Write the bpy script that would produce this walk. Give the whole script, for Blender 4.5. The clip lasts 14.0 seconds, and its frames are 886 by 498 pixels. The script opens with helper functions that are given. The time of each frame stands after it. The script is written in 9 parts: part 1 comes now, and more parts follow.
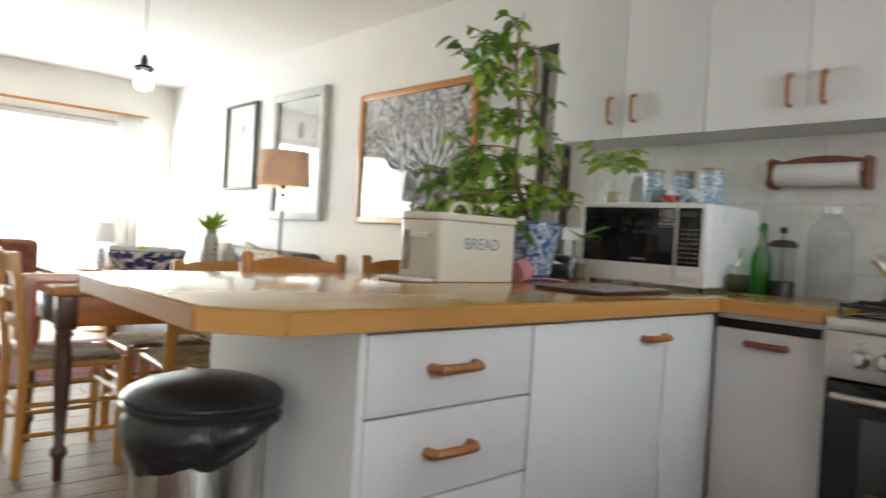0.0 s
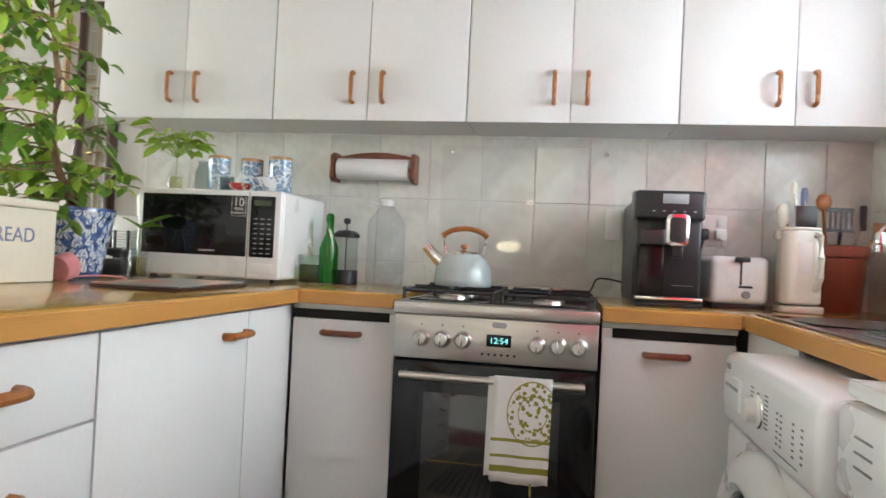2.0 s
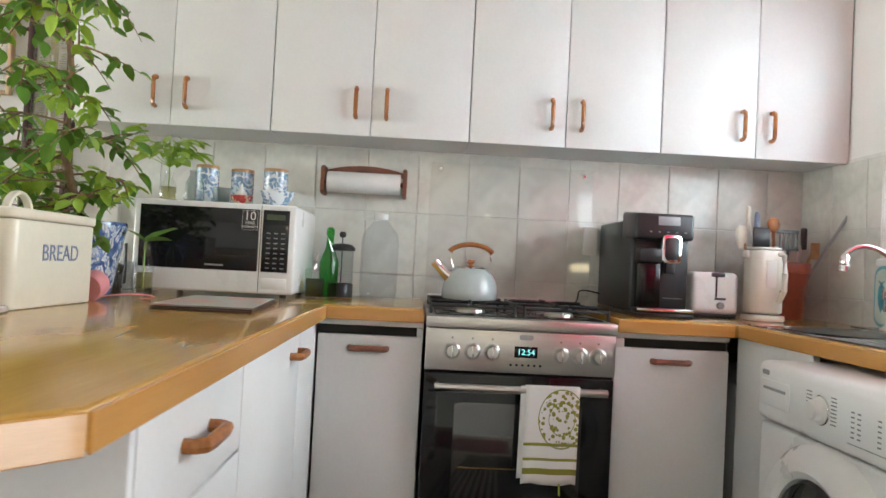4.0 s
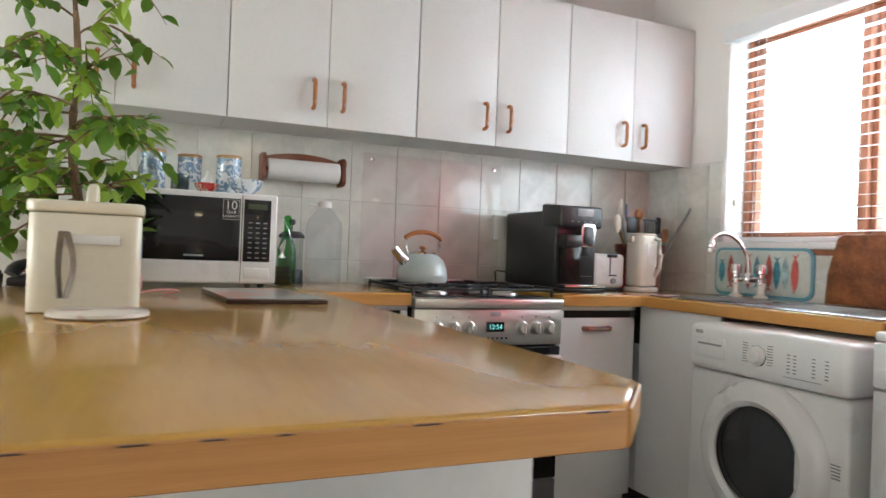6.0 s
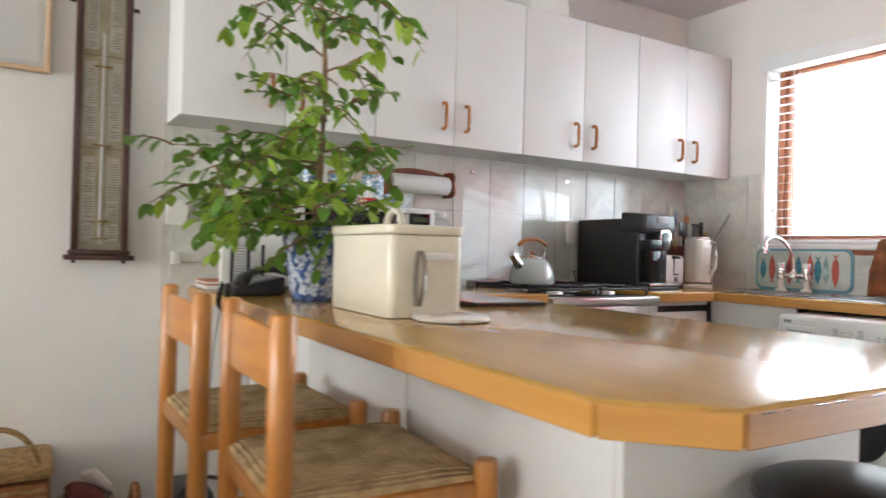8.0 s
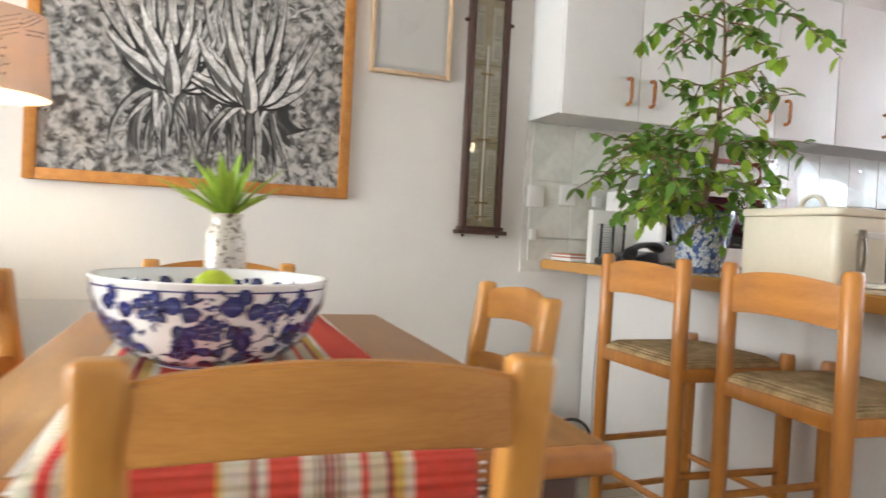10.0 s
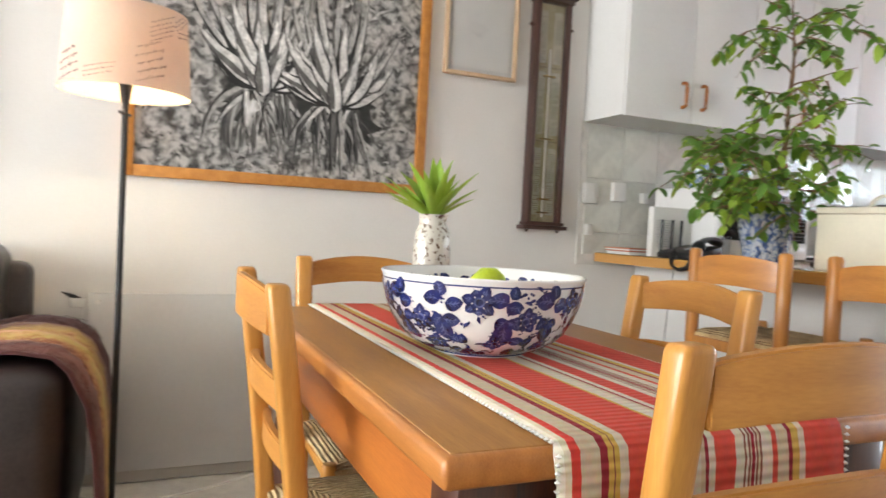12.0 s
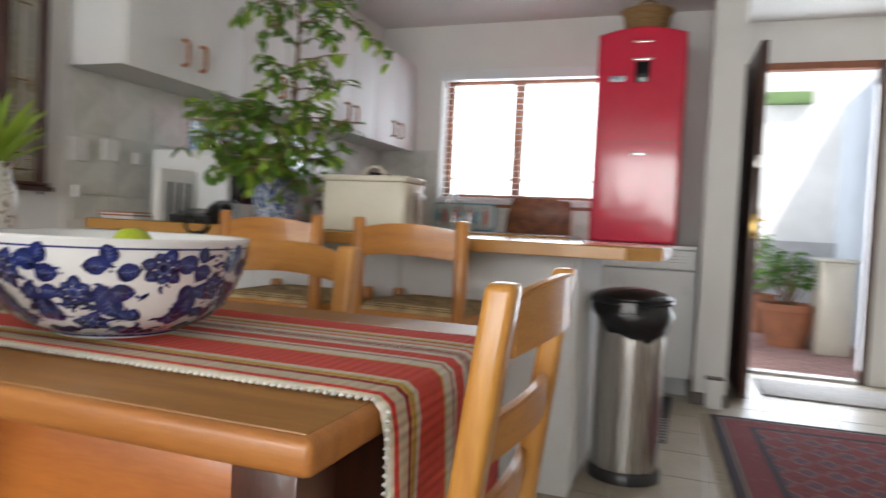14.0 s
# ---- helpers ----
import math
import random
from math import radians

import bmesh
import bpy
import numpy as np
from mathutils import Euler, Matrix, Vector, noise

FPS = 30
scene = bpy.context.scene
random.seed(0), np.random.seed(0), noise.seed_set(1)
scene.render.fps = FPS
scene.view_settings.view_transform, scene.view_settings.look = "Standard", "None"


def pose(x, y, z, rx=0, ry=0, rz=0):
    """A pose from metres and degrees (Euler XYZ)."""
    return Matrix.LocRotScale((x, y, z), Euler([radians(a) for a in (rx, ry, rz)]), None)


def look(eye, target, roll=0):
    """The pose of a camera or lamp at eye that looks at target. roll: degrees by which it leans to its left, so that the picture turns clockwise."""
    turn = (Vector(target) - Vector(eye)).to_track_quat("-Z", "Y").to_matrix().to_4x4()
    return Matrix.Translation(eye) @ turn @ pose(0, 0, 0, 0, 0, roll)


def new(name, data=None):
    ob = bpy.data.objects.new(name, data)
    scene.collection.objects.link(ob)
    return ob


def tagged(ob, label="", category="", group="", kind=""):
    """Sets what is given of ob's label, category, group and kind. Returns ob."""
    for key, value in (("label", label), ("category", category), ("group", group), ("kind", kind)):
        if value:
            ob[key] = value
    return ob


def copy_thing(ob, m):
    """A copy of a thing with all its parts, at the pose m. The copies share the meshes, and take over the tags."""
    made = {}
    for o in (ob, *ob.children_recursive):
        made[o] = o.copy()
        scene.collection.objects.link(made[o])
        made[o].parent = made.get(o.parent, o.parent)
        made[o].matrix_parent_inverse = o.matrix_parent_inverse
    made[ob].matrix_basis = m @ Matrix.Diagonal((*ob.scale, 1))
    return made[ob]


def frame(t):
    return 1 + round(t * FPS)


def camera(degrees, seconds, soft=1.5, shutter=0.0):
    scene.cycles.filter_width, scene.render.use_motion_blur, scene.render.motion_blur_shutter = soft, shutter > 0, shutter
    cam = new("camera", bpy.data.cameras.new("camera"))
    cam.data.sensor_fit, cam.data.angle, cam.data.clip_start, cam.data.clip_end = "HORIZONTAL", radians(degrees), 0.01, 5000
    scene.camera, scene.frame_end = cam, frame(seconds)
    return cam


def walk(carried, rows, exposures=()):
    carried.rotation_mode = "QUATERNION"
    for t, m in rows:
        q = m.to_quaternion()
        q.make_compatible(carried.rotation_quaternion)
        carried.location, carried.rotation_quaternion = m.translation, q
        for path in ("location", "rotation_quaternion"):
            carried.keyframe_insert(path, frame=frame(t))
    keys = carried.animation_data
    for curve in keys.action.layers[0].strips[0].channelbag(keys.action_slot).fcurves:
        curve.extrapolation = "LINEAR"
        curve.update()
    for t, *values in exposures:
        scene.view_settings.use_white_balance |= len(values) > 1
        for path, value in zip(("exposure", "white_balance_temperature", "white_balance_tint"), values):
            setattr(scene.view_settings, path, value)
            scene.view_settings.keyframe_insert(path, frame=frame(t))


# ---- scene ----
cam = camera(66.0, 14.0, soft=1.5, shutter=0.55)
PATH = [
    (0, (-0.176, 0.124, 1.034), (1.171, 1.602, 1.003), 3.5),
    (0.5, (-0.148, 0.135, 1.037), (1.419, 1.378, 1.017), 3.7),
    (1, (-0.139, 0.172, 1.037), (1.626, 1.114, 1.023), 3.2),
    (1.5, (-0.106, 0.193, 1.028), (1.803, 0.787, 1.039), 3.0),
    (2, (-0.079, 0.302, 1.012), (1.889, 0.659, 1.042), 2.8),
    (4.3, (-0.221, 0.932, 1.049), (1.772, 0.761, 1.063), 2.8),
    (4.5, (-0.219, 1.003, 1.081), (1.764, 0.748, 1.067), 2.7),
    (5, (-0.236, 1.202, 1.061), (1.702, 0.708, 1.065), 2.5),
    (5.5, (-0.251, 1.404, 1.054), (1.636, 0.742, 1.06), 2.4),
    (6, (-0.259, 1.658, 1.042), (1.57, 0.849, 1.053), 2.2),
    (6.5, (-0.21, 1.904, 1.043), (1.521, 0.902, 1.057), 1.6),
    (7, (-0.184, 2.106, 1.064), (1.541, 1.093, 1.068), 1.7),
    (7.5, (-0.18, 2.306, 1.059), (1.541, 1.288, 1.067), 1.5),
    (8, (-0.157, 2.53, 1.054), (1.559, 1.504, 1.062), 1.5),
    (8.5, (-0.13, 2.798, 1.054), (1.617, 1.826, 1.054), 1.7),
    (9, (-0.146, 3.008, 1.018), (1.695, 2.239, 1.007), 2.1),
    (9.2, (-0.154, 3.09, 1.008), (1.716, 2.375, 0.993), 2.3),
    (11.3, (-0.181, 3.859, 0.977), (1.716, 3.228, 0.924), 3.1),
    (11.5, (-0.17, 3.89, 0.977), (1.724, 3.257, 0.923), 3.0),
    (12, (-0.105, 3.962, 0.977), (1.73, 3.168, 0.916), 2.9),
    (12.5, (-0.063, 4.002, 0.954), (1.646, 2.966, 0.89), 2.8),
    (13, (0.009, 4.042, 0.935), (1.501, 2.712, 0.87), 2.7),
    (13.5, (0.093, 4.103, 0.92), (1.26, 2.48, 0.857), 2.7),
    (14, (0.194, 4.175, 0.939), (0.881, 2.298, 0.869), 2.8),
]
EXPOSURES = [(0, 0.25, 6500, 5), (0.6, 0.62, 6500, 5), (1.0, 0.88, 6500, 5), (2, 1.0, 6500, 5), (5, 0.92, 6500, 5), (6.5, 0.72, 6500, 7), (9, 0.83, 6500, 10), (11.5, 0.71, 6500, 10), (12.5, 0.56, 6500, 10), (14.0, -0.18, 6500, 11)]
walk(cam, [(t, look(eye, target, roll)) for t, eye, target, roll in PATH], EXPOSURES)

# world, sun and window light
world = bpy.data.worlds.new("world")
scene.world = world
world.use_nodes = True
SUN_EL, SUN_ROT = radians(52), radians(-35)
wn = world.node_tree.nodes
sky = wn.new("ShaderNodeTexSky")
sky.sky_type, sky.sun_disc, sky.sun_elevation, sky.sun_rotation = "NISHITA", False, SUN_EL, SUN_ROT
world.node_tree.links.new(sky.outputs[0], wn["Background"].inputs[0])
wn["Background"].inputs[1].default_value = 0.15
sun = new("sun", bpy.data.lights.new("sun", "SUN"))
sun.data.energy, sun.data.angle, sun.data.color = 4.0, radians(0.5), (1.0, 0.95, 0.87)
sun_to = Vector((math.sin(SUN_ROT) * math.cos(SUN_EL), math.cos(SUN_ROT) * math.cos(SUN_EL), math.sin(SUN_EL)))
sun.matrix_world = look(sun_to * 30, (0, 0, 0))


def area(name, eye, target, sx, sy, power, color):
    li = new(name, bpy.data.lights.new(name, "AREA"))
    li.data.shape, li.data.size, li.data.size_y, li.data.energy, li.data.color = "RECTANGLE", sx, sy, power, color
    li.matrix_world = look(eye, target)
    return li


NORTH = 7.6
area("glass_door_daylight", (0.9, NORTH - 0.06, 1.1), (0.9, 0, 0.9), 3.4, 1.9, 160, (0.95, 0.985, 1.0))
area("kitchen_window_daylight", (1.33, -0.93, 1.62), (1.33, 3, 1.3), 1.3, 0.85, 21, (0.78, 0.88, 1.0))
area("doorway_daylight", (-0.64, -1.2, 1.05), (-0.64, 3, 0.9), 0.8, 1.95, 46, (0.82, 0.90, 1.0))


# ---------------------------------------------------------------- materials
def nodes_of(name):
    m = bpy.data.materials.new(name)
    m.use_nodes = True
    return m, m.node_tree.nodes, m.node_tree.links, m.node_tree.nodes["Principled BSDF"]


def mat(name, color, rough=0.5, metal=0.0, var=0.08, scale=6.0, bump=0.05, fine=60.0, coat=0.0, stretch=(1, 1, 1), tint=None, per=0.0, spec=0.5):
    """A surface with broad stains, fine grain and relief. stretch draws the grain out; per: how much each piece differs."""
    m, n, l, p = nodes_of(name)
    p.inputs["Roughness"].default_value, p.inputs["Metallic"].default_value = rough, metal
    p.inputs["Coat Weight"].default_value, p.inputs["Coat Roughness"].default_value = coat, 0.08
    p.inputs["Specular IOR Level"].default_value = spec
    tc = n.new("ShaderNodeTexCoord")
    mp = n.new("ShaderNodeMapping")
    mp.inputs["Scale"].default_value = stretch
    l.new(tc.outputs["Object"], mp.inputs[0])
    a, b = n.new("ShaderNodeTexNoise"), n.new("ShaderNodeTexNoise")
    a.inputs["Scale"].default_value, a.inputs["Detail"].default_value = scale, 5
    b.inputs["Scale"].default_value, b.inputs["Detail"].default_value = fine, 3
    l.new(mp.outputs[0], a.inputs[0]), l.new(mp.outputs[0], b.inputs[0])
    mx = n.new("ShaderNodeMath")
    mx.operation, mx.inputs[1].default_value = "MULTIPLY_ADD", 0.45
    l.new(b.outputs[0], mx.inputs[0]), l.new(a.outputs[0], mx.inputs[2])
    fac = mx.outputs[0]
    if per:
        oi, ad = n.new("ShaderNodeObjectInfo"), n.new("ShaderNodeMath")
        ad.operation, ad.inputs[1].default_value = "MULTIPLY_ADD", per
        l.new(oi.outputs["Random"], ad.inputs[0]), l.new(fac, ad.inputs[2])
        fac = ad.outputs[0]
    r = n.new("ShaderNodeValToRGB")
    c = Vector(color)
    d = Vector(tint) if tint else c * (1 - 2.2 * var)
    r.color_ramp.elements[0].position, r.color_ramp.elements[1].position = 0.5, 0.98
    r.color_ramp.elements[0].color, r.color_ramp.elements[1].color = (*d, 1), (*(c * (1 + 0.5 * var)), 1)
    l.new(fac, r.inputs[0]), l.new(r.outputs[0], p.inputs["Base Color"])
    rr = n.new("ShaderNodeMapRange")
    rr.inputs[3].default_value, rr.inputs[4].default_value = max(rough - 0.06, 0.02), min(rough + 0.08, 1)
    l.new(a.outputs[0], rr.inputs[0]), l.new(rr.outputs[0], p.inputs["Roughness"])
    if bump:
        bu = n.new("ShaderNodeBump")
        bu.inputs["Strength"].default_value, bu.inputs["Distance"].default_value = bump, 0.004
        l.new(mx.outputs[0], bu.inputs["Height"]), l.new(bu.outputs[0], p.inputs["Normal"])
    return m


def two_tone(name, c1, c2, scale, low, high, kind="noise", rough=0.2, warp=0.5, detail=2.0, coat=0.6, bump=0.0):
    """Pattern of c2 on c1: painted flowers, blots or dots."""
    m, n, l, p = nodes_of(name)
    p.inputs["Roughness"].default_value, p.inputs["Coat Weight"].default_value = rough, coat
    tc, no = n.new("ShaderNodeTexCoord"), n.new("ShaderNodeTexNoise")
    no.inputs["Scale"].default_value = scale * 0.8
    l.new(tc.outputs["Object"], no.inputs[0])
    mix = n.new("ShaderNodeVectorMath")
    mix.operation = "MULTIPLY_ADD"
    mix.inputs[1].default_value = (warp / scale,) * 3
    l.new(no.outputs["Color"], mix.inputs[0]), l.new(tc.outputs["Object"], mix.inputs[2])
    if kind == "noise":
        t = n.new("ShaderNodeTexNoise")
        t.inputs["Detail"].default_value = detail
        out = t.outputs[0]
    else:
        t = n.new("ShaderNodeTexVoronoi")
        t.feature = "F1" if kind == "dots" else "DISTANCE_TO_EDGE"
        out = t.outputs["Distance"]
    t.inputs["Scale"].default_value = scale
    l.new(mix.outputs[0], t.inputs["Vector"])
    r = n.new("ShaderNodeValToRGB")
    r.color_ramp.elements[0].position, r.color_ramp.elements[1].position = low, high
    r.color_ramp.elements[0].color, r.color_ramp.elements[1].color = (*c1, 1), (*c2, 1)
    l.new(out, r.inputs[0]), l.new(r.outputs[0], p.inputs["Base Color"])
    if bump:
        bu = n.new("ShaderNodeBump")
        bu.inputs["Strength"].default_value, bu.inputs["Distance"].default_value = bump, 0.003
        l.new(out, bu.inputs["Height"]), l.new(bu.outputs[0], p.inputs["Normal"])
    return m


def flowers(name, base, ink, pale, scale, rough=0.12):
    """Glazed ware painted in ink with blossoms, leaves and tendrils."""
    m, n, l, p = nodes_of(name)
    p.inputs["Roughness"].default_value, p.inputs["Coat Weight"].default_value = rough, 0.7
    tc = n.new("ShaderNodeTexCoord")
    no = n.new("ShaderNodeTexNoise")
    no.inputs["Scale"].default_value = scale * 0.6
    l.new(tc.outputs["Object"], no.inputs[0])
    w = n.new("ShaderNodeVectorMath")
    w.operation, w.inputs[1].default_value = "MULTIPLY_ADD", (0.9 / scale,) * 3
    l.new(no.outputs["Color"], w.inputs[0]), l.new(tc.outputs["Object"], w.inputs[2])
    big, small, edge = n.new("ShaderNodeTexVoronoi"), n.new("ShaderNodeTexVoronoi"), n.new("ShaderNodeTexVoronoi")
    edge.feature = "DISTANCE_TO_EDGE"
    for t, s in ((big, 1.0), (small, 2.9), (edge, 1.7)):
        t.inputs["Scale"].default_value = scale * s
        l.new(w.outputs[0], t.inputs["Vector"])

    def step(sock, lo, hi, invert=False):
        r = n.new("ShaderNodeMapRange")
        r.inputs[1].default_value, r.inputs[2].default_value = lo, hi
        r.inputs[3].default_value, r.inputs[4].default_value = (1, 0) if invert else (0, 1)
        l.new(sock, r.inputs[0])
        return r.outputs[0]

    def math_(op, a, b):
        q = n.new("ShaderNodeMath")
        q.operation = op
        l.new(a, q.inputs[0]), l.new(b, q.inputs[1])
        return q.outputs[0]

    bloom = step(big.outputs["Distance"], 0.60, 0.63, True)
    petals = step(small.outputs["Distance"], 0.46, 0.54, True)
    leaf = math_("MULTIPLY", step(edge.outputs["Distance"], 0.09, 0.12), step(no.outputs[0], 0.46, 0.49))
    ink_f = math_("MAXIMUM", math_("MULTIPLY", bloom, petals), leaf)
    m1, m2 = n.new("ShaderNodeMix"), n.new("ShaderNodeMix")
    m1.data_type = m2.data_type = "RGBA"
    m1.inputs["A"].default_value, m1.inputs["B"].default_value = (*base, 1), (*pale, 1)
    fine, m3 = n.new("ShaderNodeTexVoronoi"), n.new("ShaderNodeMix")
    fine.feature, m3.data_type = "DISTANCE_TO_EDGE", "RGBA"
    fine.inputs["Scale"].default_value = scale * 4.5
    l.new(w.outputs[0], fine.inputs["Vector"])
    m3.inputs["A"].default_value, m3.inputs["B"].default_value = (*ink, 1), (*[(a_ + 1.2 * b_) / 2.2 for a_, b_ in zip(ink, pale)], 1)
    l.new(math_("MULTIPLY", step(fine.outputs["Distance"], 0.04, 0.09, True), step(big.outputs["Distance"], 0.12, 0.2)), m3.inputs["Factor"])
    l.new(m3.outputs["Result"], m2.inputs["B"])
    l.new(math_("MULTIPLY", bloom, step(no.outputs[0], 0.5, 0.6)), m1.inputs["Factor"])
    l.new(m1.outputs["Result"], m2.inputs["A"]), l.new(ink_f, m2.inputs["Factor"])
    l.new(m2.outputs["Result"], p.inputs["Base Color"])
    return m


def striped(name, stripes, span, axis, rib=0.0, rough=0.9, fuzz=0.0):
    """Cloth with stripes across span metres of an object axis. stripes: (width, colour)."""
    m, n, l, p = nodes_of(name)
    p.inputs["Roughness"].default_value = rough
    tc, sep = n.new("ShaderNodeTexCoord"), n.new("ShaderNodeSeparateXYZ")
    l.new(tc.outputs["Object"], sep.inputs[0])
    no = n.new("ShaderNodeTexNoise")
    no.inputs["Scale"].default_value = 90
    l.new(tc.outputs["Object"], no.inputs[0])
    wob = n.new("ShaderNodeMath")
    wob.operation, wob.inputs[1].default_value = "MULTIPLY_ADD", max(fuzz, 0.002)
    l.new(no.outputs[0], wob.inputs[0]), l.new(sep.outputs[axis], wob.inputs[2])
    mr = n.new("ShaderNodeMapRange")
    mr.inputs[1].default_value, mr.inputs[2].default_value = 0, span
    l.new(wob.outputs[0], mr.inputs[0])
    total, x, groups = sum(s[0] for s in stripes), 0.0, []
    for w_, c in stripes:
        groups.append((x / total, c))
        x += w_
    cur = None
    for k in range(0, len(groups), 24):
        r = n.new("ShaderNodeValToRGB")
        r.color_ramp.interpolation = "CONSTANT" if not fuzz else "LINEAR"
        part_ = groups[k:k + 24]
        el = r.color_ramp.elements
        el[0].position, el[0].color = part_[0][0], (*part_[0][1], 1)
        el.remove(el[1])
        for q, c in part_[1:]:
            e = el.new(min(q, 1))
            e.color = (*c, 1)
        l.new(mr.outputs[0], r.inputs[0])
        if cur is None:
            cur = r.outputs[0]
        else:
            gt, mx = n.new("ShaderNodeMath"), n.new("ShaderNodeMix")
            gt.operation, gt.inputs[1].default_value, mx.data_type = "GREATER_THAN", part_[0][0], "RGBA"
            l.new(mr.outputs[0], gt.inputs[0]), l.new(gt.outputs[0], mx.inputs["Factor"])
            l.new(cur, mx.inputs["A"]), l.new(r.outputs[0], mx.inputs["B"])
            cur = mx.outputs["Result"]
    shade = n.new("ShaderNodeMix")
    shade.data_type, shade.blend_type = "RGBA", "MULTIPLY"
    shade.inputs["Factor"].default_value = 0.35
    l.new(cur, shade.inputs["A"]), l.new(no.outputs["Color"], shade.inputs["B"])
    l.new(shade.outputs["Result"], p.inputs["Base Color"])
    if rib:
        wv, bu = n.new("ShaderNodeTexWave"), n.new("ShaderNodeBump")
        wv.bands_direction = "XYZ"[1 - axis] if axis < 2 else "X"
        wv.inputs["Scale"].default_value = 1 / rib
        bu.inputs["Strength"].default_value, bu.inputs["Distance"].default_value = 0.5, 0.003
        l.new(tc.outputs["Object"], wv.inputs[0]), l.new(wv.outputs[0], bu.inputs["Height"])
        l.new(bu.outputs[0], p.inputs["Normal"])
    return m


def glass(name, color=(1, 1, 1), rough=0.0, clear=0.9, gloss=0.75):
    """Thin glass or clear plastic: mostly see-through, with a mirror gloss that grows towards the edge."""
    m = bpy.data.materials.new(name)
    m.use_nodes = True
    n, l = m.node_tree.nodes, m.node_tree.links
    n.remove(n["Principled BSDF"])
    tr, gl, mx, fr = n.new("ShaderNodeBsdfTransparent"), n.new("ShaderNodeBsdfGlossy"), n.new("ShaderNodeMixShader"), n.new("ShaderNodeLayerWeight")
    pw, ma = n.new("ShaderNodeMath"), n.new("ShaderNodeMath")
    pw.operation, pw.inputs[1].default_value = "POWER", 3.5
    ma.operation, ma.inputs[1].default_value, ma.inputs[2].default_value = "MULTIPLY_ADD", gloss, 0.035 * gloss / 0.75
    tr.inputs[0].default_value = (*[c * clear for c in color], 1)
    gl.inputs["Roughness"].default_value = max(rough, 0.02)
    fr.inputs[0].default_value = 0.5
    l.new(fr.outputs["Facing"], pw.inputs[0]), l.new(pw.outputs[0], ma.inputs[0]), l.new(ma.outputs[0], mx.inputs[0]), l.new(tr.outputs[0], mx.inputs[1]), l.new(gl.outputs[0], mx.inputs[2])
    l.new(mx.outputs[0], n["Material Output"].inputs[0])
    return m


def glow(name, color, strength):
    m, n, l, p = nodes_of(name)
    p.inputs["Base Color"].default_value = (*color, 1)
    p.inputs["Emission Color"].default_value, p.inputs["Emission Strength"].default_value = (*color, 1), strength
    return m


def wood(name, light, dark, rough=0.35, coat=0.3, grain=(1, 12, 12), scale=5.0, bump=0.03):
    return mat(name, light, rough, 0, 0.1, scale, bump, 40, coat, grain, dark)


WALL = mat("wall_paint", (0.80, 0.782, 0.75), 0.75, 0, 0.03, 2.5, 0.12, 120)
CEIL = mat("ceiling_paint", (0.78, 0.765, 0.735), 0.85, 0, 0.03, 2.0, 0.1, 90)
CABINET = mat("cabinet_white", (0.76, 0.757, 0.745), 0.55, 0, 0.03, 3, 0.03, 90, 0.0, spec=0.35)
# Near-black colour that paints the shade in cabinet gaps and under the sink unit.
CABINET_SHADE = mat("cabinet_shadow_gap", (0.03, 0.028, 0.025), 0.9, 0, 0.1)
TILE = mat("wall_tile_glaze", (0.69, 0.69, 0.635), 0.16, 0, 0.09, 7, 0.05, 30, 0.15, per=0.25)
GROUT = mat("grout", (0.74, 0.72, 0.68), 0.9, 0, 0.08, 20, 0.2, 150)
FLOOR_TILE = mat("floor_tile_beige", (0.36, 0.315, 0.24), 0.45, 0, 0.1, 5, 0.1, 60, 0.1, per=0.2)
COUNTER = wood("worktop_laminate", (0.50, 0.275, 0.060), (0.42, 0.22, 0.043), 0.17, 0.32, (0.35, 4, 4), 3.0, 0.004)
COUNTER_EDGE = wood("worktop_edge_beech", (0.55, 0.28, 0.075), (0.47, 0.225, 0.055), 0.3, 0.25, (1.0, 3, 22), 2.0)
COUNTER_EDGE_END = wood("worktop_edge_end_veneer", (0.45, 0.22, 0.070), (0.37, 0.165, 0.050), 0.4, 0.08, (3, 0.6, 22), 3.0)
HANDLE = wood("handle_orange_wood", (0.42, 0.16, 0.035), (0.28, 0.09, 0.02), 0.35, 0.3, (8, 8, 2), 9)
HANDLE_DARK = wood("handle_red_brown_wood", (0.26, 0.075, 0.03), (0.15, 0.04, 0.018), 0.35, 0.3, (2, 2, 8), 9)
PINE = wood("chair_honey_beech", (0.60, 0.295, 0.062), (0.47, 0.20, 0.036), 0.35, 0.35, (9, 9, 0.9), 4)
PINE_SLAT = wood("chair_slat_beech", (0.54, 0.255, 0.055), (0.42, 0.17, 0.032), 0.45, 0.12, (9, 0.9, 9), 4)
STOOL_SLAT = wood("stool_slat_beech", (0.58, 0.25, 0.05), (0.44, 0.17, 0.032), 0.33, 0.35, (9, 0.9, 9), 4)
PINE_DARK = wood("stool_orange_beech", (0.56, 0.235, 0.045), (0.42, 0.16, 0.03), 0.33, 0.35, (9, 9, 0.9), 4)
TABLE = wood("table_top_brown", (0.37, 0.178, 0.046), (0.265, 0.115, 0.028), 0.42, 0.05, (1, 10, 10), 4)
APRON = wood("table_apron_orange", (0.48, 0.16, 0.03), (0.34, 0.10, 0.02), 0.32, 0.35, (1, 10, 10), 4)
TABLE_EDGE = wood("table_edge_orange", (0.46, 0.185, 0.042), (0.34, 0.12, 0.026), 0.36, 0.2, (1, 10, 10), 4)
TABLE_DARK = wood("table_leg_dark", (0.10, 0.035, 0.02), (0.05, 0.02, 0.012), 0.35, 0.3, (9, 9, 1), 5)
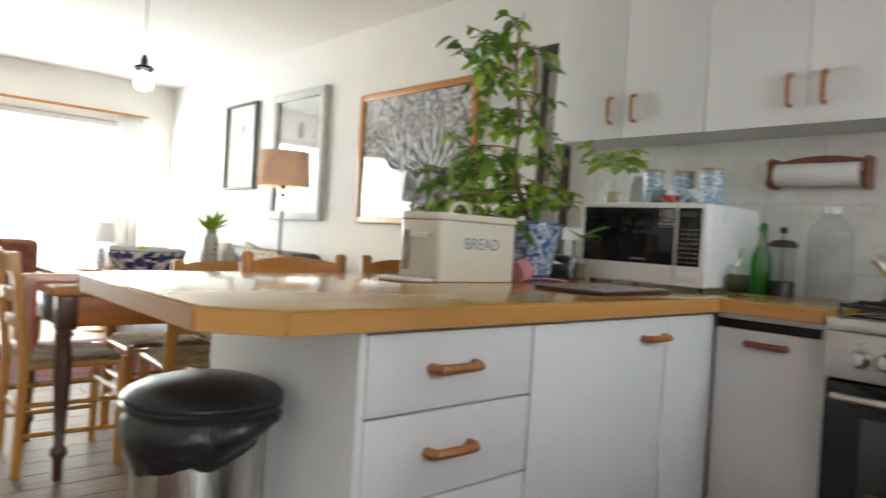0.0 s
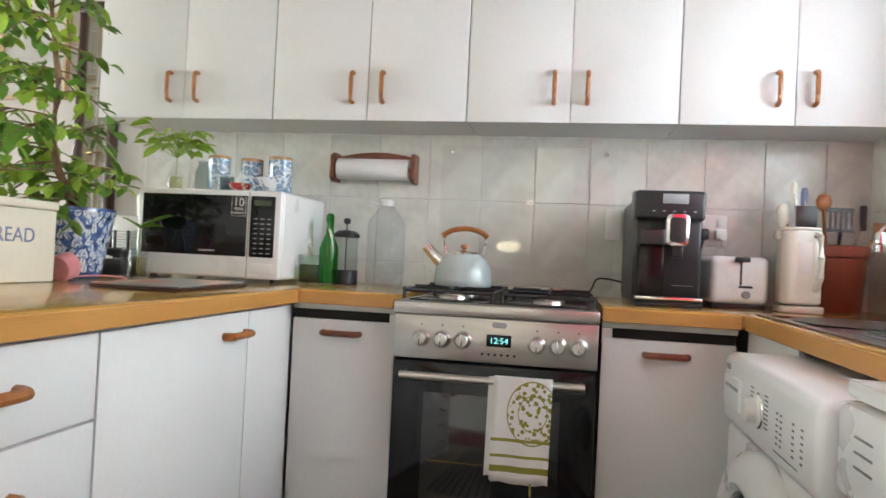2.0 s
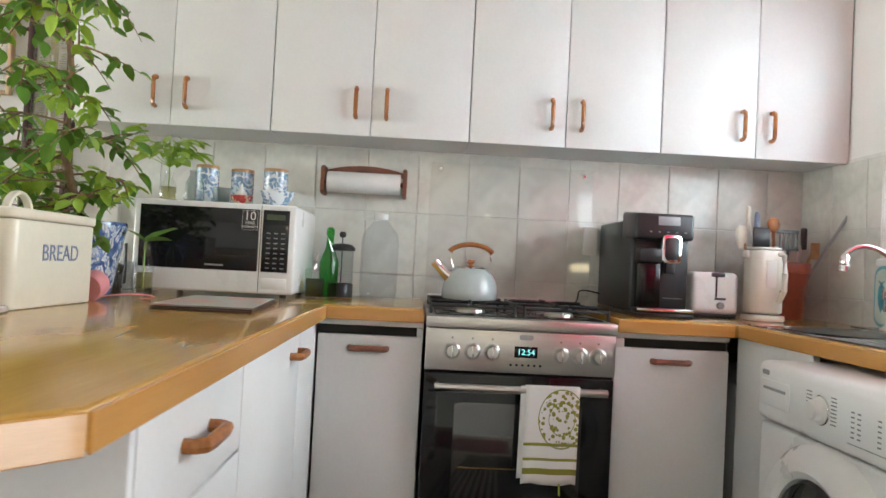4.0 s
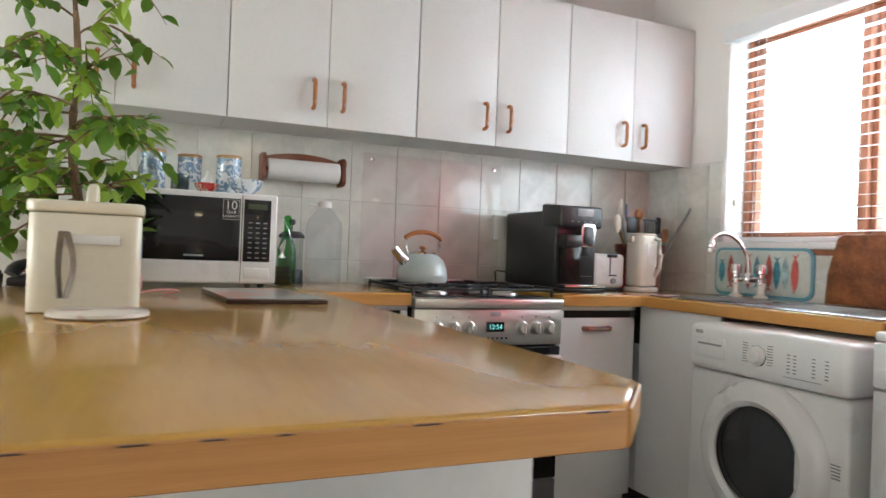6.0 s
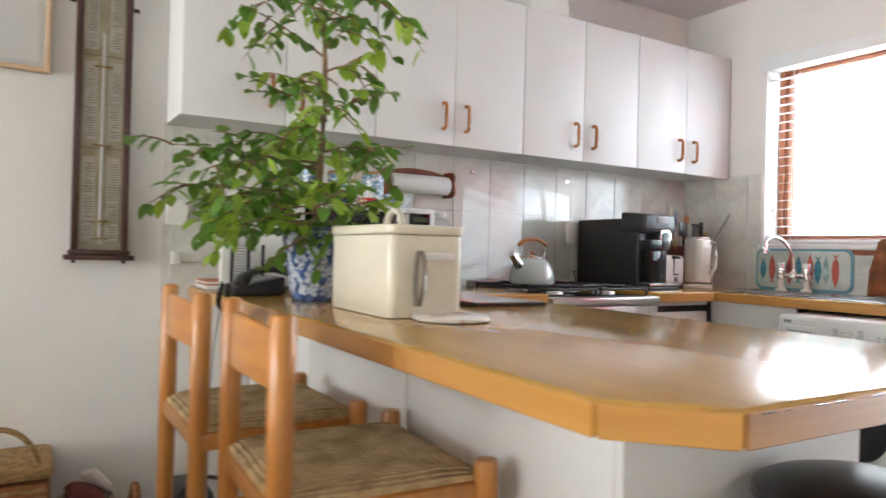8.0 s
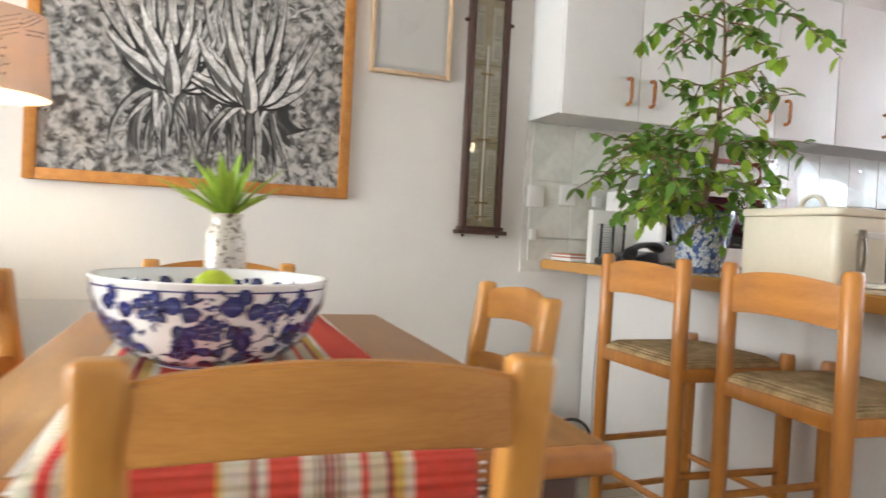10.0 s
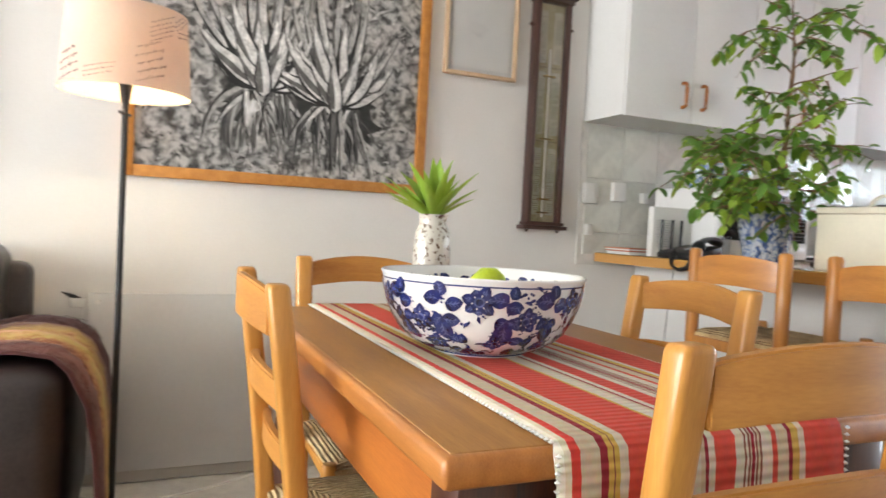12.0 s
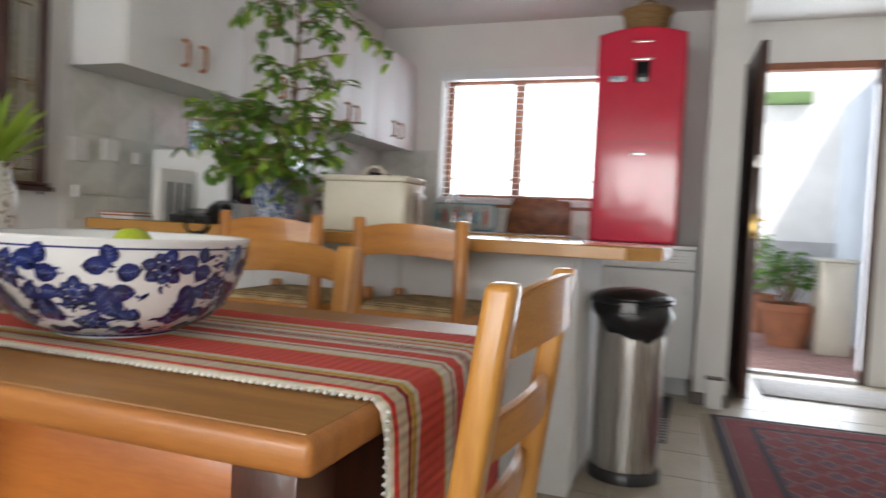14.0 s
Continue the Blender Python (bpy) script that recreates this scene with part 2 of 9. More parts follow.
FRAME_WOOD = wood("picture_frame_orange", (0.56, 0.25, 0.055), (0.44, 0.17, 0.03), 0.4, 0.2, (3, 3, 3), 9)
PALE_FRAME = wood("pale_frame_beech", (0.68, 0.50, 0.32), (0.58, 0.40, 0.24), 0.5, 0.1, (3, 3, 3), 9)
DARK_WOOD = wood("mahogany", (0.075, 0.028, 0.02), (0.035, 0.014, 0.01), 0.35, 0.3, (9, 9, 1), 5)
DOOR_WOOD = wood("door_dark_brown", (0.085, 0.036, 0.022), (0.045, 0.018, 0.012), 0.4, 0.2, (9, 9, 0.8), 4)
WINDOW_WOOD = wood("window_red_wood", (0.34, 0.12, 0.055), (0.20, 0.065, 0.03), 0.5, 0.1, (9, 9, 1), 5)
BOARD_WOOD = mat("cutting_board_old_wood", (0.30, 0.11, 0.035), 0.5, 0, 0.3, 5, 0.1, 40, 0.1, (3, 1, 3), (0.12, 0.035, 0.012))
CORK = wood("bamboo_lid", (0.50, 0.30, 0.14), (0.38, 0.2, 0.08), 0.5, 0.1, (3, 3, 3), 15)


def rush_weave(name, cx, hx, hy):
    """Twisted rush wound round the four rails: strands run along each rail and meet on the diagonals."""
    m = mat(name, (0.64, 0.49, 0.27), 0.85, 0, 0.3, 18, 0.5, 160, 0, (1, 1, 1), (0.34, 0.23, 0.11))
    n, l = m.node_tree.nodes, m.node_tree.links
    p = n["Principled BSDF"]
    old, paint = p.inputs["Normal"].links[0].from_node, p.inputs["Base Color"].links[0].from_socket

    def mth(op, a, b=None):
        q = n.new("ShaderNodeMath")
        q.operation = op
        for k, v in enumerate((a, b)):
            if isinstance(v, (int, float)):
                q.inputs[k].default_value = v
            elif v is not None:
                l.new(v, q.inputs[k])
        return q.outputs[0]

    tc, sep, no = n.new("ShaderNodeTexCoord"), n.new("ShaderNodeSeparateXYZ"), n.new("ShaderNodeTexNoise")
    no.inputs["Scale"].default_value = 14
    l.new(tc.outputs["Object"], sep.inputs[0]), l.new(tc.outputs["Object"], no.inputs[0])
    e = mth("MAXIMUM", mth("DIVIDE", mth("ABSOLUTE", mth("SUBTRACT", sep.outputs[0], cx)), hx), mth("DIVIDE", mth("ABSOLUTE", sep.outputs[1]), hy))
    strand = mth("SINE", mth("MULTIPLY", mth("ADD", e, mth("MULTIPLY", no.outputs[0], 0.06)), 6.2832 * 19))
    bu, mx = n.new("ShaderNodeBump"), n.new("ShaderNodeMix")
    bu.inputs["Strength"].default_value, bu.inputs["Distance"].default_value = 0.8, 0.004
    l.new(strand, bu.inputs["Height"]), l.new(old.outputs[0], bu.inputs["Normal"]), l.new(bu.outputs[0], p.inputs["Normal"])
    # Shade in the grooves between strands is mixed into the colour as darker brown.
    mx.data_type = "RGBA"
    mx.inputs["B"].default_value = (0.25, 0.16, 0.07, 1)
    l.new(mth("MULTIPLY", mth("LESS_THAN", strand, -0.6), 0.32), mx.inputs["Factor"])
    l.new(paint, mx.inputs["A"]), l.new(mx.outputs["Result"], p.inputs["Base Color"])
    return m


RUSH_CHAIR, RUSH_STOOL = rush_weave("rush_chair_seat", 0.2375, 0.19, 0.19), rush_weave("rush_stool_seat", 0.18, 0.185, 0.188)
WICKER = mat("wicker", (0.42, 0.27, 0.11), 0.8, 0, 0.3, 40, 0.9, 200, 0, (1, 1, 4), (0.18, 0.10, 0.035))
WICKER_RED = mat("wicker_reddish", (0.36, 0.15, 0.05), 0.7, 0, 0.3, 40, 0.9, 200, 0, (1, 1, 4), (0.14, 0.05, 0.02))
STEEL = mat("brushed_steel", (0.58, 0.56, 0.53), 0.3, 1.0, 0.06, 4, 0.03, 120, 0, (1, 1, 14))
CHROME = mat("chrome", (0.8, 0.8, 0.8), 0.08, 1.0, 0.02, 4, 0.0, 60)
SINK = mat("sink_steel", (0.50, 0.50, 0.50), 0.24, 1.0, 0.1, 6, 0.03, 120)
BLACK = mat("black_plastic", (0.018, 0.018, 0.02), 0.32, 0, 0.15, 8, 0.03, 100)
BLACK_GLOSS = mat("black_gloss_glass", (0.008, 0.008, 0.01), 0.06, 0, 0.1, 4, 0.0, 60, 0.1, spec=0.35)
IRON = mat("cast_iron", (0.02, 0.02, 0.022), 0.55, 0, 0.2, 20, 0.2, 150)
GREY = mat("grey_plastic", (0.32, 0.32, 0.33), 0.45, 0, 0.08, 8, 0.03, 100)
WHITE = mat("white_enamel", (0.80, 0.80, 0.79), 0.28, 0, 0.02, 4, 0.02, 60, 0.3)
WHITE_PLASTIC = mat("white_plastic", (0.78, 0.77, 0.74), 0.35, 0, 0.03, 5, 0.02, 80, 0.2)
CREAM = mat("cream_enamel", (0.76, 0.71, 0.58), 0.3, 0, 0.04, 5, 0.03, 60, 0.3)
JUG_CREAM = mat("jug_cream", (0.76, 0.73, 0.65), 0.25, 0, 0.03, 5, 0.02, 60, 0.4)
KETTLE = mat("kettle_enamel", (0.50, 0.56, 0.55), 0.22, 0, 0.05, 5, 0.02, 60, 0.5)
RED_GLOSS = mat("red_gloss_enamel", (0.78, 0.022, 0.070), 0.16, 0, 0.05, 3, 0.03, 30, 0.6)
RED_CERAMIC = mat("red_brown_ceramic", (0.27, 0.055, 0.028), 0.3, 0, 0.15, 8, 0.05, 60, 0.4)
TERRACOTTA = mat("terracotta", (0.46, 0.19, 0.10), 0.8, 0, 0.15, 6, 0.15, 90)
BLIND = mat("blind_slat_white", (0.82, 0.83, 0.84), 0.4, 0, 0.02, 6, 0.02, 60)
LEATHER = mat("brown_leather", (0.040, 0.028, 0.026), 0.42, 0, 0.3, 9, 0.3, 120, 0.1)
PAPER = mat("paper_white", (0.80, 0.80, 0.78), 0.7, 0, 0.03, 9, 0.03, 90)
INK = mat("print_ink_grey", (0.22, 0.22, 0.22), 0.7, 0, 0.1)
BLUE_INK = mat("blue_enamel_lettering", (0.20, 0.24, 0.38), 0.4, 0, 0.1)
STEEL_BIN = mat("bin_brushed_steel", (0.55, 0.53, 0.50), 0.26, 1.0, 0.08, 3, 0.03, 150, 0, (14, 14, 0.6))
BAG = mat("black_bin_bag", (0.012, 0.012, 0.013), 0.3, 0, 0.2, 20, 0.8, 60)
LEAF_DARK = mat("ficus_leaf", (0.115, 0.245, 0.038), 0.36, 0, 0.3, 14, 0.1, 80, 0.15, (1, 1, 1), (0.09, 0.19, 0.03))
LEAF_LIGHT = mat("young_leaf", (0.32, 0.48, 0.07), 0.4, 0, 0.2, 14, 0.1, 80, 0.1, (1, 1, 1), (0.20, 0.34, 0.04))
for lf, tc_ in ((LEAF_DARK, (0.15, 0.32, 0.03, 1)), (LEAF_LIGHT, (0.42, 0.58, 0.05, 1))):
    lt = lf.node_tree
    lp, lo = lt.nodes["Principled BSDF"], lt.nodes["Material Output"]
    ltr, lmx = lt.nodes.new("ShaderNodeBsdfTranslucent"), lt.nodes.new("ShaderNodeMixShader")
    ltr.inputs[0].default_value, lmx.inputs[0].default_value = tc_, 0.27
    lt.links.new(lp.outputs[0], lmx.inputs[1]), lt.links.new(ltr.outputs[0], lmx.inputs[2]), lt.links.new(lmx.outputs[0], lo.inputs[0])
BARK = mat("pale_brown_bark", (0.30, 0.185, 0.105), 0.8, 0, 0.3, 30, 0.6, 140, 0, (1, 1, 0.3))
SOIL = mat("potting_soil", (0.035, 0.024, 0.016), 0.95, 0, 0.4, 40, 1.0, 120)
PORCELAIN = mat("white_porcelain", (0.80, 0.80, 0.785), 0.12, 0, 0.02, 6, 0, 60, 0.6)
NAVY = mat("navy_glaze", (0.020, 0.034, 0.17), 0.14, 0, 0.35, 60, 0, 200, 0.6)
MID_BLUE = mat("mid_blue_glaze", (0.14, 0.19, 0.42), 0.14, 0, 0.3, 60, 0, 200, 0.6)
POT_BLUE = mat("cobalt_glaze", (0.10, 0.18, 0.42), 0.16, 0, 0.4, 40, 0, 150, 0.6)
POT_WHITE = mat("pale_leaf_glaze", (0.66, 0.71, 0.76), 0.16, 0, 0.08, 30, 0, 150, 0.6)
POT_MID = mat("light_blue_glaze", (0.26, 0.36, 0.60), 0.16, 0, 0.2, 40, 0, 150, 0.6)
BLUE_TIN = flowers("blue_china_pattern", (0.74, 0.78, 0.80), (0.17, 0.28, 0.44), (0.42, 0.56, 0.66), 26, 0.25)
RED_BOWL = flowers("red_pattern_porcelain", (0.50, 0.03, 0.03), (0.70, 0.62, 0.45), (0.35, 0.02, 0.03), 40)
GLASS = glass("clear_glass", (0.98, 1.0, 0.99), 0, 0.96, 0.5)
PANE = glass("picture_glass", (1.0, 1.0, 1.0), 0, 0.98, 0.95)
PLASTIC_CLEAR = glass("clear_plastic", (0.97, 0.985, 1.0), 0.05, 0.97, 0.75)
GREEN_GLASS = glass("green_glass", (0.22, 0.66, 0.24), 0.02, 0.95)
OIL = glass("olive_oil", (0.42, 0.45, 0.03), 0.0, 0.8)
BRASS = mat("brass", (0.62, 0.42, 0.15), 0.25, 1.0, 0.1, 8, 0.02, 60)
LIME = mat("lime_skin", (0.50, 0.62, 0.03), 0.35, 0, 0.15, 20, 0.3, 150)
PINK = mat("pink_cable", (0.66, 0.26, 0.28), 0.5, 0, 0.05)
MARBLED = two_tone("speckled_vase_glaze", (0.56, 0.53, 0.46), (0.12, 0.065, 0.035), 120, 0.56, 0.63, rough=0.3, warp=1.4)


# ---------------------------------------------------------------- building helpers
ORIG = {}


def thing(name, label, category, at=(0, 0, 0), group="", kind=""):
    e = new(name)
    e.empty_display_size = 0.1
    e.location = at
    ORIG[e.name] = Vector(at)
    return tagged(e, label, category, group, kind)


def link(name, bm, material, smooth=40):
    me = bpy.data.meshes.new(name)
    bm.normal_update()
    bm.to_mesh(me)
    bm.free()
    if smooth:
        me.polygons.foreach_set("use_smooth", [True] * len(me.polygons))
        me.set_sharp_from_angle(angle=radians(smooth))
    if material:
        me.materials.append(material)
    return new(name, me)


def part(name, bm, material, parent, label="", smooth=40, kind=""):
    """One mesh under a thing or part; its shape is given in the world's metres."""
    o = ORIG[parent.name]
    bmesh.ops.translate(bm, verts=bm.verts, vec=-o)
    ob = link(name, bm, material, smooth)
    ob.parent = parent
    ORIG[ob.name] = o
    return tagged(ob, label, kind=kind)


def single(name, bm, material, label="", category="", kind="", at=None, smooth=40, group=""):
    """A top-level thing or piece of the setting that is one mesh."""
    at = Vector(at) if at is not None else Vector((0, 0, 0))
    bmesh.ops.translate(bm, verts=bm.verts, vec=-at)
    ob = link(name, bm, material, smooth)
    ob.location = at
    ORIG[ob.name] = at
    return tagged(ob, label, category, group, kind)


def box(x0, x1, y0, y1, z0, z1, r=0.0, seg=2, bm=None):
    """A box with rounded edges."""
    b = bmesh.new()
    bmesh.ops.create_cube(b, size=1)
    for v in b.verts:
        v.co = ((x0 + x1) / 2 + v.co.x * (x1 - x0), (y0 + y1) / 2 + v.co.y * (y1 - y0), (z0 + z1) / 2 + v.co.z * (z1 - z0))
    if r:
        bmesh.ops.bevel(b, geom=b.edges[:], offset=min(r, 0.49 * min(x1 - x0, y1 - y0, z1 - z0)), segments=seg, profile=0.5, affect="EDGES")
    return merge(bm, b)


def merge(bm, b, m=None):
    if m is not None:
        bmesh.ops.transform(b, matrix=m, verts=b.verts)
    if bm is None:
        return b
    me = bpy.data.meshes.new("tmp")
    b.to_mesh(me)
    b.free()
    bm.from_mesh(me)
    bpy.data.meshes.remove(me)
    return bm


def lathe(profile, at=(0, 0, 0), seg=28, bm=None, m=None, sx=1.0, sy=1.0):
    """A turned shape from (radius, height) pairs."""
    b = bmesh.new()
    rings = []
    for r, z in profile:
        if r < 1e-5:
            rings.append([b.verts.new((0, 0, z))])
        else:
            rings.append([b.verts.new((sx * r * math.cos(2 * math.pi * k / seg), sy * r * math.sin(2 * math.pi * k / seg), z)) for k in range(seg)])
    for a, c in zip(rings, rings[1:]):
        for k in range(seg):
            q = (k + 1) % seg
            if len(a) == 1 and len(c) == 1:
                continue
            if len(a) == 1:
                b.faces.new((a[0], c[q], c[k]))
            elif len(c) == 1:
                b.faces.new((a[k], a[q], c[0]))
            else:
                b.faces.new((a[k], a[q], c[q], c[k]))
    bmesh.ops.recalc_face_normals(b, faces=b.faces)
    mm = Matrix.Translation(at) @ (m if m is not None else Matrix())
    return merge(bm, b, mm)


def tube(points, r, seg=8, bm=None, flat=1.0, cap=True, taper=None):
    """A rod along points. flat squashes it across; taper: radius at each point."""
    b = bmesh.new()
    pts = [Vector(p) for p in points]
    rings, up = [], Vector((0, 0, 1))
    for i, p in enumerate(pts):
        d = (pts[min(i + 1, len(pts) - 1)] - pts[max(i - 1, 0)]).normalized()
        side = d.cross(up)
        side = side.normalized() if side.length > 0.05 else Vector((1, 0, 0))
        top = side.cross(d).normalized()
        rr = taper[i] if taper else r
        rings.append([b.verts.new(p + rr * (math.cos(a) * side * flat + math.sin(a) * top)) for a in (2 * math.pi * k / seg for k in range(seg))])
    for a, c in zip(rings, rings[1:]):
        for k in range(seg):
            b.faces.new((a[k], a[(k + 1) % seg], c[(k + 1) % seg], c[k]))
    if cap:
        b.faces.new(rings[0][::-1]), b.faces.new(rings[-1])
    bmesh.ops.recalc_face_normals(b, faces=b.faces)
    return merge(bm, b)


def prism(outline, z0, z1, bevel=0.0, seg=2, bm=None, m=None):
    """An outline in x and y, drawn up from z0 to z1."""
    b = bmesh.new()
    f = b.faces.new([b.verts.new((x, y, z0)) for x, y in outline])
    ext = bmesh.ops.extrude_face_region(b, geom=[f])
    bmesh.ops.translate(b, verts=[v for v in ext["geom"] if isinstance(v, bmesh.types.BMVert)], vec=(0, 0, z1 - z0))
    bmesh.ops.recalc_face_normals(b, faces=b.faces)
    if bevel:
        edges = [e for e in b.edges if abs(e.verts[0].co.z - e.verts[1].co.z) < 1e-6]
        bmesh.ops.bevel(b, geom=edges, offset=bevel, segments=seg, profile=0.5, affect="EDGES")
    return merge(bm, b, m)


def rrect(x0, x1, y0, y1, r, n=5):
    pts = []
    for cx, cy, a0 in ((x1 - r, y1 - r, 0), (x0 + r, y1 - r, 90), (x0 + r, y0 + r, 180), (x1 - r, y0 + r, 270)):
        pts += [(cx + r * math.cos(radians(a0 + 90 * k / n)), cy + r * math.sin(radians(a0 + 90 * k / n))) for k in range(n + 1)]
    return pts


def bezier(p0, p1, p2, p3, n=10):
    p0, p1, p2, p3 = map(Vector, (p0, p1, p2, p3))
    return [(1 - t) ** 3 * p0 + 3 * (1 - t) ** 2 * t * p1 + 3 * (1 - t) * t * t * p2 + t ** 3 * p3 for t in (k / n for k in range(n + 1))]


def arc(c, r, a0, a1, n, plane="xz"):
    out = []
    for k in range(n + 1):
        a = radians(a0 + (a1 - a0) * k / n)
        u, v = r * math.cos(a), r * math.sin(a)
        out.append({"xz": (c[0] + u, c[1], c[2] + v), "yz": (c[0], c[1] + u, c[2] + v), "xy": (c[0] + u, c[1] + v, c[2])}[plane])
    return out


def lettering(name, text, size, m, material, parent, label=""):
    cu = bpy.data.curves.new(name, "FONT")
    cu.body, cu.size, cu.extrude, cu.align_x, cu.align_y = text, size, 0.0004, "CENTER", "CENTER"
    ob = bpy.data.objects.new(name, cu)
    scene.collection.objects.link(ob)
    me = bpy.data.meshes.new_from_object(ob)
    bpy.data.objects.remove(ob)
    b = bmesh.new()
    b.from_mesh(me)
    bmesh.ops.transform(b, matrix=m, verts=b.verts)
    return part(name, b, material, parent, label, smooth=0)


FACE_W = Matrix(((0, 0, -1), (-1, 0, 0), (0, 1, 0))).to_4x4()   # a sheet that is read from the west
FACE_N = Matrix(((-1, 0, 0), (0, 0, 1), (0, 1, 0))).to_4x4()    # read from the north
FACE_S = Matrix(((1, 0, 0), (0, 0, -1), (0, 1, 0))).to_4x4()    # read from the south


def at_face(face, x, y, z):
    return Matrix.Translation((x, y, z)) @ face


def d_handle(parent, c, along, out, length=0.11, reach=0.028, r=0.008, material=None, label="curved orange wooden handle"):
    """A bow handle: a bar that stands off the door on two bent ends."""
    c, a, o = Vector(c), Vector(along), Vector(out)
    h = length / 2
    pts = [c - a * h, c - a * h + o * reach * 0.55, c - a * h * 0.88 + o * reach * 0.92, c - a * h * 0.55 + o * reach,
           c + a * h * 0.55 + o * reach, c + a * h * 0.88 + o * reach * 0.92, c + a * h + o * reach * 0.55, c + a * h]
    return part("handle", tube(pts, r, 8), material or HANDLE, parent, label)


# ---------------------------------------------------------------- the shell
EX, SY, CEILING = 2.585, -0.765, 2.465
WALL_X0 = -3.2


def structure(name, bm, material, smooth=0):
    return single(name, bm, material, kind="structure", smooth=smooth)


floor = structure("floor", box(WALL_X0 - 0.2, EX + 0.2, -1.2, NORTH + 0.2, -0.12, -0.006), GROUT)
ceiling = structure("ceiling", box(WALL_X0 - 0.2, EX + 0.2, -1.25, NORTH + 0.2, CEILING, CEILING + 0.15), CEIL)
wall_east = structure("wall_east", box(EX, EX + 0.2, -1.25, NORTH + 0.2, -0.12, CEILING), WALL)
wall_west = structure("wall_west", box(WALL_X0 - 0.2, WALL_X0, -1.25, NORTH + 0.2, -0.12, CEILING), WALL)
WX0, WX1, WZ0, WZ1 = 0.62, 2.065, 1.14, 2.09
b = box(0.152, WX0, SY - 0.2, SY, -0.12, CEILING)
box(WX1, EX, SY - 0.2, SY, -0.12, CEILING, bm=b)
box(WX0, WX1, SY - 0.2, SY, -0.12, WZ0, bm=b)
box(WX0, WX1, SY - 0.2, SY, WZ1, CEILING, bm=b)
wall_south = structure("wall_south", b, WALL)
wall_stub = structure("wall_stub", box(-0.022, 0.150, -1.1, 0.08, -0.12, CEILING, 0.004), WALL)
DX0, DX1, DZ = -0.90, -0.10, 2.125
b = box(WALL_X0, DX0 - 0.05, -1.25, -1.1, -0.12, CEILING)
box(DX1 + 0.05, 0.151, -1.25, -1.101, -0.12, CEILING, bm=b)
box(DX0 - 0.05, DX1 + 0.05, -1.25, -1.1, DZ + 0.05, CEILING, bm=b)
wall_entry = structure("wall_entry", b, WALL)
NX0, NX1, NZ = -0.9, 2.1, 2.03
b = box(WALL_X0, NX0, NORTH, NORTH + 0.2, -0.12, CEILING)
box(NX1, EX, NORTH, NORTH + 0.2, -0.12, CEILING, bm=b)
box(NX0, NX1, NORTH, NORTH + 0.2, NZ, CEILING, bm=b)
wall_north = structure("wall_north", b, WALL)
b = box(2.573, EX - 0.001, 2.13, NORTH, 0, 0.042, 0.004)
baseboard = structure("baseboard", b, mat("skirting_paint", (0.56, 0.53, 0.48), 0.5, 0, 0.06, 6))
b = box(-0.036, 0.160, 0.081, 0.095, 0, 0.07, 0.003)
box(-0.036, -0.023, -0.6, 0.08, 0, 0.07, 0.003, bm=b)
structure("skirting", b, DARK_WOOD)

ground = structure("ground", box(-40, 40, -45, 45, -0.25, -0.13), mat("outdoor_paving", (0.36, 0.32, 0.28), 0.9, 0, 0.15, 3, 0.2, 60))


# ---------------------------------------------------------------- window, blind, doors
def frame_bars(bm, x0, x1, y0, y1, z0, z1, w):
    for a in ((x0, x0 + w, y0, y1, z0, z1), (x1 - w, x1, y0, y1, z0, z1), (x0 + w, x1 - w, y0, y1, z0, z0 + w), (x0 + w, x1 - w, y0, y1, z1 - w, z1)):
        box(*a, 0.003, 1, bm=bm)
    return bm


kwin = tagged(new("window_1"), "red-brown wooden casement window above the sink", "window", kind="structure")
ORIG[kwin.name] = Vector()
part("window_frame", frame_bars(bmesh.new(), WX0 + 0.003, WX1 - 0.003, -0.962, -0.875, WZ0 + 0.003, WZ1 - 0.003, 0.026), WINDOW_WOOD, kwin)
part("mullion", box(1.474, 1.508, -0.975, -0.868, WZ0 + 0.030, WZ1 - 0.030, 0.004), WINDOW_WOOD, kwin)
for x0, x1 in ((1.511, 2.034), (0.651, 1.471)):
    sash = part("sash", frame_bars(bmesh.new(), x0, x1, -0.945, -0.895, WZ0 + 0.031, WZ1 - 0.031, 0.020), WINDOW_WOOD, kwin)
    pane = part("pane", box(x0 + 0.018, x1 - 0.018, -0.921, -0.917, WZ0 + 0.049, WZ1 - 0.049), GLASS, sash, "clear window glass")
    pane.visible_shadow = False
part("stay", box(1.512, 1.526, -0.894, -0.880, 1.44, 1.56, 0.004), CHROME, kwin, "small metal window catch")
structure("window_sill", box(WX0 + 0.01, 2.085, -0.868, -0.742, 1.112, 1.139, 0.006), WHITE)
structure("sill_rail", box(WX0 + 0.01, 2.08, SY + 0.001, -0.752, 1.088, 1.111, 0.003), WINDOW_WOOD)
blind = thing("venetian_blind", "white wooden venetian blind with open slats before the window", "blind", (1.34, -0.80, 2.05))
part("valance", box(0.60, 2.085, -0.764, -0.735, 2.045, 2.115, 0.004), BLIND, blind)
part("head_rail", box(0.63, 2.06, -0.84, -0.77, 2.05, 2.085, 0.004), BLIND, blind)
for k in range(19):
    z = 1.185 + k * 0.0455
    b = bmesh.new()
    box(0.635, 2.058, -0.026, 0.026, -0.0012, 0.0012, bm=b)
    bmesh.ops.transform(b, matrix=Matrix.Translation((0, -0.812, z)) @ Matrix.Rotation(radians(-7), 4, "X"), verts=b.verts)
    part("slat", b, BLIND, blind)
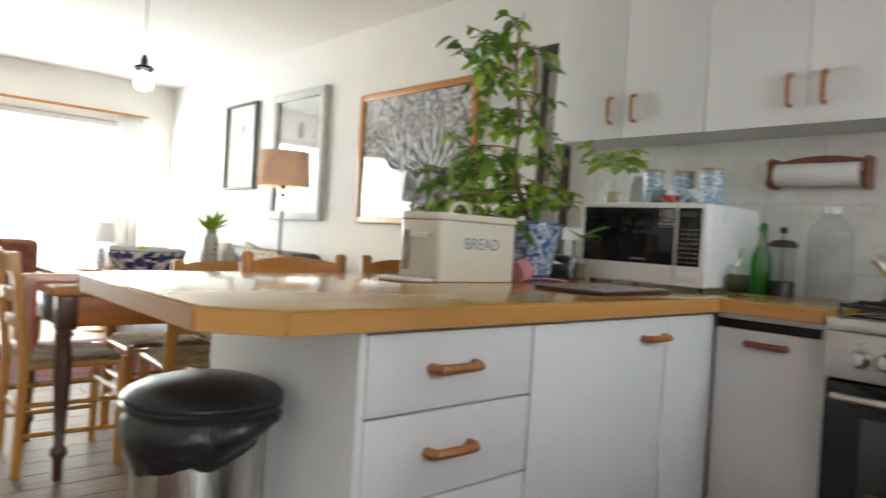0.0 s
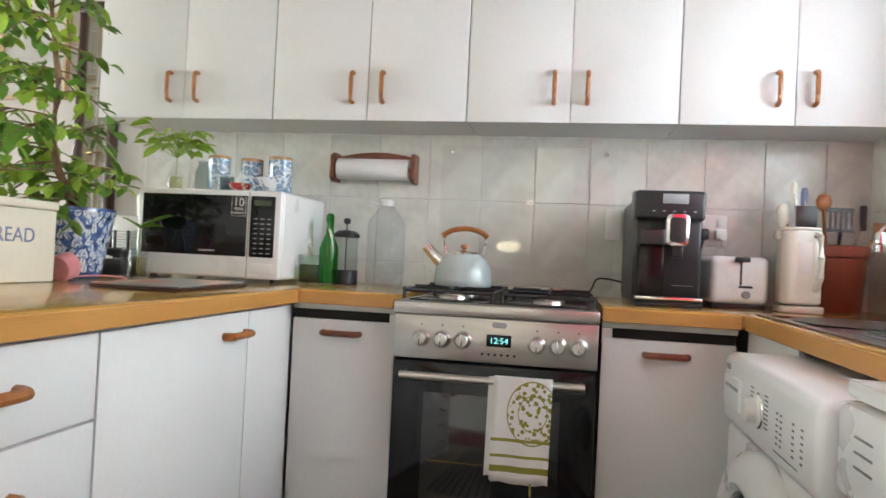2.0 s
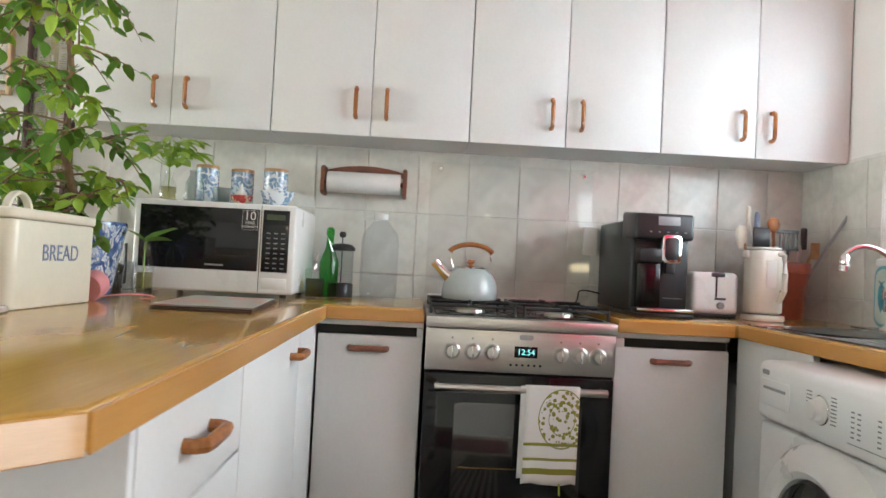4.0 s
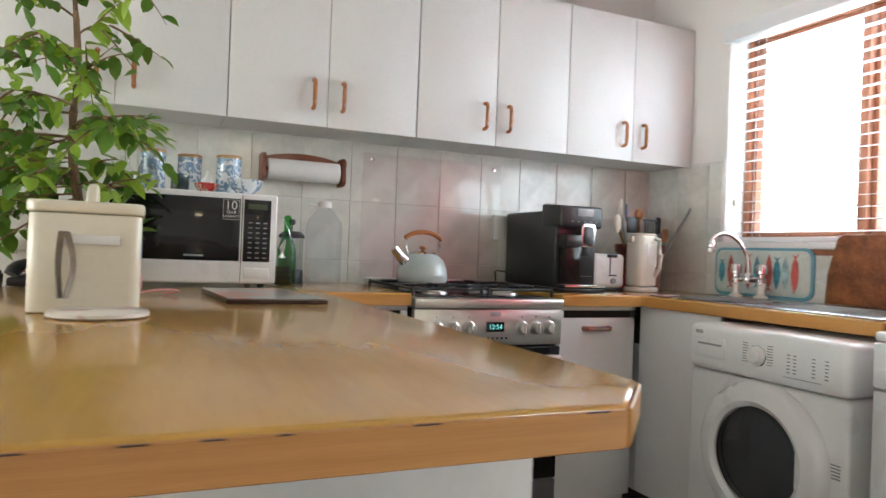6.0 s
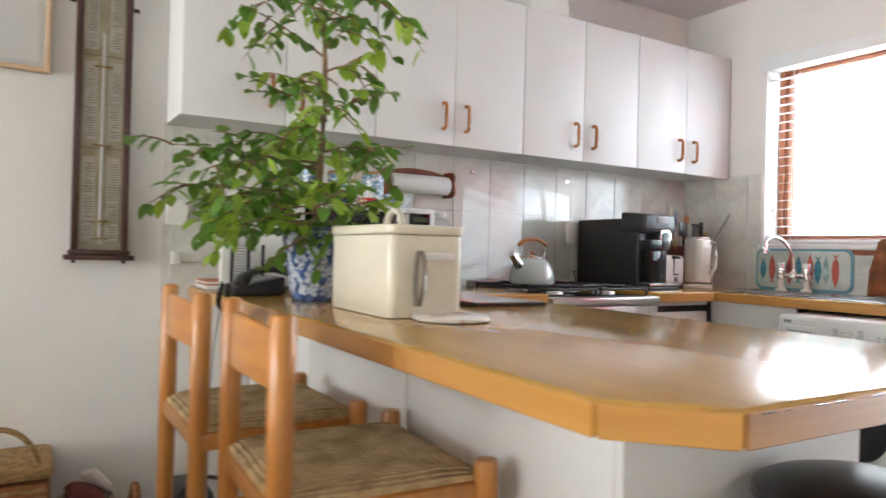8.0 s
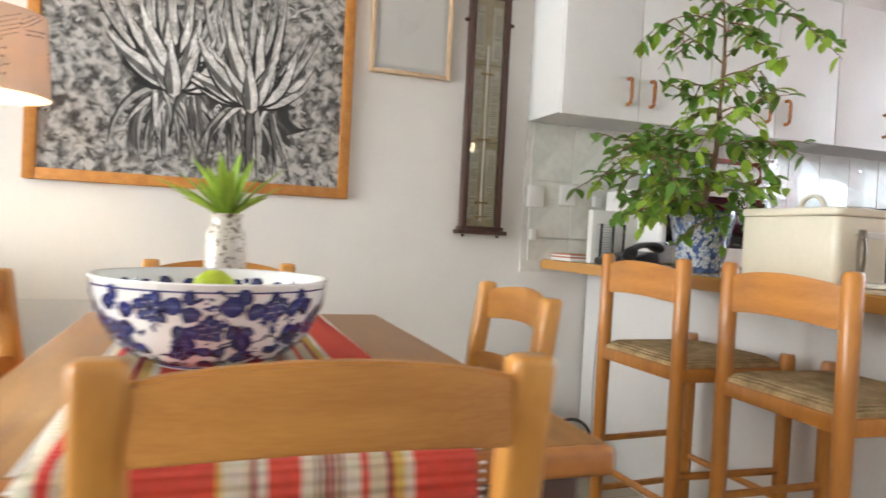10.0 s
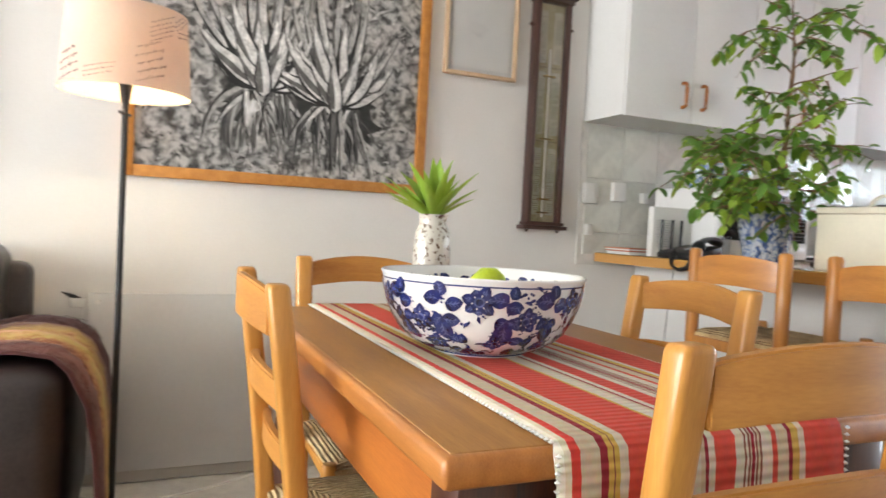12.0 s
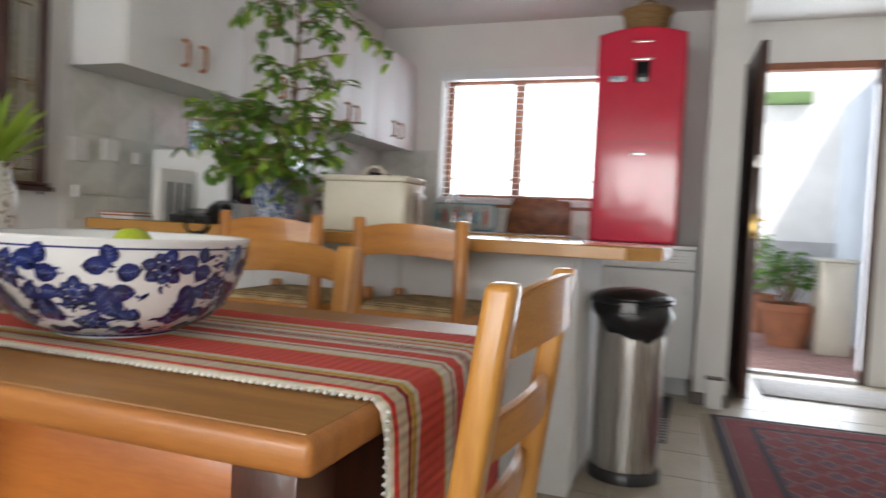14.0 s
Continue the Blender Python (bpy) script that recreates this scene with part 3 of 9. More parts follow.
part("bottom_rail", box(0.635, 2.058, -0.838, -0.786, 1.142, 1.162, 0.004), BLIND, blind)
for x in (0.80, 1.30, 1.93):
    for y in (-0.788, -0.837):
        part("ladder_cord", tube([(x, y, 1.15), (x, y, 2.06)], 0.0012, 5), BLIND, blind)
part("cord_tassel", lathe([(0, 0), (0.008, 0.003), (0.006, 0.03), (0, 0.032)], (2.02, -0.775, 1.30), 10), CREAM, blind)

door_frame = structure("door_frame", box(DX0 - 0.05, DX0, -1.16, -1.085, 0, DZ + 0.05, 0.004), DOOR_WOOD)
structure("door_frame_head", box(DX0, DX1, -1.16, -1.085, DZ, DZ + 0.05, 0.004), WINDOW_WOOD)
structure("door_frame_post", box(DX1, DX1 + 0.05, -1.16, -1.085, 0, DZ + 0.05, 0.004), DOOR_WOOD)
leaf = tagged(new("door_1"), "dark brown wooden outside door standing open against the wall", "door", kind="structure")
leaf.location = (-0.060, -1.06, 0)
leaf.rotation_euler = (0, 0, radians(3))
ORIG[leaf.name] = Vector((-0.163, -1.06, 0))
part("door_leaf", box(-0.205, -0.163, -1.06, -0.15, 0.012, 2.09, 0.004), DOOR_WOOD, leaf)
for z0, z1 in ((0.2, 0.85), (1.15, 1.85)):
    part("panel", box(-0.211, -0.206, -0.95, -0.33, z0, z1, 0.004), DOOR_WOOD, leaf)
part("lock_plate", box(-0.213, -0.206, -0.25, -0.165, 0.93, 1.13, 0.002), BRASS, leaf, "brass lock plate")
part("latch_plate", box(-0.200, -0.168, -0.149, -0.1465, 0.95, 1.09, 0.001), BRASS, leaf)
part("door_handle", tube([(-0.21, -0.205, 1.06), (-0.245, -0.205, 1.06), (-0.252, -0.22, 1.06), (-0.252, -0.30, 1.055)], 0.009, 8), BRASS, leaf, "brass lever handle")
part("bolt_plate", box(-0.200, -0.168, -0.149, -0.1465, 1.36, 1.43, 0.001), STEEL, leaf)
# patio glass door on the north
pat = tagged(new("door_2"), "wide glazed sliding patio door in white frames", "door", kind="structure")
ORIG[pat.name] = Vector()
for x0, x1 in ((NX0, 0.55), (0.55, NX1)):
    fr = part("door_panel", frame_bars(bmesh.new(), x0 + 0.004, x1 - 0.004, NORTH + 0.06, NORTH + 0.11, 0.0, NZ - 0.004, 0.05), WHITE_PLASTIC, pat)
    pane = part("pane", box(x0 + 0.05, x1 - 0.05, NORTH + 0.083, NORTH + 0.088, 0.05, NZ - 0.05), GLASS, fr, "clear door glass")
    pane.visible_shadow = False
rod = thing("curtain_rod", "thin wooden curtain rod over the patio door", "curtain rod", (0.6, NORTH - 0.08, 2.09))
part("rod", tube([(-1.1, NORTH - 0.08, 2.10), (2.3, NORTH - 0.08, 2.10)], 0.013, 10), FRAME_WOOD, rod)
for x in (-1.0, 2.1):
    part("bracket", box(x - 0.01, x + 0.01, NORTH - 0.085, NORTH - 0.001, 2.07, 2.09, 0.002), FRAME_WOOD, rod)
SHEER = mat("sheer_curtain", (0.85, 0.84, 0.81), 0.9, 0, 0.03, 9, 0.1, 150)
for x0, x1 in ((-1.05, -0.75), (2.0, 2.25)):
    cur = thing("curtain", "white gathered curtain hanging from a wooden rod", "curtain", (x0, NORTH - 0.08, 2.2), "curtains at the patio door")
    b = bmesh.new()
    rows = [[b.verts.new((x0 + (x1 - x0) * k / 30, NORTH - 0.08 + 0.03 * math.sin(k * 1.4), z)) for k in range(31)] for z in (0.02, 1.1, 2.085)]
    for r0, r1 in zip(rows, rows[1:]):
        for k in range(30):
            b.faces.new((r0[k], r0[k + 1], r1[k + 1], r1[k]))
    cm = part("cloth", b, SHEER, cur, smooth=80)
    cm.modifiers.new("thick", "SOLIDIFY").thickness = 0.002

# ---------------------------------------------------------------- upper cabinets
JOINTS = [-0.762, -0.045, 0.67, 1.396, 2.119]
UB, UT, UX = 1.502, 2.16, 2.28


def upper_cabinet(y0, y1):
    c = thing("wall_cabinet", "white double-door wall cabinet with orange wooden handles", "cabinet", ((UX + EX) / 2, (y0 + y1) / 2, UB), "wall cabinets over the worktop")
    part("body", box(UX + 0.02, EX - 0.002, y0 + 0.001, y1 - 0.001, UB + 0.002, UT, 0.002, 1), CABINET, c)
    m_ = (y0 + y1) / 2
    for a, e, s in ((y0 + 0.0022, m_ - 0.0013, 1), (m_ + 0.0013, y1 - 0.0022, -1)):
        d = part("door", box(UX, UX + 0.018, a, e, UB - 0.004, UT + 0.002, 0.0025), CABINET, c)
        hy = m_ - 0.056 if s > 0 else m_ + 0.056
        d_handle(d, (UX, hy, UB + 0.115), (0, 0, 1), (-1, 0, 0), 0.105)
    return c


for y0, y1 in zip(JOINTS, JOINTS[1:]):
    upper_cabinet(y0, y1)
structure("pipe_boxing", box(UX + 0.03, EX - 0.001, 0.40, 0.62, UT + 0.004, CEILING - 0.002, 0.003), WALL)

# ---------------------------------------------------------------- worktops
TOP, THICK = 0.90, 0.042


def worktop(name, outline, label):
    w = thing(name, label, "worktop", (outline[0][0], outline[0][1], TOP - THICK))
    part("slab", prism(outline, TOP - THICK, TOP, 0.007, 3), COUNTER, w)
    return w


pen = worktop("peninsula_worktop", [(1.915, 1.113), (1.93, 1.113), (1.93, 1.24), (2.572, 1.24), (2.572, 2.02), (0.387, 2.007), (0.284, 1.90), (0.280, 1.215), (0.389, 1.112)],
              "glossy golden beech worktop with clipped corners on the peninsula")
east_l = worktop("corner_worktop", [(1.932, 0.806), (2.572, 0.806), (2.572, 1.2385), (1.932, 1.2385), (1.915, 1.111), (1.915, 0.806)], "golden beech laminate worktop between microwave and cooker")
sw = worktop("sink_worktop", [(1.915, 0.194), (2.572, 0.194), (2.572, -0.752), (0.946, -0.752), (0.946, -0.19), (1.905, -0.19), (1.915, -0.18)], "golden beech laminate worktop around the corner sink")


def edge_band(parent, p, q, out, material=None):
    """The beech lipping on a worktop's edge."""
    p, q, o = Vector(p), Vector(q), Vector(out) * 0.004
    pts = [(p.x, p.y), (q.x, q.y), (q.x + o.x, q.y + o.y), (p.x + o.x, p.y + o.y)]
    part("edge_band", prism(pts, TOP - THICK - 0.001, TOP - 0.004, 0.0015, 1), material or COUNTER_EDGE, parent)


r2 = math.sqrt(0.5)
edge_band(pen, (1.912, 1.113), (0.391, 1.112), (0, -1))
edge_band(pen, (0.387, 1.113), (0.281, 1.213), (-r2, -r2))
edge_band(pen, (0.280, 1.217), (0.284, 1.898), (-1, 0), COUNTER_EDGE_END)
edge_band(pen, (0.285, 1.902), (0.386, 2.005), (-r2, r2))
edge_band(pen, (0.389, 2.007), (2.57, 2.02), (0, 1))
edge_band(east_l, (1.915, 1.107), (1.915, 0.81), (-1, 0))
edge_band(sw, (1.915, 0.192), (1.915, -0.178), (-1, 0))
edge_band(sw, (1.903, -0.19), (0.95, -0.19), (0, 1))

rc = random.Random(5)
for k in range(10):
    y = rc.uniform(1.23, 1.90)
    part("chip", box(0.2745, 0.2765, y, y + rc.uniform(0.006, 0.026), TOP - 0.0054, TOP - 0.0040), DARK_WOOD, pen, "dark worn chip along the lipping")

# ---------------------------------------------------------------- base cabinets
PX0, PY0, PY1 = 0.58, 1.142, 1.765


def base_cabinet(name, x0, x1, y0, y1, label, cat="cabinet"):
    return thing(name, label, cat, ((x0 + x1) / 2, (y0 + y1) / 2, 0))


BT = TOP - THICK - 0.003
dr = base_cabinet("drawer_unit", PX0, 1.052, PY0, PY1, "white kitchen drawer unit with wooden handles in the peninsula", "drawer unit")
part("body", box(PX0 + 0.001, 1.05, PY0 + 0.02, PY1, 0.10, BT, 0.002, 1), CABINET, dr)
part("plinth", box(PX0 + 0.01, 1.05, PY0 + 0.06, PY1 - 0.02, 0, 0.098), CABINET, dr)
for z0, z1 in ((0.688, 0.846), (0.510, 0.683), (0.310, 0.505), (0.115, 0.305)):
    d = part("drawer", box(PX0, 1.049, PY0, PY0 + 0.018, z0, z1, 0.002), CABINET, dr)
    d_handle(d, (0.80, PY0, (z0 + z1) / 2 + 0.005), (1, 0, 0), (0, -1, 0), 0.12, 0.03, 0.011)
pc = base_cabinet("base_cabinet", 1.052, 1.655, PY0, PY1, "white base cabinet with a small wooden handle beside drawers")
part("body", box(1.054, 1.653, PY0 + 0.02, PY1, 0.10, BT, 0.002, 1), CABINET, pc)
part("plinth", box(1.054, 1.653, PY0 + 0.06, PY1 - 0.02, 0, 0.098), CABINET, pc)
d = part("door", box(1.055, 1.652, PY0, PY0 + 0.018, 0.115, 0.846, 0.002), CABINET, pc)
d_handle(d, (1.575, PY0, 0.79), (1, 0, 0), (0, -1, 0), 0.11, 0.028, 0.010)
pf = base_cabinet("corner_cabinet", 1.655, 2.57, PY0, PY1, "plain white corner cabinet under the peninsula")
part("body", box(1.657, 2.57, PY0 + 0.02, PY1, 0.10, BT, 0.002, 1), CABINET, pf)
part("plinth", box(1.657, 2.57, PY0 + 0.06, PY1 - 0.02, 0, 0.098), CABINET, pf)
part("filler_panel", box(1.656, 1.945, PY0, PY0 + 0.018, 0.115, 0.846, 0.002), CABINET, pf)
bp = base_cabinet("back_panel", PX0, 2.57, PY1, PY1 + 0.02, "white panel closing the dining side of the peninsula", "panel")
for x0, x1 in ((PX0, 1.24), (1.243, 1.90), (1.903, 2.572)):
    part("board", box(x0, x1, PY1 + 0.001, PY1 + 0.018, 0.0, BT, 0.002), CABINET, bp)
part("end_panel", box(PX0 - 0.018, PX0 - 0.001, PY0 + 0.002, PY1 + 0.018, 0.0, BT, 0.002), CABINET, bp)


def east_cabinet(y0, y1):
    c = base_cabinet("base_cabinet", 1.95, 2.57, y0, y1, "narrow white base cabinet with a red-brown handle beside the cooker")
    # Body is near-black so the slit above the door reads as shaded.
    part("body", box(1.972, 2.57, y0, y1, 0.10, BT, 0.002, 1), CABINET_SHADE, c, "cabinet body coloured near-black for shade in the gaps")
    part("plinth", box(1.99, 2.57, y0, y1, 0, 0.098), CABINET, c)
    part("rail", box(1.951, 1.971, y0, y1, 0.838, BT, 0.002), CABINET, c)
    part("stile", box(1.951, 1.971, y1 - 0.03 if y0 < 0 else y0, y1 if y0 < 0 else y0 + 0.02, 0.79, 0.836, 0.001), CABINET, c)
    d = part("door", box(1.95, 1.970, y0 + 0.002, y1 - 0.002, 0.10, 0.808, 0.002), CABINET, c)
    d_handle(d, (1.95, (y0 + y1) / 2 + 0.005, 0.768), (0, 1, 0), (-1, 0, 0), 0.115, 0.024, 0.010, HANDLE_DARK, "dark red-brown wooden handle")


east_cabinet(0.806, 1.138)
east_cabinet(-0.180, 0.192)
sc = base_cabinet("sink_cabinet", 1.52, 1.948, -0.75, -0.2, "plain white sink cabinet panel beside the washing machine")
part("body", box(1.53, 2.57, -0.75, -0.225, 0.10, 0.70, 0.002, 1), CABINET, sc)
part("panel", box(1.53, 1.948, -0.224, -0.206, 0.115, BT, 0.002), CABINET, sc)
# Plinth shade is painted in: near-black where the other plinths are white.
part("plinth", box(1.53, 2.57, -0.74, -0.27, 0, 0.098), CABINET_SHADE, sc)

# ---------------------------------------------------------------- cooker
ck = thing("cooker", "stainless steel gas cooker with a black glass oven door", "cooker", (2.2, 0.5, 0))
CY0, CY1, CX = 0.200, 0.800, 1.905
part("body", box(CX + 0.03, 2.54, CY0 + 0.004, CY1 - 0.004, 0.03, 0.846, 0.004), IRON, ck, "dark enamelled side panels")
part("hob", box(CX - 0.012, 2.50, CY0, CY1, 0.848, 0.884, 0.006), STEEL, ck, "brushed steel hob top")
part("hob_well", box(CX + 0.05, 2.47, CY0 + 0.03, CY1 - 0.03, 0.8845, 0.888, 0.001), BLACK_GLOSS, ck)
part("splash_ledge", box(2.47, 2.53, CY0 + 0.01, CY1 - 0.01, 0.885, 0.925, 0.004), STEEL, ck)
part("control_panel", box(CX, CX + 0.03, CY0 + 0.002, CY1 - 0.002, 0.716, 0.846, 0.004), STEEL, ck, "brushed steel control panel")
KNOBS = (0.715, 0.652, 0.590, 0.375, 0.315, 0.257)
for y in KNOBS:
    m = Matrix.Translation((CX, y, 0.778)) @ Matrix.Rotation(radians(-90), 4, "Y")
    kn = part("knob", lathe([(0.027, 0), (0.027, 0.004), (0.022, 0.007), (0.020, 0.026), (0.017, 0.029), (0, 0.029)], seg=24, m=m), STEEL, ck, "silver control knob")
    part("grip", box(CX - 0.036, CX - 0.028, y - 0.003, y + 0.003, 0.758, 0.798, 0.002), CHROME, kn)
    part("mark", box(CX - 0.0012, CX - 0.0002, y - 0.003, y + 0.003, 0.815, 0.821), INK, ck)
part("display", box(CX - 0.002, CX + 0.002, 0.448, 0.520, 0.765, 0.800, 0.001), BLACK_GLOSS, ck, "black clock display")
TEAL = glow("clock_digits", (0.25, 0.85, 0.85), 0.5)
lettering("clock_digits", "12:54", 0.025, at_face(FACE_W, CX - 0.003, 0.484, 0.782), TEAL, ck)
for k in range(6):
    y = 0.438 + k * 0.0185
    part("button", lathe([(0.004, 0), (0.004, 0.003), (0, 0.003)], seg=10, m=Matrix.Translation((CX, y, 0.742)) @ Matrix.Rotation(radians(-90), 4, "Y")), BLACK, ck)
part("badge", prism(rrect(-0.022, 0.022, -0.008, 0.008, 0.007), 0, 0.0015, m=at_face(FACE_W, CX - 0.0001, 0.484, 0.828)), GREY, ck, "oval maker's badge")
od = part("oven_door", box(CX + 0.002, CX + 0.03, CY0 + 0.003, CY1 - 0.003, 0.215, 0.708, 0.005), BLACK_GLOSS, ck, "black glass oven door")
part("window", box(CX - 0.0005, CX + 0.002, 0.30, 0.70, 0.30, 0.62, 0.001), mat("oven_window", (0.02, 0.02, 0.022), 0.03, 0, 0.1, 4, 0, 60, 1.0), od)
# Glint of a shelf, laid as a thin brass strip on the window's face.
part("oven_shelf_glint", box(CX - 0.0012, CX - 0.0006, 0.42, 0.68, 0.418, 0.421), BRASS, od, "brass-coloured strip for the glint of an oven shelf")
part("door_bar", tube([(CX - 0.045, 0.235, 0.672), (CX - 0.045, 0.765, 0.672)], 0.012, 12), STEEL, od, "steel towel-rail handle")
for y in (0.245, 0.755):
    part("bar_post", tube([(CX + 0.004, y, 0.672), (CX - 0.04, y, 0.672)], 0.009, 8), BLACK, od)
part("storage_drawer", box(CX + 0.004, CX + 0.03, CY0 + 0.003, CY1 - 0.003, 0.06, 0.208, 0.004), mat("grey_enamel", (0.13, 0.13, 0.135), 0.35, 0, 0.05), ck, "dark grey storage drawer")
for y in (0.35, 0.65):
    gr = bmesh.new()
    x0, x1, ya, yb = CX + 0.055, 2.45, y - 0.135, y + 0.135
    zt = 0.922
    for p, q in (((x0, ya), (x1, ya)), ((x0, yb), (x1, yb)), ((x0, ya), (x0, yb)), ((x1, ya), (x1, yb)), (((x0 + x1) / 2, ya), ((x0 + x1) / 2, yb))):
        tube([(*p, zt - 0.008), (*q, zt - 0.008)], 0.006, 6, bm=gr)
    for cx in (x0 + 0.125, x1 - 0.125):
        for dx, dy in ((1, 0), (-1, 0), (0, 1), (0, -1)):
            tube([(cx + dx * 0.035, y + dy * 0.035, zt), (cx + dx * 0.12, y + dy * 0.13, zt)], 0.006, 6, bm=gr)
    for px in (x0, x1):
        for py in (ya, yb):
            tube([(px, py, 0.887), (px, py, zt)], 0.006, 6, bm=gr)
    part("pan_grid", gr, IRON, ck, "black cast iron pan grid")
    for cx in (x0 + 0.125, x1 - 0.125):
        bu = part("burner", lathe([(0.05, 0.888), (0.048, 0.897), (0.03, 0.90), (0.03, 0.905), (0, 0.905)], (cx, y, 0), 20), STEEL, ck, "round gas burner")
        part("burner_cap", lathe([(0.033, 0.905), (0.031, 0.912), (0, 0.913)], (cx, y, 0), 20), BLACK, bu)

# ---------------------------------------------------------------- washing machine, dishwasher, red fridge
wm = thing("washing_machine", "white front-loading washing machine under the sink worktop", "washing machine", (1.23, -0.35, 0))
MX0, MX1, MY, MZ = 0.943, 1.513, -0.05, 0.842
part("body", box(MX0, MX1, -0.62, MY - 0.012, 0.012, 0.69, 0.012, 3), WHITE, wm)
part("top_case", box(MX0 - 0.002, MX1 + 0.002, -0.62, MY, 0.694, MZ, 0.022, 4), WHITE, wm, "rounded white top and control panel")
lid = part("drawer", box(MX1 - 0.155, MX1 - 0.025, MY - 0.006, MY + 0.005, 0.735, 0.80, 0.005), WHITE, wm, "white detergent drawer")
part("drawer_grip", box(MX1 - 0.145, MX1 - 0.045, MY + 0.003, MY + 0.0065, 0.775, 0.782, 0.001), GREY, lid)
kn = part("knob", lathe([(0.030, 0), (0.029, 0.006), (0.022, 0.009), (0.021, 0.024), (0.018, 0.027), (0, 0.027)], seg=26, m=Matrix.Translation((1.233, MY, 0.768)) @ Matrix.Rotation(radians(-90), 4, "X")), WHITE_PLASTIC, wm, "round programme knob")
part("knob_ring", lathe([(0.031, 0.0), (0.0325, 0.002), (0.030, 0.004)], seg=26, m=Matrix.Translation((1.233, MY, 0.768)) @ Matrix.Rotation(radians(-90), 4, "X")), CHROME, kn)
ink = bmesh.new()
for k in range(8):
    for s in (-1, 1):
        box(1.233 + s * 0.045 - 0.010, 1.233 + s * 0.045 + 0.010, MY + 0.0004, MY + 0.0012, 0.745 + k * 0.008, 0.7475 + k * 0.008, bm=ink)
for x in (1.125, 1.105, 1.045, 1.005):
    for k in range(6):
        box(x - 0.005, x + 0.005, MY + 0.0004, MY + 0.0012, 0.735 + k * 0.010, 0.738 + k * 0.010, bm=ink)
box(1.02, 1.14, MY + 0.0004, MY + 0.0012, 0.722, 0.7235, bm=ink)
part("printed_marks", ink, INK, wm, "small grey programme markings", smooth=0, kind="stuff")
part("badge", prism(rrect(-0.016, 0.016, -0.006, 0.006, 0.005), 0, 0.001, m=at_face(FACE_N, MX1 - 0.045, MY + 0.0002, 0.815)), GREY, wm)
DC = (1.215, MY - 0.012, 0.470)
rot = Matrix.Translation(DC) @ Matrix.Rotation(radians(-90), 4, "X")
dring = part("door_ring", lathe([(0.225, 0.0), (0.222, 0.022), (0.200, 0.042), (0.165, 0.046), (0.150, 0.036), (0.146, 0.01)], seg=48, m=rot), WHITE, wm, "thick round white door ring")
part("door_glass", lathe([(0.150, 0.02), (0.14, 0.038), (0.09, 0.05), (0.0, 0.054)], seg=40, m=rot), glass("door_glass_dark", (0.30, 0.30, 0.31), 0.02, 0.85), dring, "dark bulged door glass")
part("drum", lathe([(0.152, 0.012), (0.150, -0.02), (0.135, -0.13), (0.06, -0.2), (0, -0.2)], seg=40, m=rot), two_tone("drum_steel", (0.05, 0.05, 0.055), (0.34, 0.33, 0.32), 70, 0.2, 0.35, "dots", 0.3, 0.0), dring, "perforated dark drum")
part("door_grip", box(1.045, 1.075, MY + 0.012, MY + 0.03, 0.42, 0.53, 0.008), WHITE, dring)
lab = bmesh.new()
for k in range(5):
    box(0.965, 1.01 - 0.004 * (k % 3), MY - 0.0116, MY - 0.0108, 0.475 + k * 0.009, 0.4785 + k * 0.009, bm=lab)
part("printed_label", lab, INK, wm, smooth=0, kind="stuff")

dw = thing("dishwasher", "white dishwasher beside the washing machine", "dishwasher", (0.52, -0.35, 0))
QX0, QX1 = 0.165, 0.885
part("body", box(QX0 + 0.004, QX1 - 0.004, -0.68, -0.085, 0.10, 0.86, 0.006), WHITE, dw)
part("top_plate", box(QX0, QX1, -0.68, -0.062, 0.861, 0.884, 0.005), WHITE, dw)
part("door", box(QX0 + 0.003, QX1 - 0.003, -0.084, -0.055, 0.11, 0.735, 0.006), WHITE, dw)
cp = part("control_panel", box(QX0 + 0.003, QX1 - 0.003, -0.084, -0.05, 0.742, 0.858, 0.008), WHITE, dw)
part("grip", box(0.45, 0.60, -0.052, -0.0485, 0.815, 0.835, 0.002), GREY, cp, "grey grip recess")
ink = bmesh.new()
for x, w in ((0.80, 0.05), (0.72, 0.02), (0.66, 0.02), (0.30, 0.04), (0.24, 0.02)):
    for k in range(3):
        box(x - w / 2, x + w / 2, -0.0498, -0.0492, 0.785 + k * 0.018, 0.788 + k * 0.018, bm=ink)
part("printed_marks", ink, INK, dw, smooth=0, kind="stuff")
part("plinth", box(QX0 + 0.02, QX1 - 0.02, -0.66, -0.1, 0.0, 0.098), mat("plinth_grey", (0.45, 0.45, 0.45), 0.5), dw)

rf = thing("red_fridge", "glossy red retro fridge with a bowed top and a small display", "fridge", (0.53, -0.35, 0.886))
RX0, RX1, RZ0, RZ1 = 0.292, 0.812, 0.886, 2.20
prof = [(RX0, RZ0), (RX1, RZ0), (RX1, RZ1 - 0.045)] + [(RX1 - (RX1 - RX0) * k / 12, RZ1 - 0.045 + 0.045 * math.sin(math.pi * k / 12)) for k in range(1, 12)] + [(RX0, RZ1 - 0.045)]
m_up = Matrix(((1, 0, 0, 0), (0, 0, -1, 0), (0, 1, 0, 0), (0, 0, 0, 1)))
part("body", prism(prof, 0.19, 0.70, 0.012, 3, m=m_up), RED_GLOSS, rf)
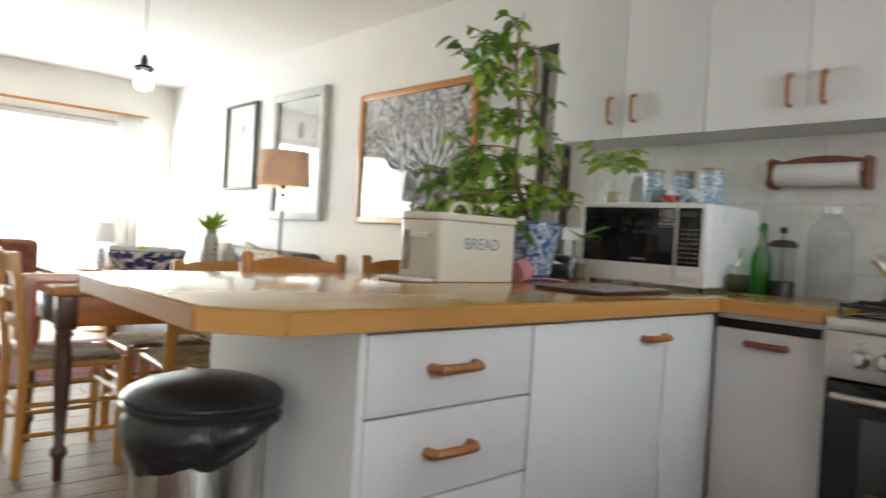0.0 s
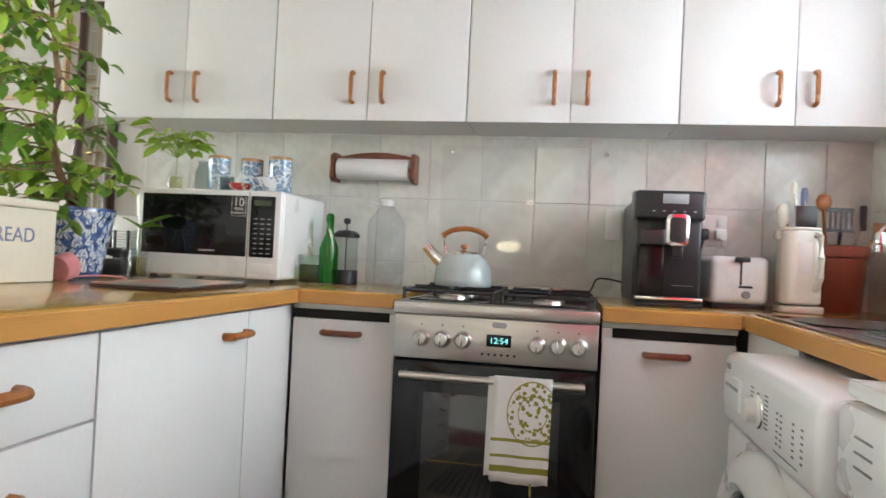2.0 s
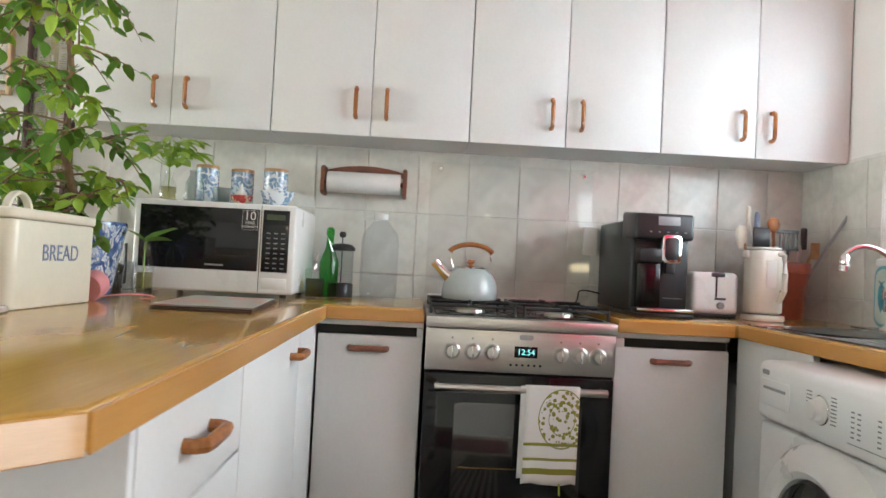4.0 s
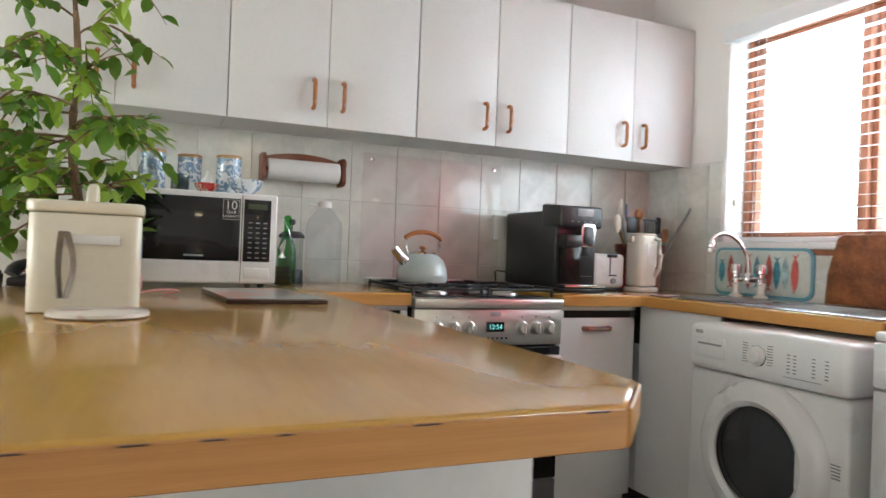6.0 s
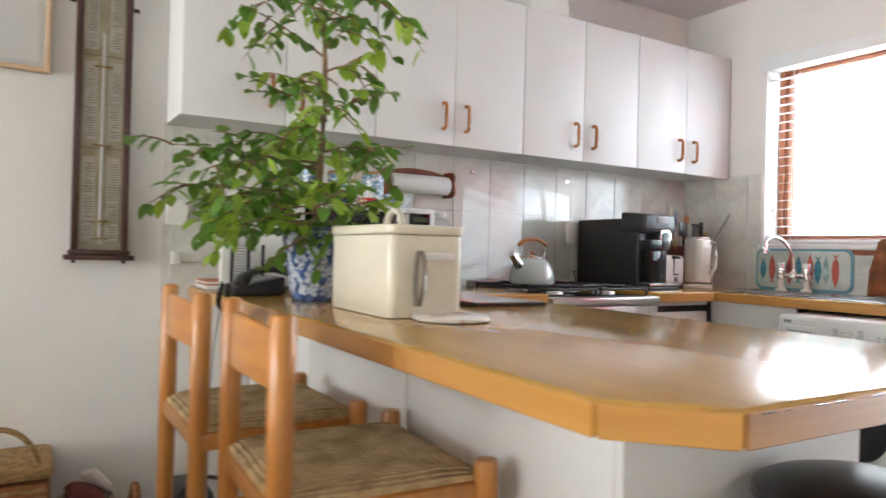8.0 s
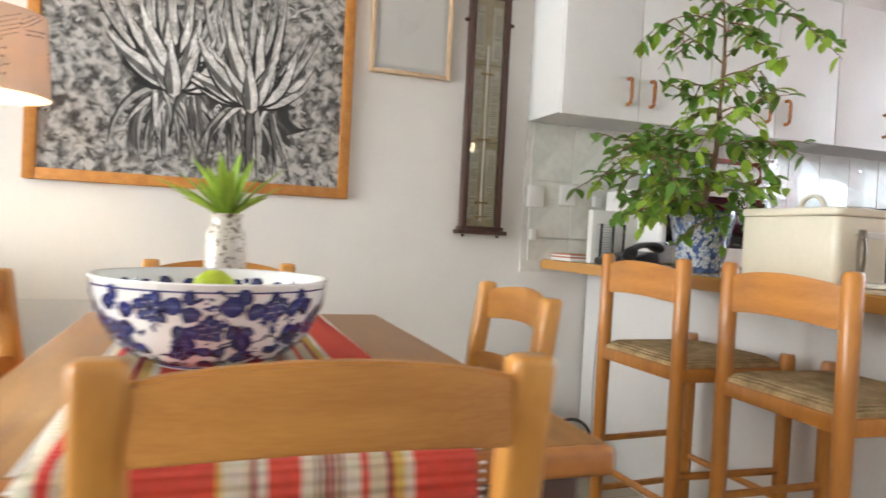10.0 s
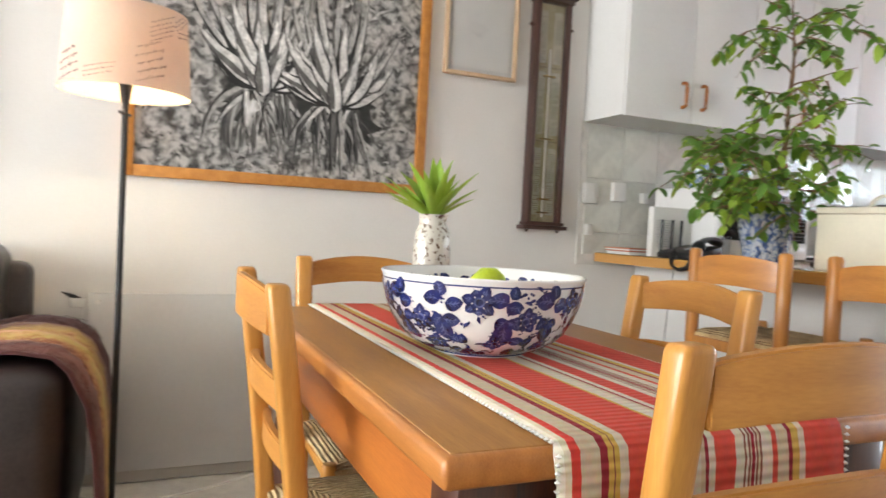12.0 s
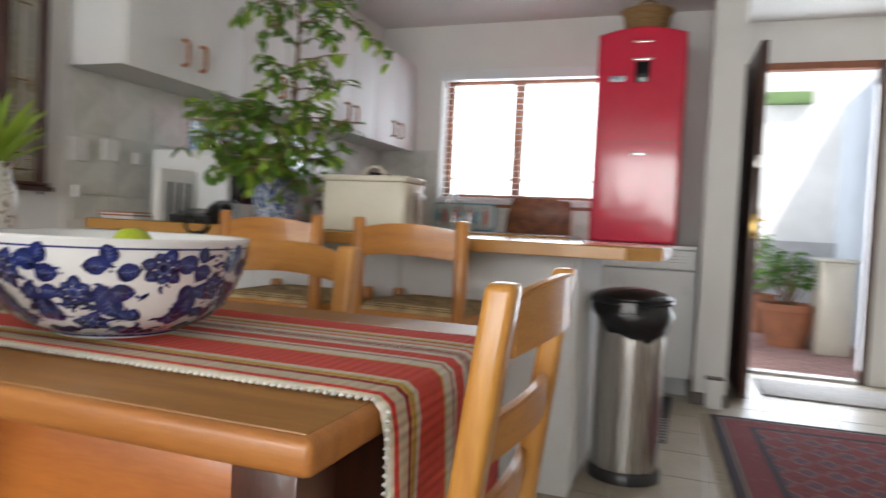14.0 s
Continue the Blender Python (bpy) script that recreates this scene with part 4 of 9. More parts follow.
p2 = [(RX0 + 0.001, RZ0 + 0.006), (RX1 - 0.001, RZ0 + 0.006), (RX1 - 0.001, RZ1 - 0.046)] + [(RX1 - (RX1 - RX0) * k / 12, RZ1 - 0.046 + 0.045 * math.sin(math.pi * k / 12)) for k in range(1, 12)] + [(RX0 + 0.001, RZ1 - 0.046)]
part("door", prism(p2, 0.125, 0.185, 0.016, 4, m=m_up), RED_GLOSS, rf, "glossy red door")
part("seam", box(RX0 + 0.004, RX1 - 0.004, -0.1256, -0.1249, 1.497, 1.4985), RED_CERAMIC, rf, "faint dark seam across the door")
part("display", box(0.50, 0.585, -0.126, -0.121, 1.86, 1.985, 0.002), BLACK_GLOSS, rf, "small black display")
part("display_hood", box(0.485, 0.60, -0.124, -0.112, 1.99, 2.005, 0.003), CHROME, rf)
part("badge", box(0.64, 0.735, -0.1245, -0.1215, 1.865, 1.90, 0.001), BLUE_TIN, rf, "small blue badge")
part("nameplate", box(0.50, 0.58, -0.1245, -0.1215, 1.42, 1.435, 0.001), CHROME, rf)
part("top_mark", box(0.49, 0.60, -0.1245, -0.1215, 2.10, 2.11, 0.001), CHROME, rf)


# ---------------------------------------------------------------- table and chairs
TX0, TX1, TY0, TY1, TT = 0.472, 1.62, 2.995, 3.70, 0.762
tb = thing("dining_table", "brown wooden dining table with orange apron and dark turned legs", "table", ((TX0 + TX1) / 2, (TY0 + TY1) / 2, 0))
part("tabletop", box(TX0 + 0.011, TX1 - 0.011, TY0 + 0.011, TY1 - 0.011, TT - 0.012, TT, 0.002, 2), TABLE, tb)
part("edge_moulding", box(TX0, TX1, TY0, TY1, TT - 0.036, TT - 0.0015, 0.009, 3), TABLE_EDGE, tb, "orange-brown moulded table edge")
for a in ((TX0 + 0.06, TX1 - 0.06, TY1 - 0.062, TY1 - 0.04), (TX0 + 0.06, TX1 - 0.06, TY0 + 0.04, TY0 + 0.062), (TX1 - 0.062, TX1 - 0.04, TY0 + 0.065, TY1 - 0.065)):
    part("apron", box(*a, TT - 0.160, TT - 0.037, 0.002), APRON, tb)
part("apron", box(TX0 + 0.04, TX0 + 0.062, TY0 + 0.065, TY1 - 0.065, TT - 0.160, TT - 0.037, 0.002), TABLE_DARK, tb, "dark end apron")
for x in (TX0 + 0.065, TX1 - 0.065):
    for y in (TY0 + 0.065, TY1 - 0.065):
        b = box(x - 0.035, x + 0.035, y - 0.035, y + 0.035, TT - 0.17, TT - 0.037, 0.004)
        lathe([(0.026, TT - 0.17), (0.034, TT - 0.19), (0.024, TT - 0.21), (0.030, TT - 0.27), (0.034, TT - 0.35), (0.026, 0.28), (0.018, 0.14), (0.032, 0.12), (0.032, 0.10), (0.02, 0.085), (0.016, 0.0), (0, 0)], (x, y, 0), 18, bm=b)
        part("leg", b, TABLE_DARK, tb, "dark turned leg")


def bowed(y0, y1, x, z0, z1, thick, bow, crown=0.0, n=10):
    """A curved slat between two posts: bowed back in x, its top edge arched by crown."""
    b = bmesh.new()
    rows = []
    for k in range(n + 1):
        t = k / n
        s = math.sin(math.pi * t)
        xx, y = x + bow * s, y0 + (y1 - y0) * t
        zt = z1 + crown * (s ** 0.8)
        zb = z0 + crown * 0.6 * s
        rows.append([b.verts.new(c) for c in ((xx, y, zb), (xx + thick, y, zb), (xx + thick, y, zt), (xx, y, zt))])
    for a, c in zip(rows, rows[1:]):
        for k in range(4):
            b.faces.new((a[k], a[(k + 1) % 4], c[(k + 1) % 4], c[k]))
    b.faces.new(rows[0][::-1]), b.faces.new(rows[-1])
    bmesh.ops.recalc_face_normals(b, faces=b.faces)
    bmesh.ops.bevel(b, geom=[e for e in b.edges if e.calc_face_angle(0) > 1.0], offset=0.003, segments=2, affect="EDGES")
    return b


def rush_seat(x0, x1, y0, y1, z, th=0.035):
    """A woven seat in four triangles that meet in a sunken middle."""
    b = bmesh.new()
    n = 16
    g = []
    for i in range(n + 1):
        row = []
        for j in range(n + 1):
            u, v = i / n * 2 - 1, j / n * 2 - 1
            e = max(abs(u), abs(v))
            cre = abs(abs(u) - abs(v))
            zz = z + th / 2 * (1 - max(0, (e - 0.82) / 0.18) ** 2 * 0.9) - 0.008 * (1 - e) - 0.006 * math.exp(-cre * 14)
            row.append(b.verts.new((x0 + (x1 - x0) * i / n, y0 + (y1 - y0) * j / n, zz)))
        g.append(row)
    for i in range(n):
        for j in range(n):
            b.faces.new((g[i][j], g[i + 1][j], g[i + 1][j + 1], g[i][j + 1]))
    ext = bmesh.ops.extrude_face_region(b, geom=b.faces[:])
    for v in ext["geom"]:
        if isinstance(v, bmesh.types.BMVert):
            v.co.z = z - th / 2 * 0.6
    bmesh.ops.recalc_face_normals(b, faces=b.faces)
    return b


def post(x, y, z0, z1, w, d, lean=0.0, bend=0.45, bm=None):
    """A squared back post with softened corners that leans back above the seat."""
    b = bmesh.new()
    rows = []
    shape = rrect(-w / 2, w / 2, -d / 2, d / 2, 0.009, 3)
    zs = [z0, bend * 0.5, bend, bend + (z1 - bend) * 0.25, bend + (z1 - bend) * 0.5, bend + (z1 - bend) * 0.75, z1 - 0.009]
    for z, f in [(z, 1.0) for z in zs] + [(z1 - 0.004, 0.93), (z1 - 0.001, 0.80), (z1, 0.60)]:
        s = max(0, (z - bend) / (z1 - bend))
        xx = x - lean * s ** 1.2 - (lean * 0.25 * max(0, (bend - z) / bend))
        rows.append([b.verts.new((xx + a * f, y + c * f, z)) for a, c in shape])
    n = len(shape)
    for a, c in zip(rows, rows[1:]):
        for k in range(n):
            b.faces.new((a[k], a[(k + 1) % n], c[(k + 1) % n], c[k]))
    b.faces.new(rows[0][::-1]), b.faces.new(rows[-1])
    bmesh.ops.recalc_face_normals(b, faces=b.faces)
    return merge(bm, b)


def dining_chair(label, at):
    """Faces +x; its back stands at x = 0."""
    c = thing("dining_chair", label, "chair", at, "chairs round the dining table")
    ORIG[c.name] = Vector((0, 0, 0))
    W, H, S = 0.185, 0.888, 0.445
    for y in (-W + 0.012, W - 0.012):
        part("back_post", post(0.05, y, 0, H - 0.004, 0.034, 0.042, 0.055, 0.42), PINE, c)
        part("leg", lathe([(0.016, 0), (0.019, 0.2), (0.019, S - 0.01), (0.015, S + 0.012), (0, S + 0.014)], (0.41, y * 1.08, 0), 14), PINE, c, "round front leg")
    sl = [(H - 0.085, H - 0.022, -0.052, 0.02, 0.026), (H - 0.205, H - 0.160, -0.028, 0.012, 0.020), (H - 0.315, H - 0.275, -0.002, 0.008, 0.018)]
    for z0, z1, x, cr, bw in sl:
        part("back_slat", bowed(-W + 0.03, W - 0.03, x + 0.038, z0, z1, 0.016, -bw, cr), PINE_SLAT, c)
    part("seat", rush_seat(0.05, 0.425, -W - 0.005, W + 0.005, S), RUSH_CHAIR, c, "woven rush seat")
    for y in (-W + 0.01, W - 0.01):
        part("seat_rail", tube([(0.05, y, S - 0.012), (0.41, y * 1.08, S - 0.012)], 0.014, 8), PINE, c)
        for z in (0.16, 0.28):
            part("stretcher", tube([(0.048, y, z), (0.41, y * 1.07, z)], 0.010, 8), PINE, c)
    part("stretcher", tube([(0.41, -W, 0.30), (0.41, W, 0.30)], 0.010, 8), PINE, c)
    part("stretcher", tube([(0.05, -W + 0.01, 0.25), (0.05, W - 0.01, 0.25)], 0.010, 8), PINE, c)
    return c


CHAIR = "honey-coloured ladder-back chair with a rush seat"
c0 = dining_chair(CHAIR + " at the table's end", (0, 0, 0))
c0.matrix_basis = pose(0.375, 3.333, 0, 0, 0, 0)
for label, m in ((CHAIR + " near the sofa", pose(1.075, 3.782, 0, 0, 0, -90)),
                 (CHAIR + " near the wall", pose(1.73, 3.40, 0, 0, 0, 180)),
                 (CHAIR + " near the stools", pose(1.078, 2.85, 0, 0, 0, 84))):
    cc = copy_thing(c0, m)
    if "stools" in label:
        cc.scale = (1, 1.1, 1)
    tagged(cc, label)

# runner
R1, R2, R3 = (0.66, 0.05, 0.035), (0.74, 0.085, 0.055), (0.34, 0.022, 0.04)
CR, TN, YL, BR = (0.76, 0.70, 0.58), (0.67, 0.57, 0.41), (0.70, 0.47, 0.10), (0.28, 0.10, 0.07)
STR = [(4, CR), (5, TN), (6, R1), (14, TN), (6, R3), (3, YL), (1, BR), (4, YL), (6, CR), (42, R2), (3, YL), (11, CR), (4, TN), (3, R3), (5, CR), (18, R2), (7, CR), (2, BR), (1.5, CR), (2, BR), (1.5, TN), (2, R3), (1.5, CR), (2, BR), (1.5, TN), (2, BR), (9, CR), (5, R2), (10, TN), (4, R3), (6, YL), (6, CR), (39, R2)]
RY0, RY1 = 3.165, 3.580
STRIPES = striped("runner_cloth", STR[::-1], RY1 - RY0, 1, 0.0)
w = STRIPES.node_tree
wv, bu, tcn = w.nodes.new("ShaderNodeTexWave"), w.nodes.new("ShaderNodeBump"), w.nodes.new("ShaderNodeTexCoord")
wv.bands_direction = "DIAGONAL"
mpn = w.nodes.new("ShaderNodeMapping")
mpn.inputs["Scale"].default_value = (1, 0.0, 1)
wv.inputs["Scale"].default_value = 45
bu.inputs["Strength"].default_value, bu.inputs["Distance"].default_value = 0.6, 0.003
w.links.new(tcn.outputs["Object"], mpn.inputs[0]), w.links.new(mpn.outputs[0], wv.inputs[0])
w.links.new(wv.outputs[0], bu.inputs["Height"]), w.links.new(bu.outputs[0], w.nodes["Principled BSDF"].inputs["Normal"])
run = thing("table_runner", "red, cream and yellow striped woven runner lying along the dining table", "table runner", (TX0, RY0, TT))
b = bmesh.new()
path = [(TX1 - 0.005, TT + 0.004), (1.4, TT + 0.004), (1.2, TT + 0.004), (1.0, TT + 0.004), (0.8, TT + 0.004), (0.6, TT + 0.004), (0.52, TT + 0.004), (TX0 + 0.006, TT + 0.003), (TX0 - 0.005, TT - 0.005), (TX0 - 0.010, TT - 0.03), (TX0 - 0.012, TT - 0.12), (TX0 - 0.014, TT - 0.2), (TX0 - 0.012, TT - 0.28)]
rows = [[b.verts.new((x + (0.004 * math.sin(j * 1.3) if z < TT - 0.1 else 0), RY0 + (RY1 - RY0) * j / 14 + 0.004 * math.sin(i * 1.7), z)) for j in range(15)] for i, (x, z) in enumerate(path)]
for r0, r1 in zip(rows, rows[1:]):
    for j in range(14):
        b.faces.new((r0[j], r0[j + 1], r1[j + 1], r1[j]))
cl = part("cloth", b, STRIPES, run, smooth=60)
sm = cl.modifiers.new("thick", "SOLIDIFY")
sm.thickness, sm.offset = 0.003, 1
b = bmesh.new()
for k in range(135):
    x = TX1 - 0.01 - k * 0.0088
    if x > TX0:
        for y in (RY0 - 0.002, RY1 + 0.002):
            lathe([(0, -0.0028), (0.0035, 0), (0, 0.0028)], (x, y, TT + 0.005), 6, bm=b)
for k in range(32):
    z = TT - 0.005 - k * 0.0088
    for y in (RY0 - 0.002, RY1 + 0.002):
        lathe([(0, -0.0028), (0.0035, 0), (0, 0.0028)], (TX0 - 0.013, y, z), 6, bm=b)
part("stitched_edge", b, PAPER, run, "white knotted edge", kind="stuff")

# painted ware
class Skin:
    """The outside of a turned thing, on which flat motifs are laid: u runs round it, v up its side, both in metres."""

    def __init__(self, profile, at, lift=0.0006):
        self.at, self.lift, self.pts, s_ = Vector(at), lift, [], 0.0
        for k, (r, z) in enumerate(profile):
            if k:
                s_ += math.hypot(r - profile[k - 1][0], z - profile[k - 1][1])
            self.pts.append((s_, r, z))
        self.length, self.sheets = s_, [bmesh.new() for _ in range(4)]

    def place(self, th, v, level):
        v = min(max(v, 0), self.length - 1e-6)
        for (s0, r0, z0), (s1, r1, z1) in zip(self.pts, self.pts[1:]):
            if v <= s1:
                break
        f = (v - s0) / (s1 - s0)
        nr, nz = (z1 - z0) / (s1 - s0), -(r1 - r0) / (s1 - s0)
        off = self.lift + 0.00025 * level
        r, z = r0 + (r1 - r0) * f + nr * off, z0 + (z1 - z0) * f + nz * off
        return self.at + Vector((r * math.cos(th), r * math.sin(th), z)), r

    def shape(self, th, v, outline, level):
        b, (c, r) = self.sheets[level], self.place(th, v, level)
        ring = [b.verts.new(self.place(th + x / r, v + y, level)[0]) for x, y in outline]
        mid = b.verts.new(self.place(th + sum(x for x, y in outline) / len(outline) / r, v + sum(y for x, y in outline) / len(outline), level)[0])
        for p, q in zip(ring, ring[1:] + ring[:1]):
            b.faces.new((mid, p, q))

    def petal(self, th, v, a, near, far, w, level, sharp=1.0, bend=0.0):
        """A petal or leaf that points along a, from near to far."""
        up, down = [], []
        for k in range(7):
            t = k / 6
            d, ww = near + (far - near) * t, w * math.sin(math.pi * t ** 0.8) ** sharp
            aa = a + bend * t
            up.append((d * math.cos(aa) - ww * math.sin(aa), d * math.sin(aa) + ww * math.cos(aa)))
            down.append((d * math.cos(aa) + ww * math.sin(aa), d * math.sin(aa) - ww * math.cos(aa)))
        self.shape(th, v, up + down[-2:0:-1], level)

    def disc(self, th, v, r, level):
        self.shape(th, v, [(r * math.cos(k * 0.6283), r * math.sin(k * 0.6283)) for k in range(10)], level)

    def blossom(self, th, v, size, turn, n=7):
        self.disc(th, v, 0.5 * size, 0)
        for k in range(n):
            a = turn + 6.2832 * k / n
            self.petal(th, v, a, 0.20 * size, size * (0.9 + 0.15 * math.sin(k * 2.3)), 0.33 * size, 0, 0.6)
            for da in (-0.16, 0.0, 0.16):
                self.petal(th, v, a + da, 0.48 * size, (0.86 - 2 * abs(da)) * size + 0.16 * size * (da != 0), 0.028 * size, 1, 0.6)
        self.disc(th, v, 0.30 * size, 1)
        self.disc(th, v, 0.20 * size, 3)
        for k in range(6):
            self.petal(th, v, turn + 1.047 * k, 0.32 * size, 0.46 * size, 0.035 * size, 2)

    def leaf(self, th, v, a, size, fat=0.34):
        self.petal(th, v, a, 0.0, size, fat * size, 0, 0.7, 0.3)
        self.petal(th, v, a, 0.10 * size, 0.82 * size, 0.025 * size, 1, 0.5, 0.3)
        for k in (0.25, 0.42, 0.60):
            for side in (-1, 1):
                x, y = k * size * math.cos(a + 0.3 * k), k * size * math.sin(a + 0.3 * k)
                aa = a + 0.3 * k + side * 0.8
                self.petal(th + x / 0.15, v + y, aa, 0, 0.24 * size, 0.018 * size, 1, 0.5)

    def finish(self, parent, mats, names):
        for b, mt, nm in zip(self.sheets, mats, names):
            if len(b.verts):
                part("painted_motif", b, mt, parent, nm, smooth=60, kind="stuff")


# bowl, limes, vase
BC = (0.955, 3.425, TT + 0.006)
bw = thing("fruit_bowl", "large white porcelain bowl painted with blue flowers", "bowl", BC)
prof = [(0, 0.004), (0.070, 0.003), (0.074, 0), (0.077, 0.003), (0.078, 0.006), (0.098, 0.012), (0.118, 0.023), (0.135, 0.039), (0.148, 0.060), (0.158, 0.084), (0.164, 0.108), (0.166, 0.126)]
part("bowl", lathe(prof + [(0.1675, 0.130), (0.164, 0.131), (0.160, 0.124), (0.156, 0.105), (0.143, 0.064), (0.112, 0.030), (0.06, 0.014), (0, 0.012)], BC, 72), PORCELAIN, bw)
rp = random.Random(8)
skin = Skin([(0.078, 0.006), (0.098, 0.012), (0.118, 0.023), (0.135, 0.039), (0.148, 0.060), (0.158, 0.084), (0.164, 0.108), (0.166, 0.126)], BC, 0.0009)
for k in range(12):
    th = 6.2832 * k / 12 + rp.uniform(-0.05, 0.05)
    v = (0.129 if k % 2 else 0.104) + rp.uniform(-0.005, 0.005)
    skin.blossom(th, v, rp.uniform(0.023, 0.028), rp.uniform(0, 1), rp.choice((6, 7, 8)))
    th2 = th + 0.26
    for dv, a_, s_ in ((0.022, 1.1, 0.022), (0.016, 2.7, 0.028), (0.012, -0.1, 0.024), (-0.018, -1.5, 0.034), (-0.010, -2.7, 0.024), (-0.012, -0.5, 0.024)):
        skin.leaf(th2 + rp.uniform(-0.03, 0.03), 0.116 + dv, a_ + rp.uniform(-0.35, 0.35), s_ * rp.uniform(0.95, 1.3), 0.42)
    for q in range(10):
        skin.petal(th + 0.10 + 0.035 * q, 0.074 + 0.010 * math.sin(q * 0.9 + k), 0.6 * math.cos(q * 0.9 + k), 0, 0.0085, 0.0013, 0, 0.4)
for k in range(10):
    th = 6.2832 * (k + 0.5) / 10 + rp.uniform(-0.06, 0.06)
    skin.blossom(th, 0.055 + rp.uniform(-0.006, 0.006), rp.uniform(0.018, 0.022), rp.uniform(0, 1), 7)
    for dv, a_ in ((0.008, 0.9), (0.010, 2.2), (-0.006, 3.6), (-0.010, -0.5), (-0.014, -1.7)):
        skin.leaf(th + 0.30, 0.048 + dv, a_ + rp.uniform(-0.3, 0.3), rp.uniform(0.018, 0.026), 0.40)
for k in range(230):
    th, v = rp.uniform(0, 6.2832), rp.uniform(0.008, 0.150)
    for q in range(3):
        skin.disc(th + 0.022 * q, v + 0.004 * math.sin(q * 2 + k), rp.uniform(0.0012, 0.0026), 0)
    skin.petal(th, v, rp.uniform(0, 6.28), 0.002, 0.014, 0.0030, 0, 0.6, 0.8)
skin.finish(bw, (NAVY, MID_BLUE, PORCELAIN, NAVY), ("navy blossoms and leaves", "paler blue petals", "white details", "navy stamens"))
inner = Skin([(0.160, 0.124), (0.156, 0.105), (0.143, 0.064), (0.125, 0.044)], BC, 0.0009)
for k in range(26):
    inner.petal(6.2832 * k / 26, 0.018 + 0.004 * (k % 2), 0.9 if k % 2 else 2.2, -0.014, 0.018, 0.011, 0, 0.7)
    inner.disc(6.2832 * (k + 0.5) / 26, 0.012 + 0.012 * (k % 3), 0.005, 0)
inner.finish(bw, (NAVY, MID_BLUE, PORCELAIN, NAVY), ("navy leaves inside the bowl",) * 4)
rimb = lathe([(0.1678, 0.128), (0.1683, 0.1305), (0.166, 0.1325), (0.1635, 0.1315)], BC, 56)
part("rim", rimb, mat("bowl_rim_white", (0.8, 0.8, 0.79), 0.15, 0, 0.02, coat=0.5), bw)
part("rim_line", lathe([(0.1606, 0.1222), (0.1598, 0.1195)], BC, 56), NAVY, bw)
part("foot_line", lathe([(0.0785, 0.0035), (0.0790, 0.0058)], BC, 56), NAVY, bw)
part("rim_line", lathe([(0.1664, 0.1195), (0.1667, 0.1218)], BC, 56), mat("rim_line_blue", (0.02, 0.035, 0.17), 0.15, coat=0.5), bw)
for i, (dx, dy, dz, r) in enumerate(((-0.02, 0.0, 0.116, 0.031), (0.035, 0.03, 0.07, 0.03), (0.0, -0.05, 0.07, 0.03), (-0.06, 0.045, 0.07, 0.028))):
    c = (BC[0] + dx, BC[1] + dy, BC[2] + dz)
    li = thing("lime", "yellow-green lime in the blue and white bowl", "lime", c, "limes in the fruit bowl")
    part("fruit", lathe([(0, -r * 1.12), (r * 0.3, -r * 1.0), (r * 0.75, -r * 0.68), (r, 0), (r * 0.75, r * 0.68), (r * 0.3, r * 1.0), (0, r * 1.12)], c, 20, m=Matrix.Rotation(1.2 + i, 4, "X")), LIME, li)
VC = (1.25, 3.402, TT + 0.008)
vs = thing("vase", "tall speckled stoneware vase with green succulent shoots", "vase", VC)
part("vase_body", lathe([(0, 0), (0.028, 0), (0.033, 0.01), (0.036, 0.06), (0.036, 0.15), (0.033, 0.185), (0.026, 0.198), (0.026, 0.212), (0.029, 0.220), (0.024, 0.220), (0.022, 0.2), (0, 0.15)], VC, 26), MARBLED, vs)
pl = thing("succulent", "bunch of fleshy pointed green shoots standing in the vase", "plant", (VC[0], VC[1], VC[2] + 0.21))
rng = random.Random(4)


def blade(base, tip, w, bm, fold=0.25, n=6):
    """A pointed fleshy leaf."""
    base, tip = Vector(base), Vector(tip)
    d = tip - base
    side = d.cross(Vector((0, 0, 1)))
    side = side.normalized() if side.length > 1e-4 else Vector((1, 0, 0))
    up = side.cross(d).normalized()
    L, M, R = [], [], []
    for k in range(n + 1):
        t = k / n
        ww = w * (math.sin(math.pi * min(1, 0.18 + 0.82 * t)) ** 0.8) if k < n else 0.0005
        p = base + d * t + up * (-0.10 * d.length * t * t)
        L.append(bm.verts.new(p - side * ww + up * ww * fold * 2)), M.append(bm.verts.new(p)), R.append(bm.verts.new(p + side * ww + up * ww * fold * 2))
    for k in range(n):
        bm.faces.new((L[k], M[k], M[k + 1], L[k + 1])), bm.faces.new((M[k], R[k], R[k + 1], M[k + 1]))


for k in range(30):
    a, e, ln = rng.uniform(0, 6.283), rng.uniform(0.5, 1.45), rng.uniform(0.09, 0.15)
    o = Vector((VC[0], VC[1], VC[2] + 0.205))
    dr_ = Vector((math.cos(a) * math.cos(e), math.sin(a) * math.cos(e), math.sin(e)))
    b = bmesh.new()
    blade(o + dr_ * 0.005, o + dr_ * ln, rng.uniform(0.008, 0.013), b)
    part("leaf", b, LEAF_LIGHT, pl, smooth=60)


for o_, (sx_, sz_) in ((bw, (1.055, 1.03)), (vs, (1.12, 1.07)), (pl, (1.08, 1.08))):
    o_.scale = (sx_, sx_, sz_)
pl.location.z += 0.015


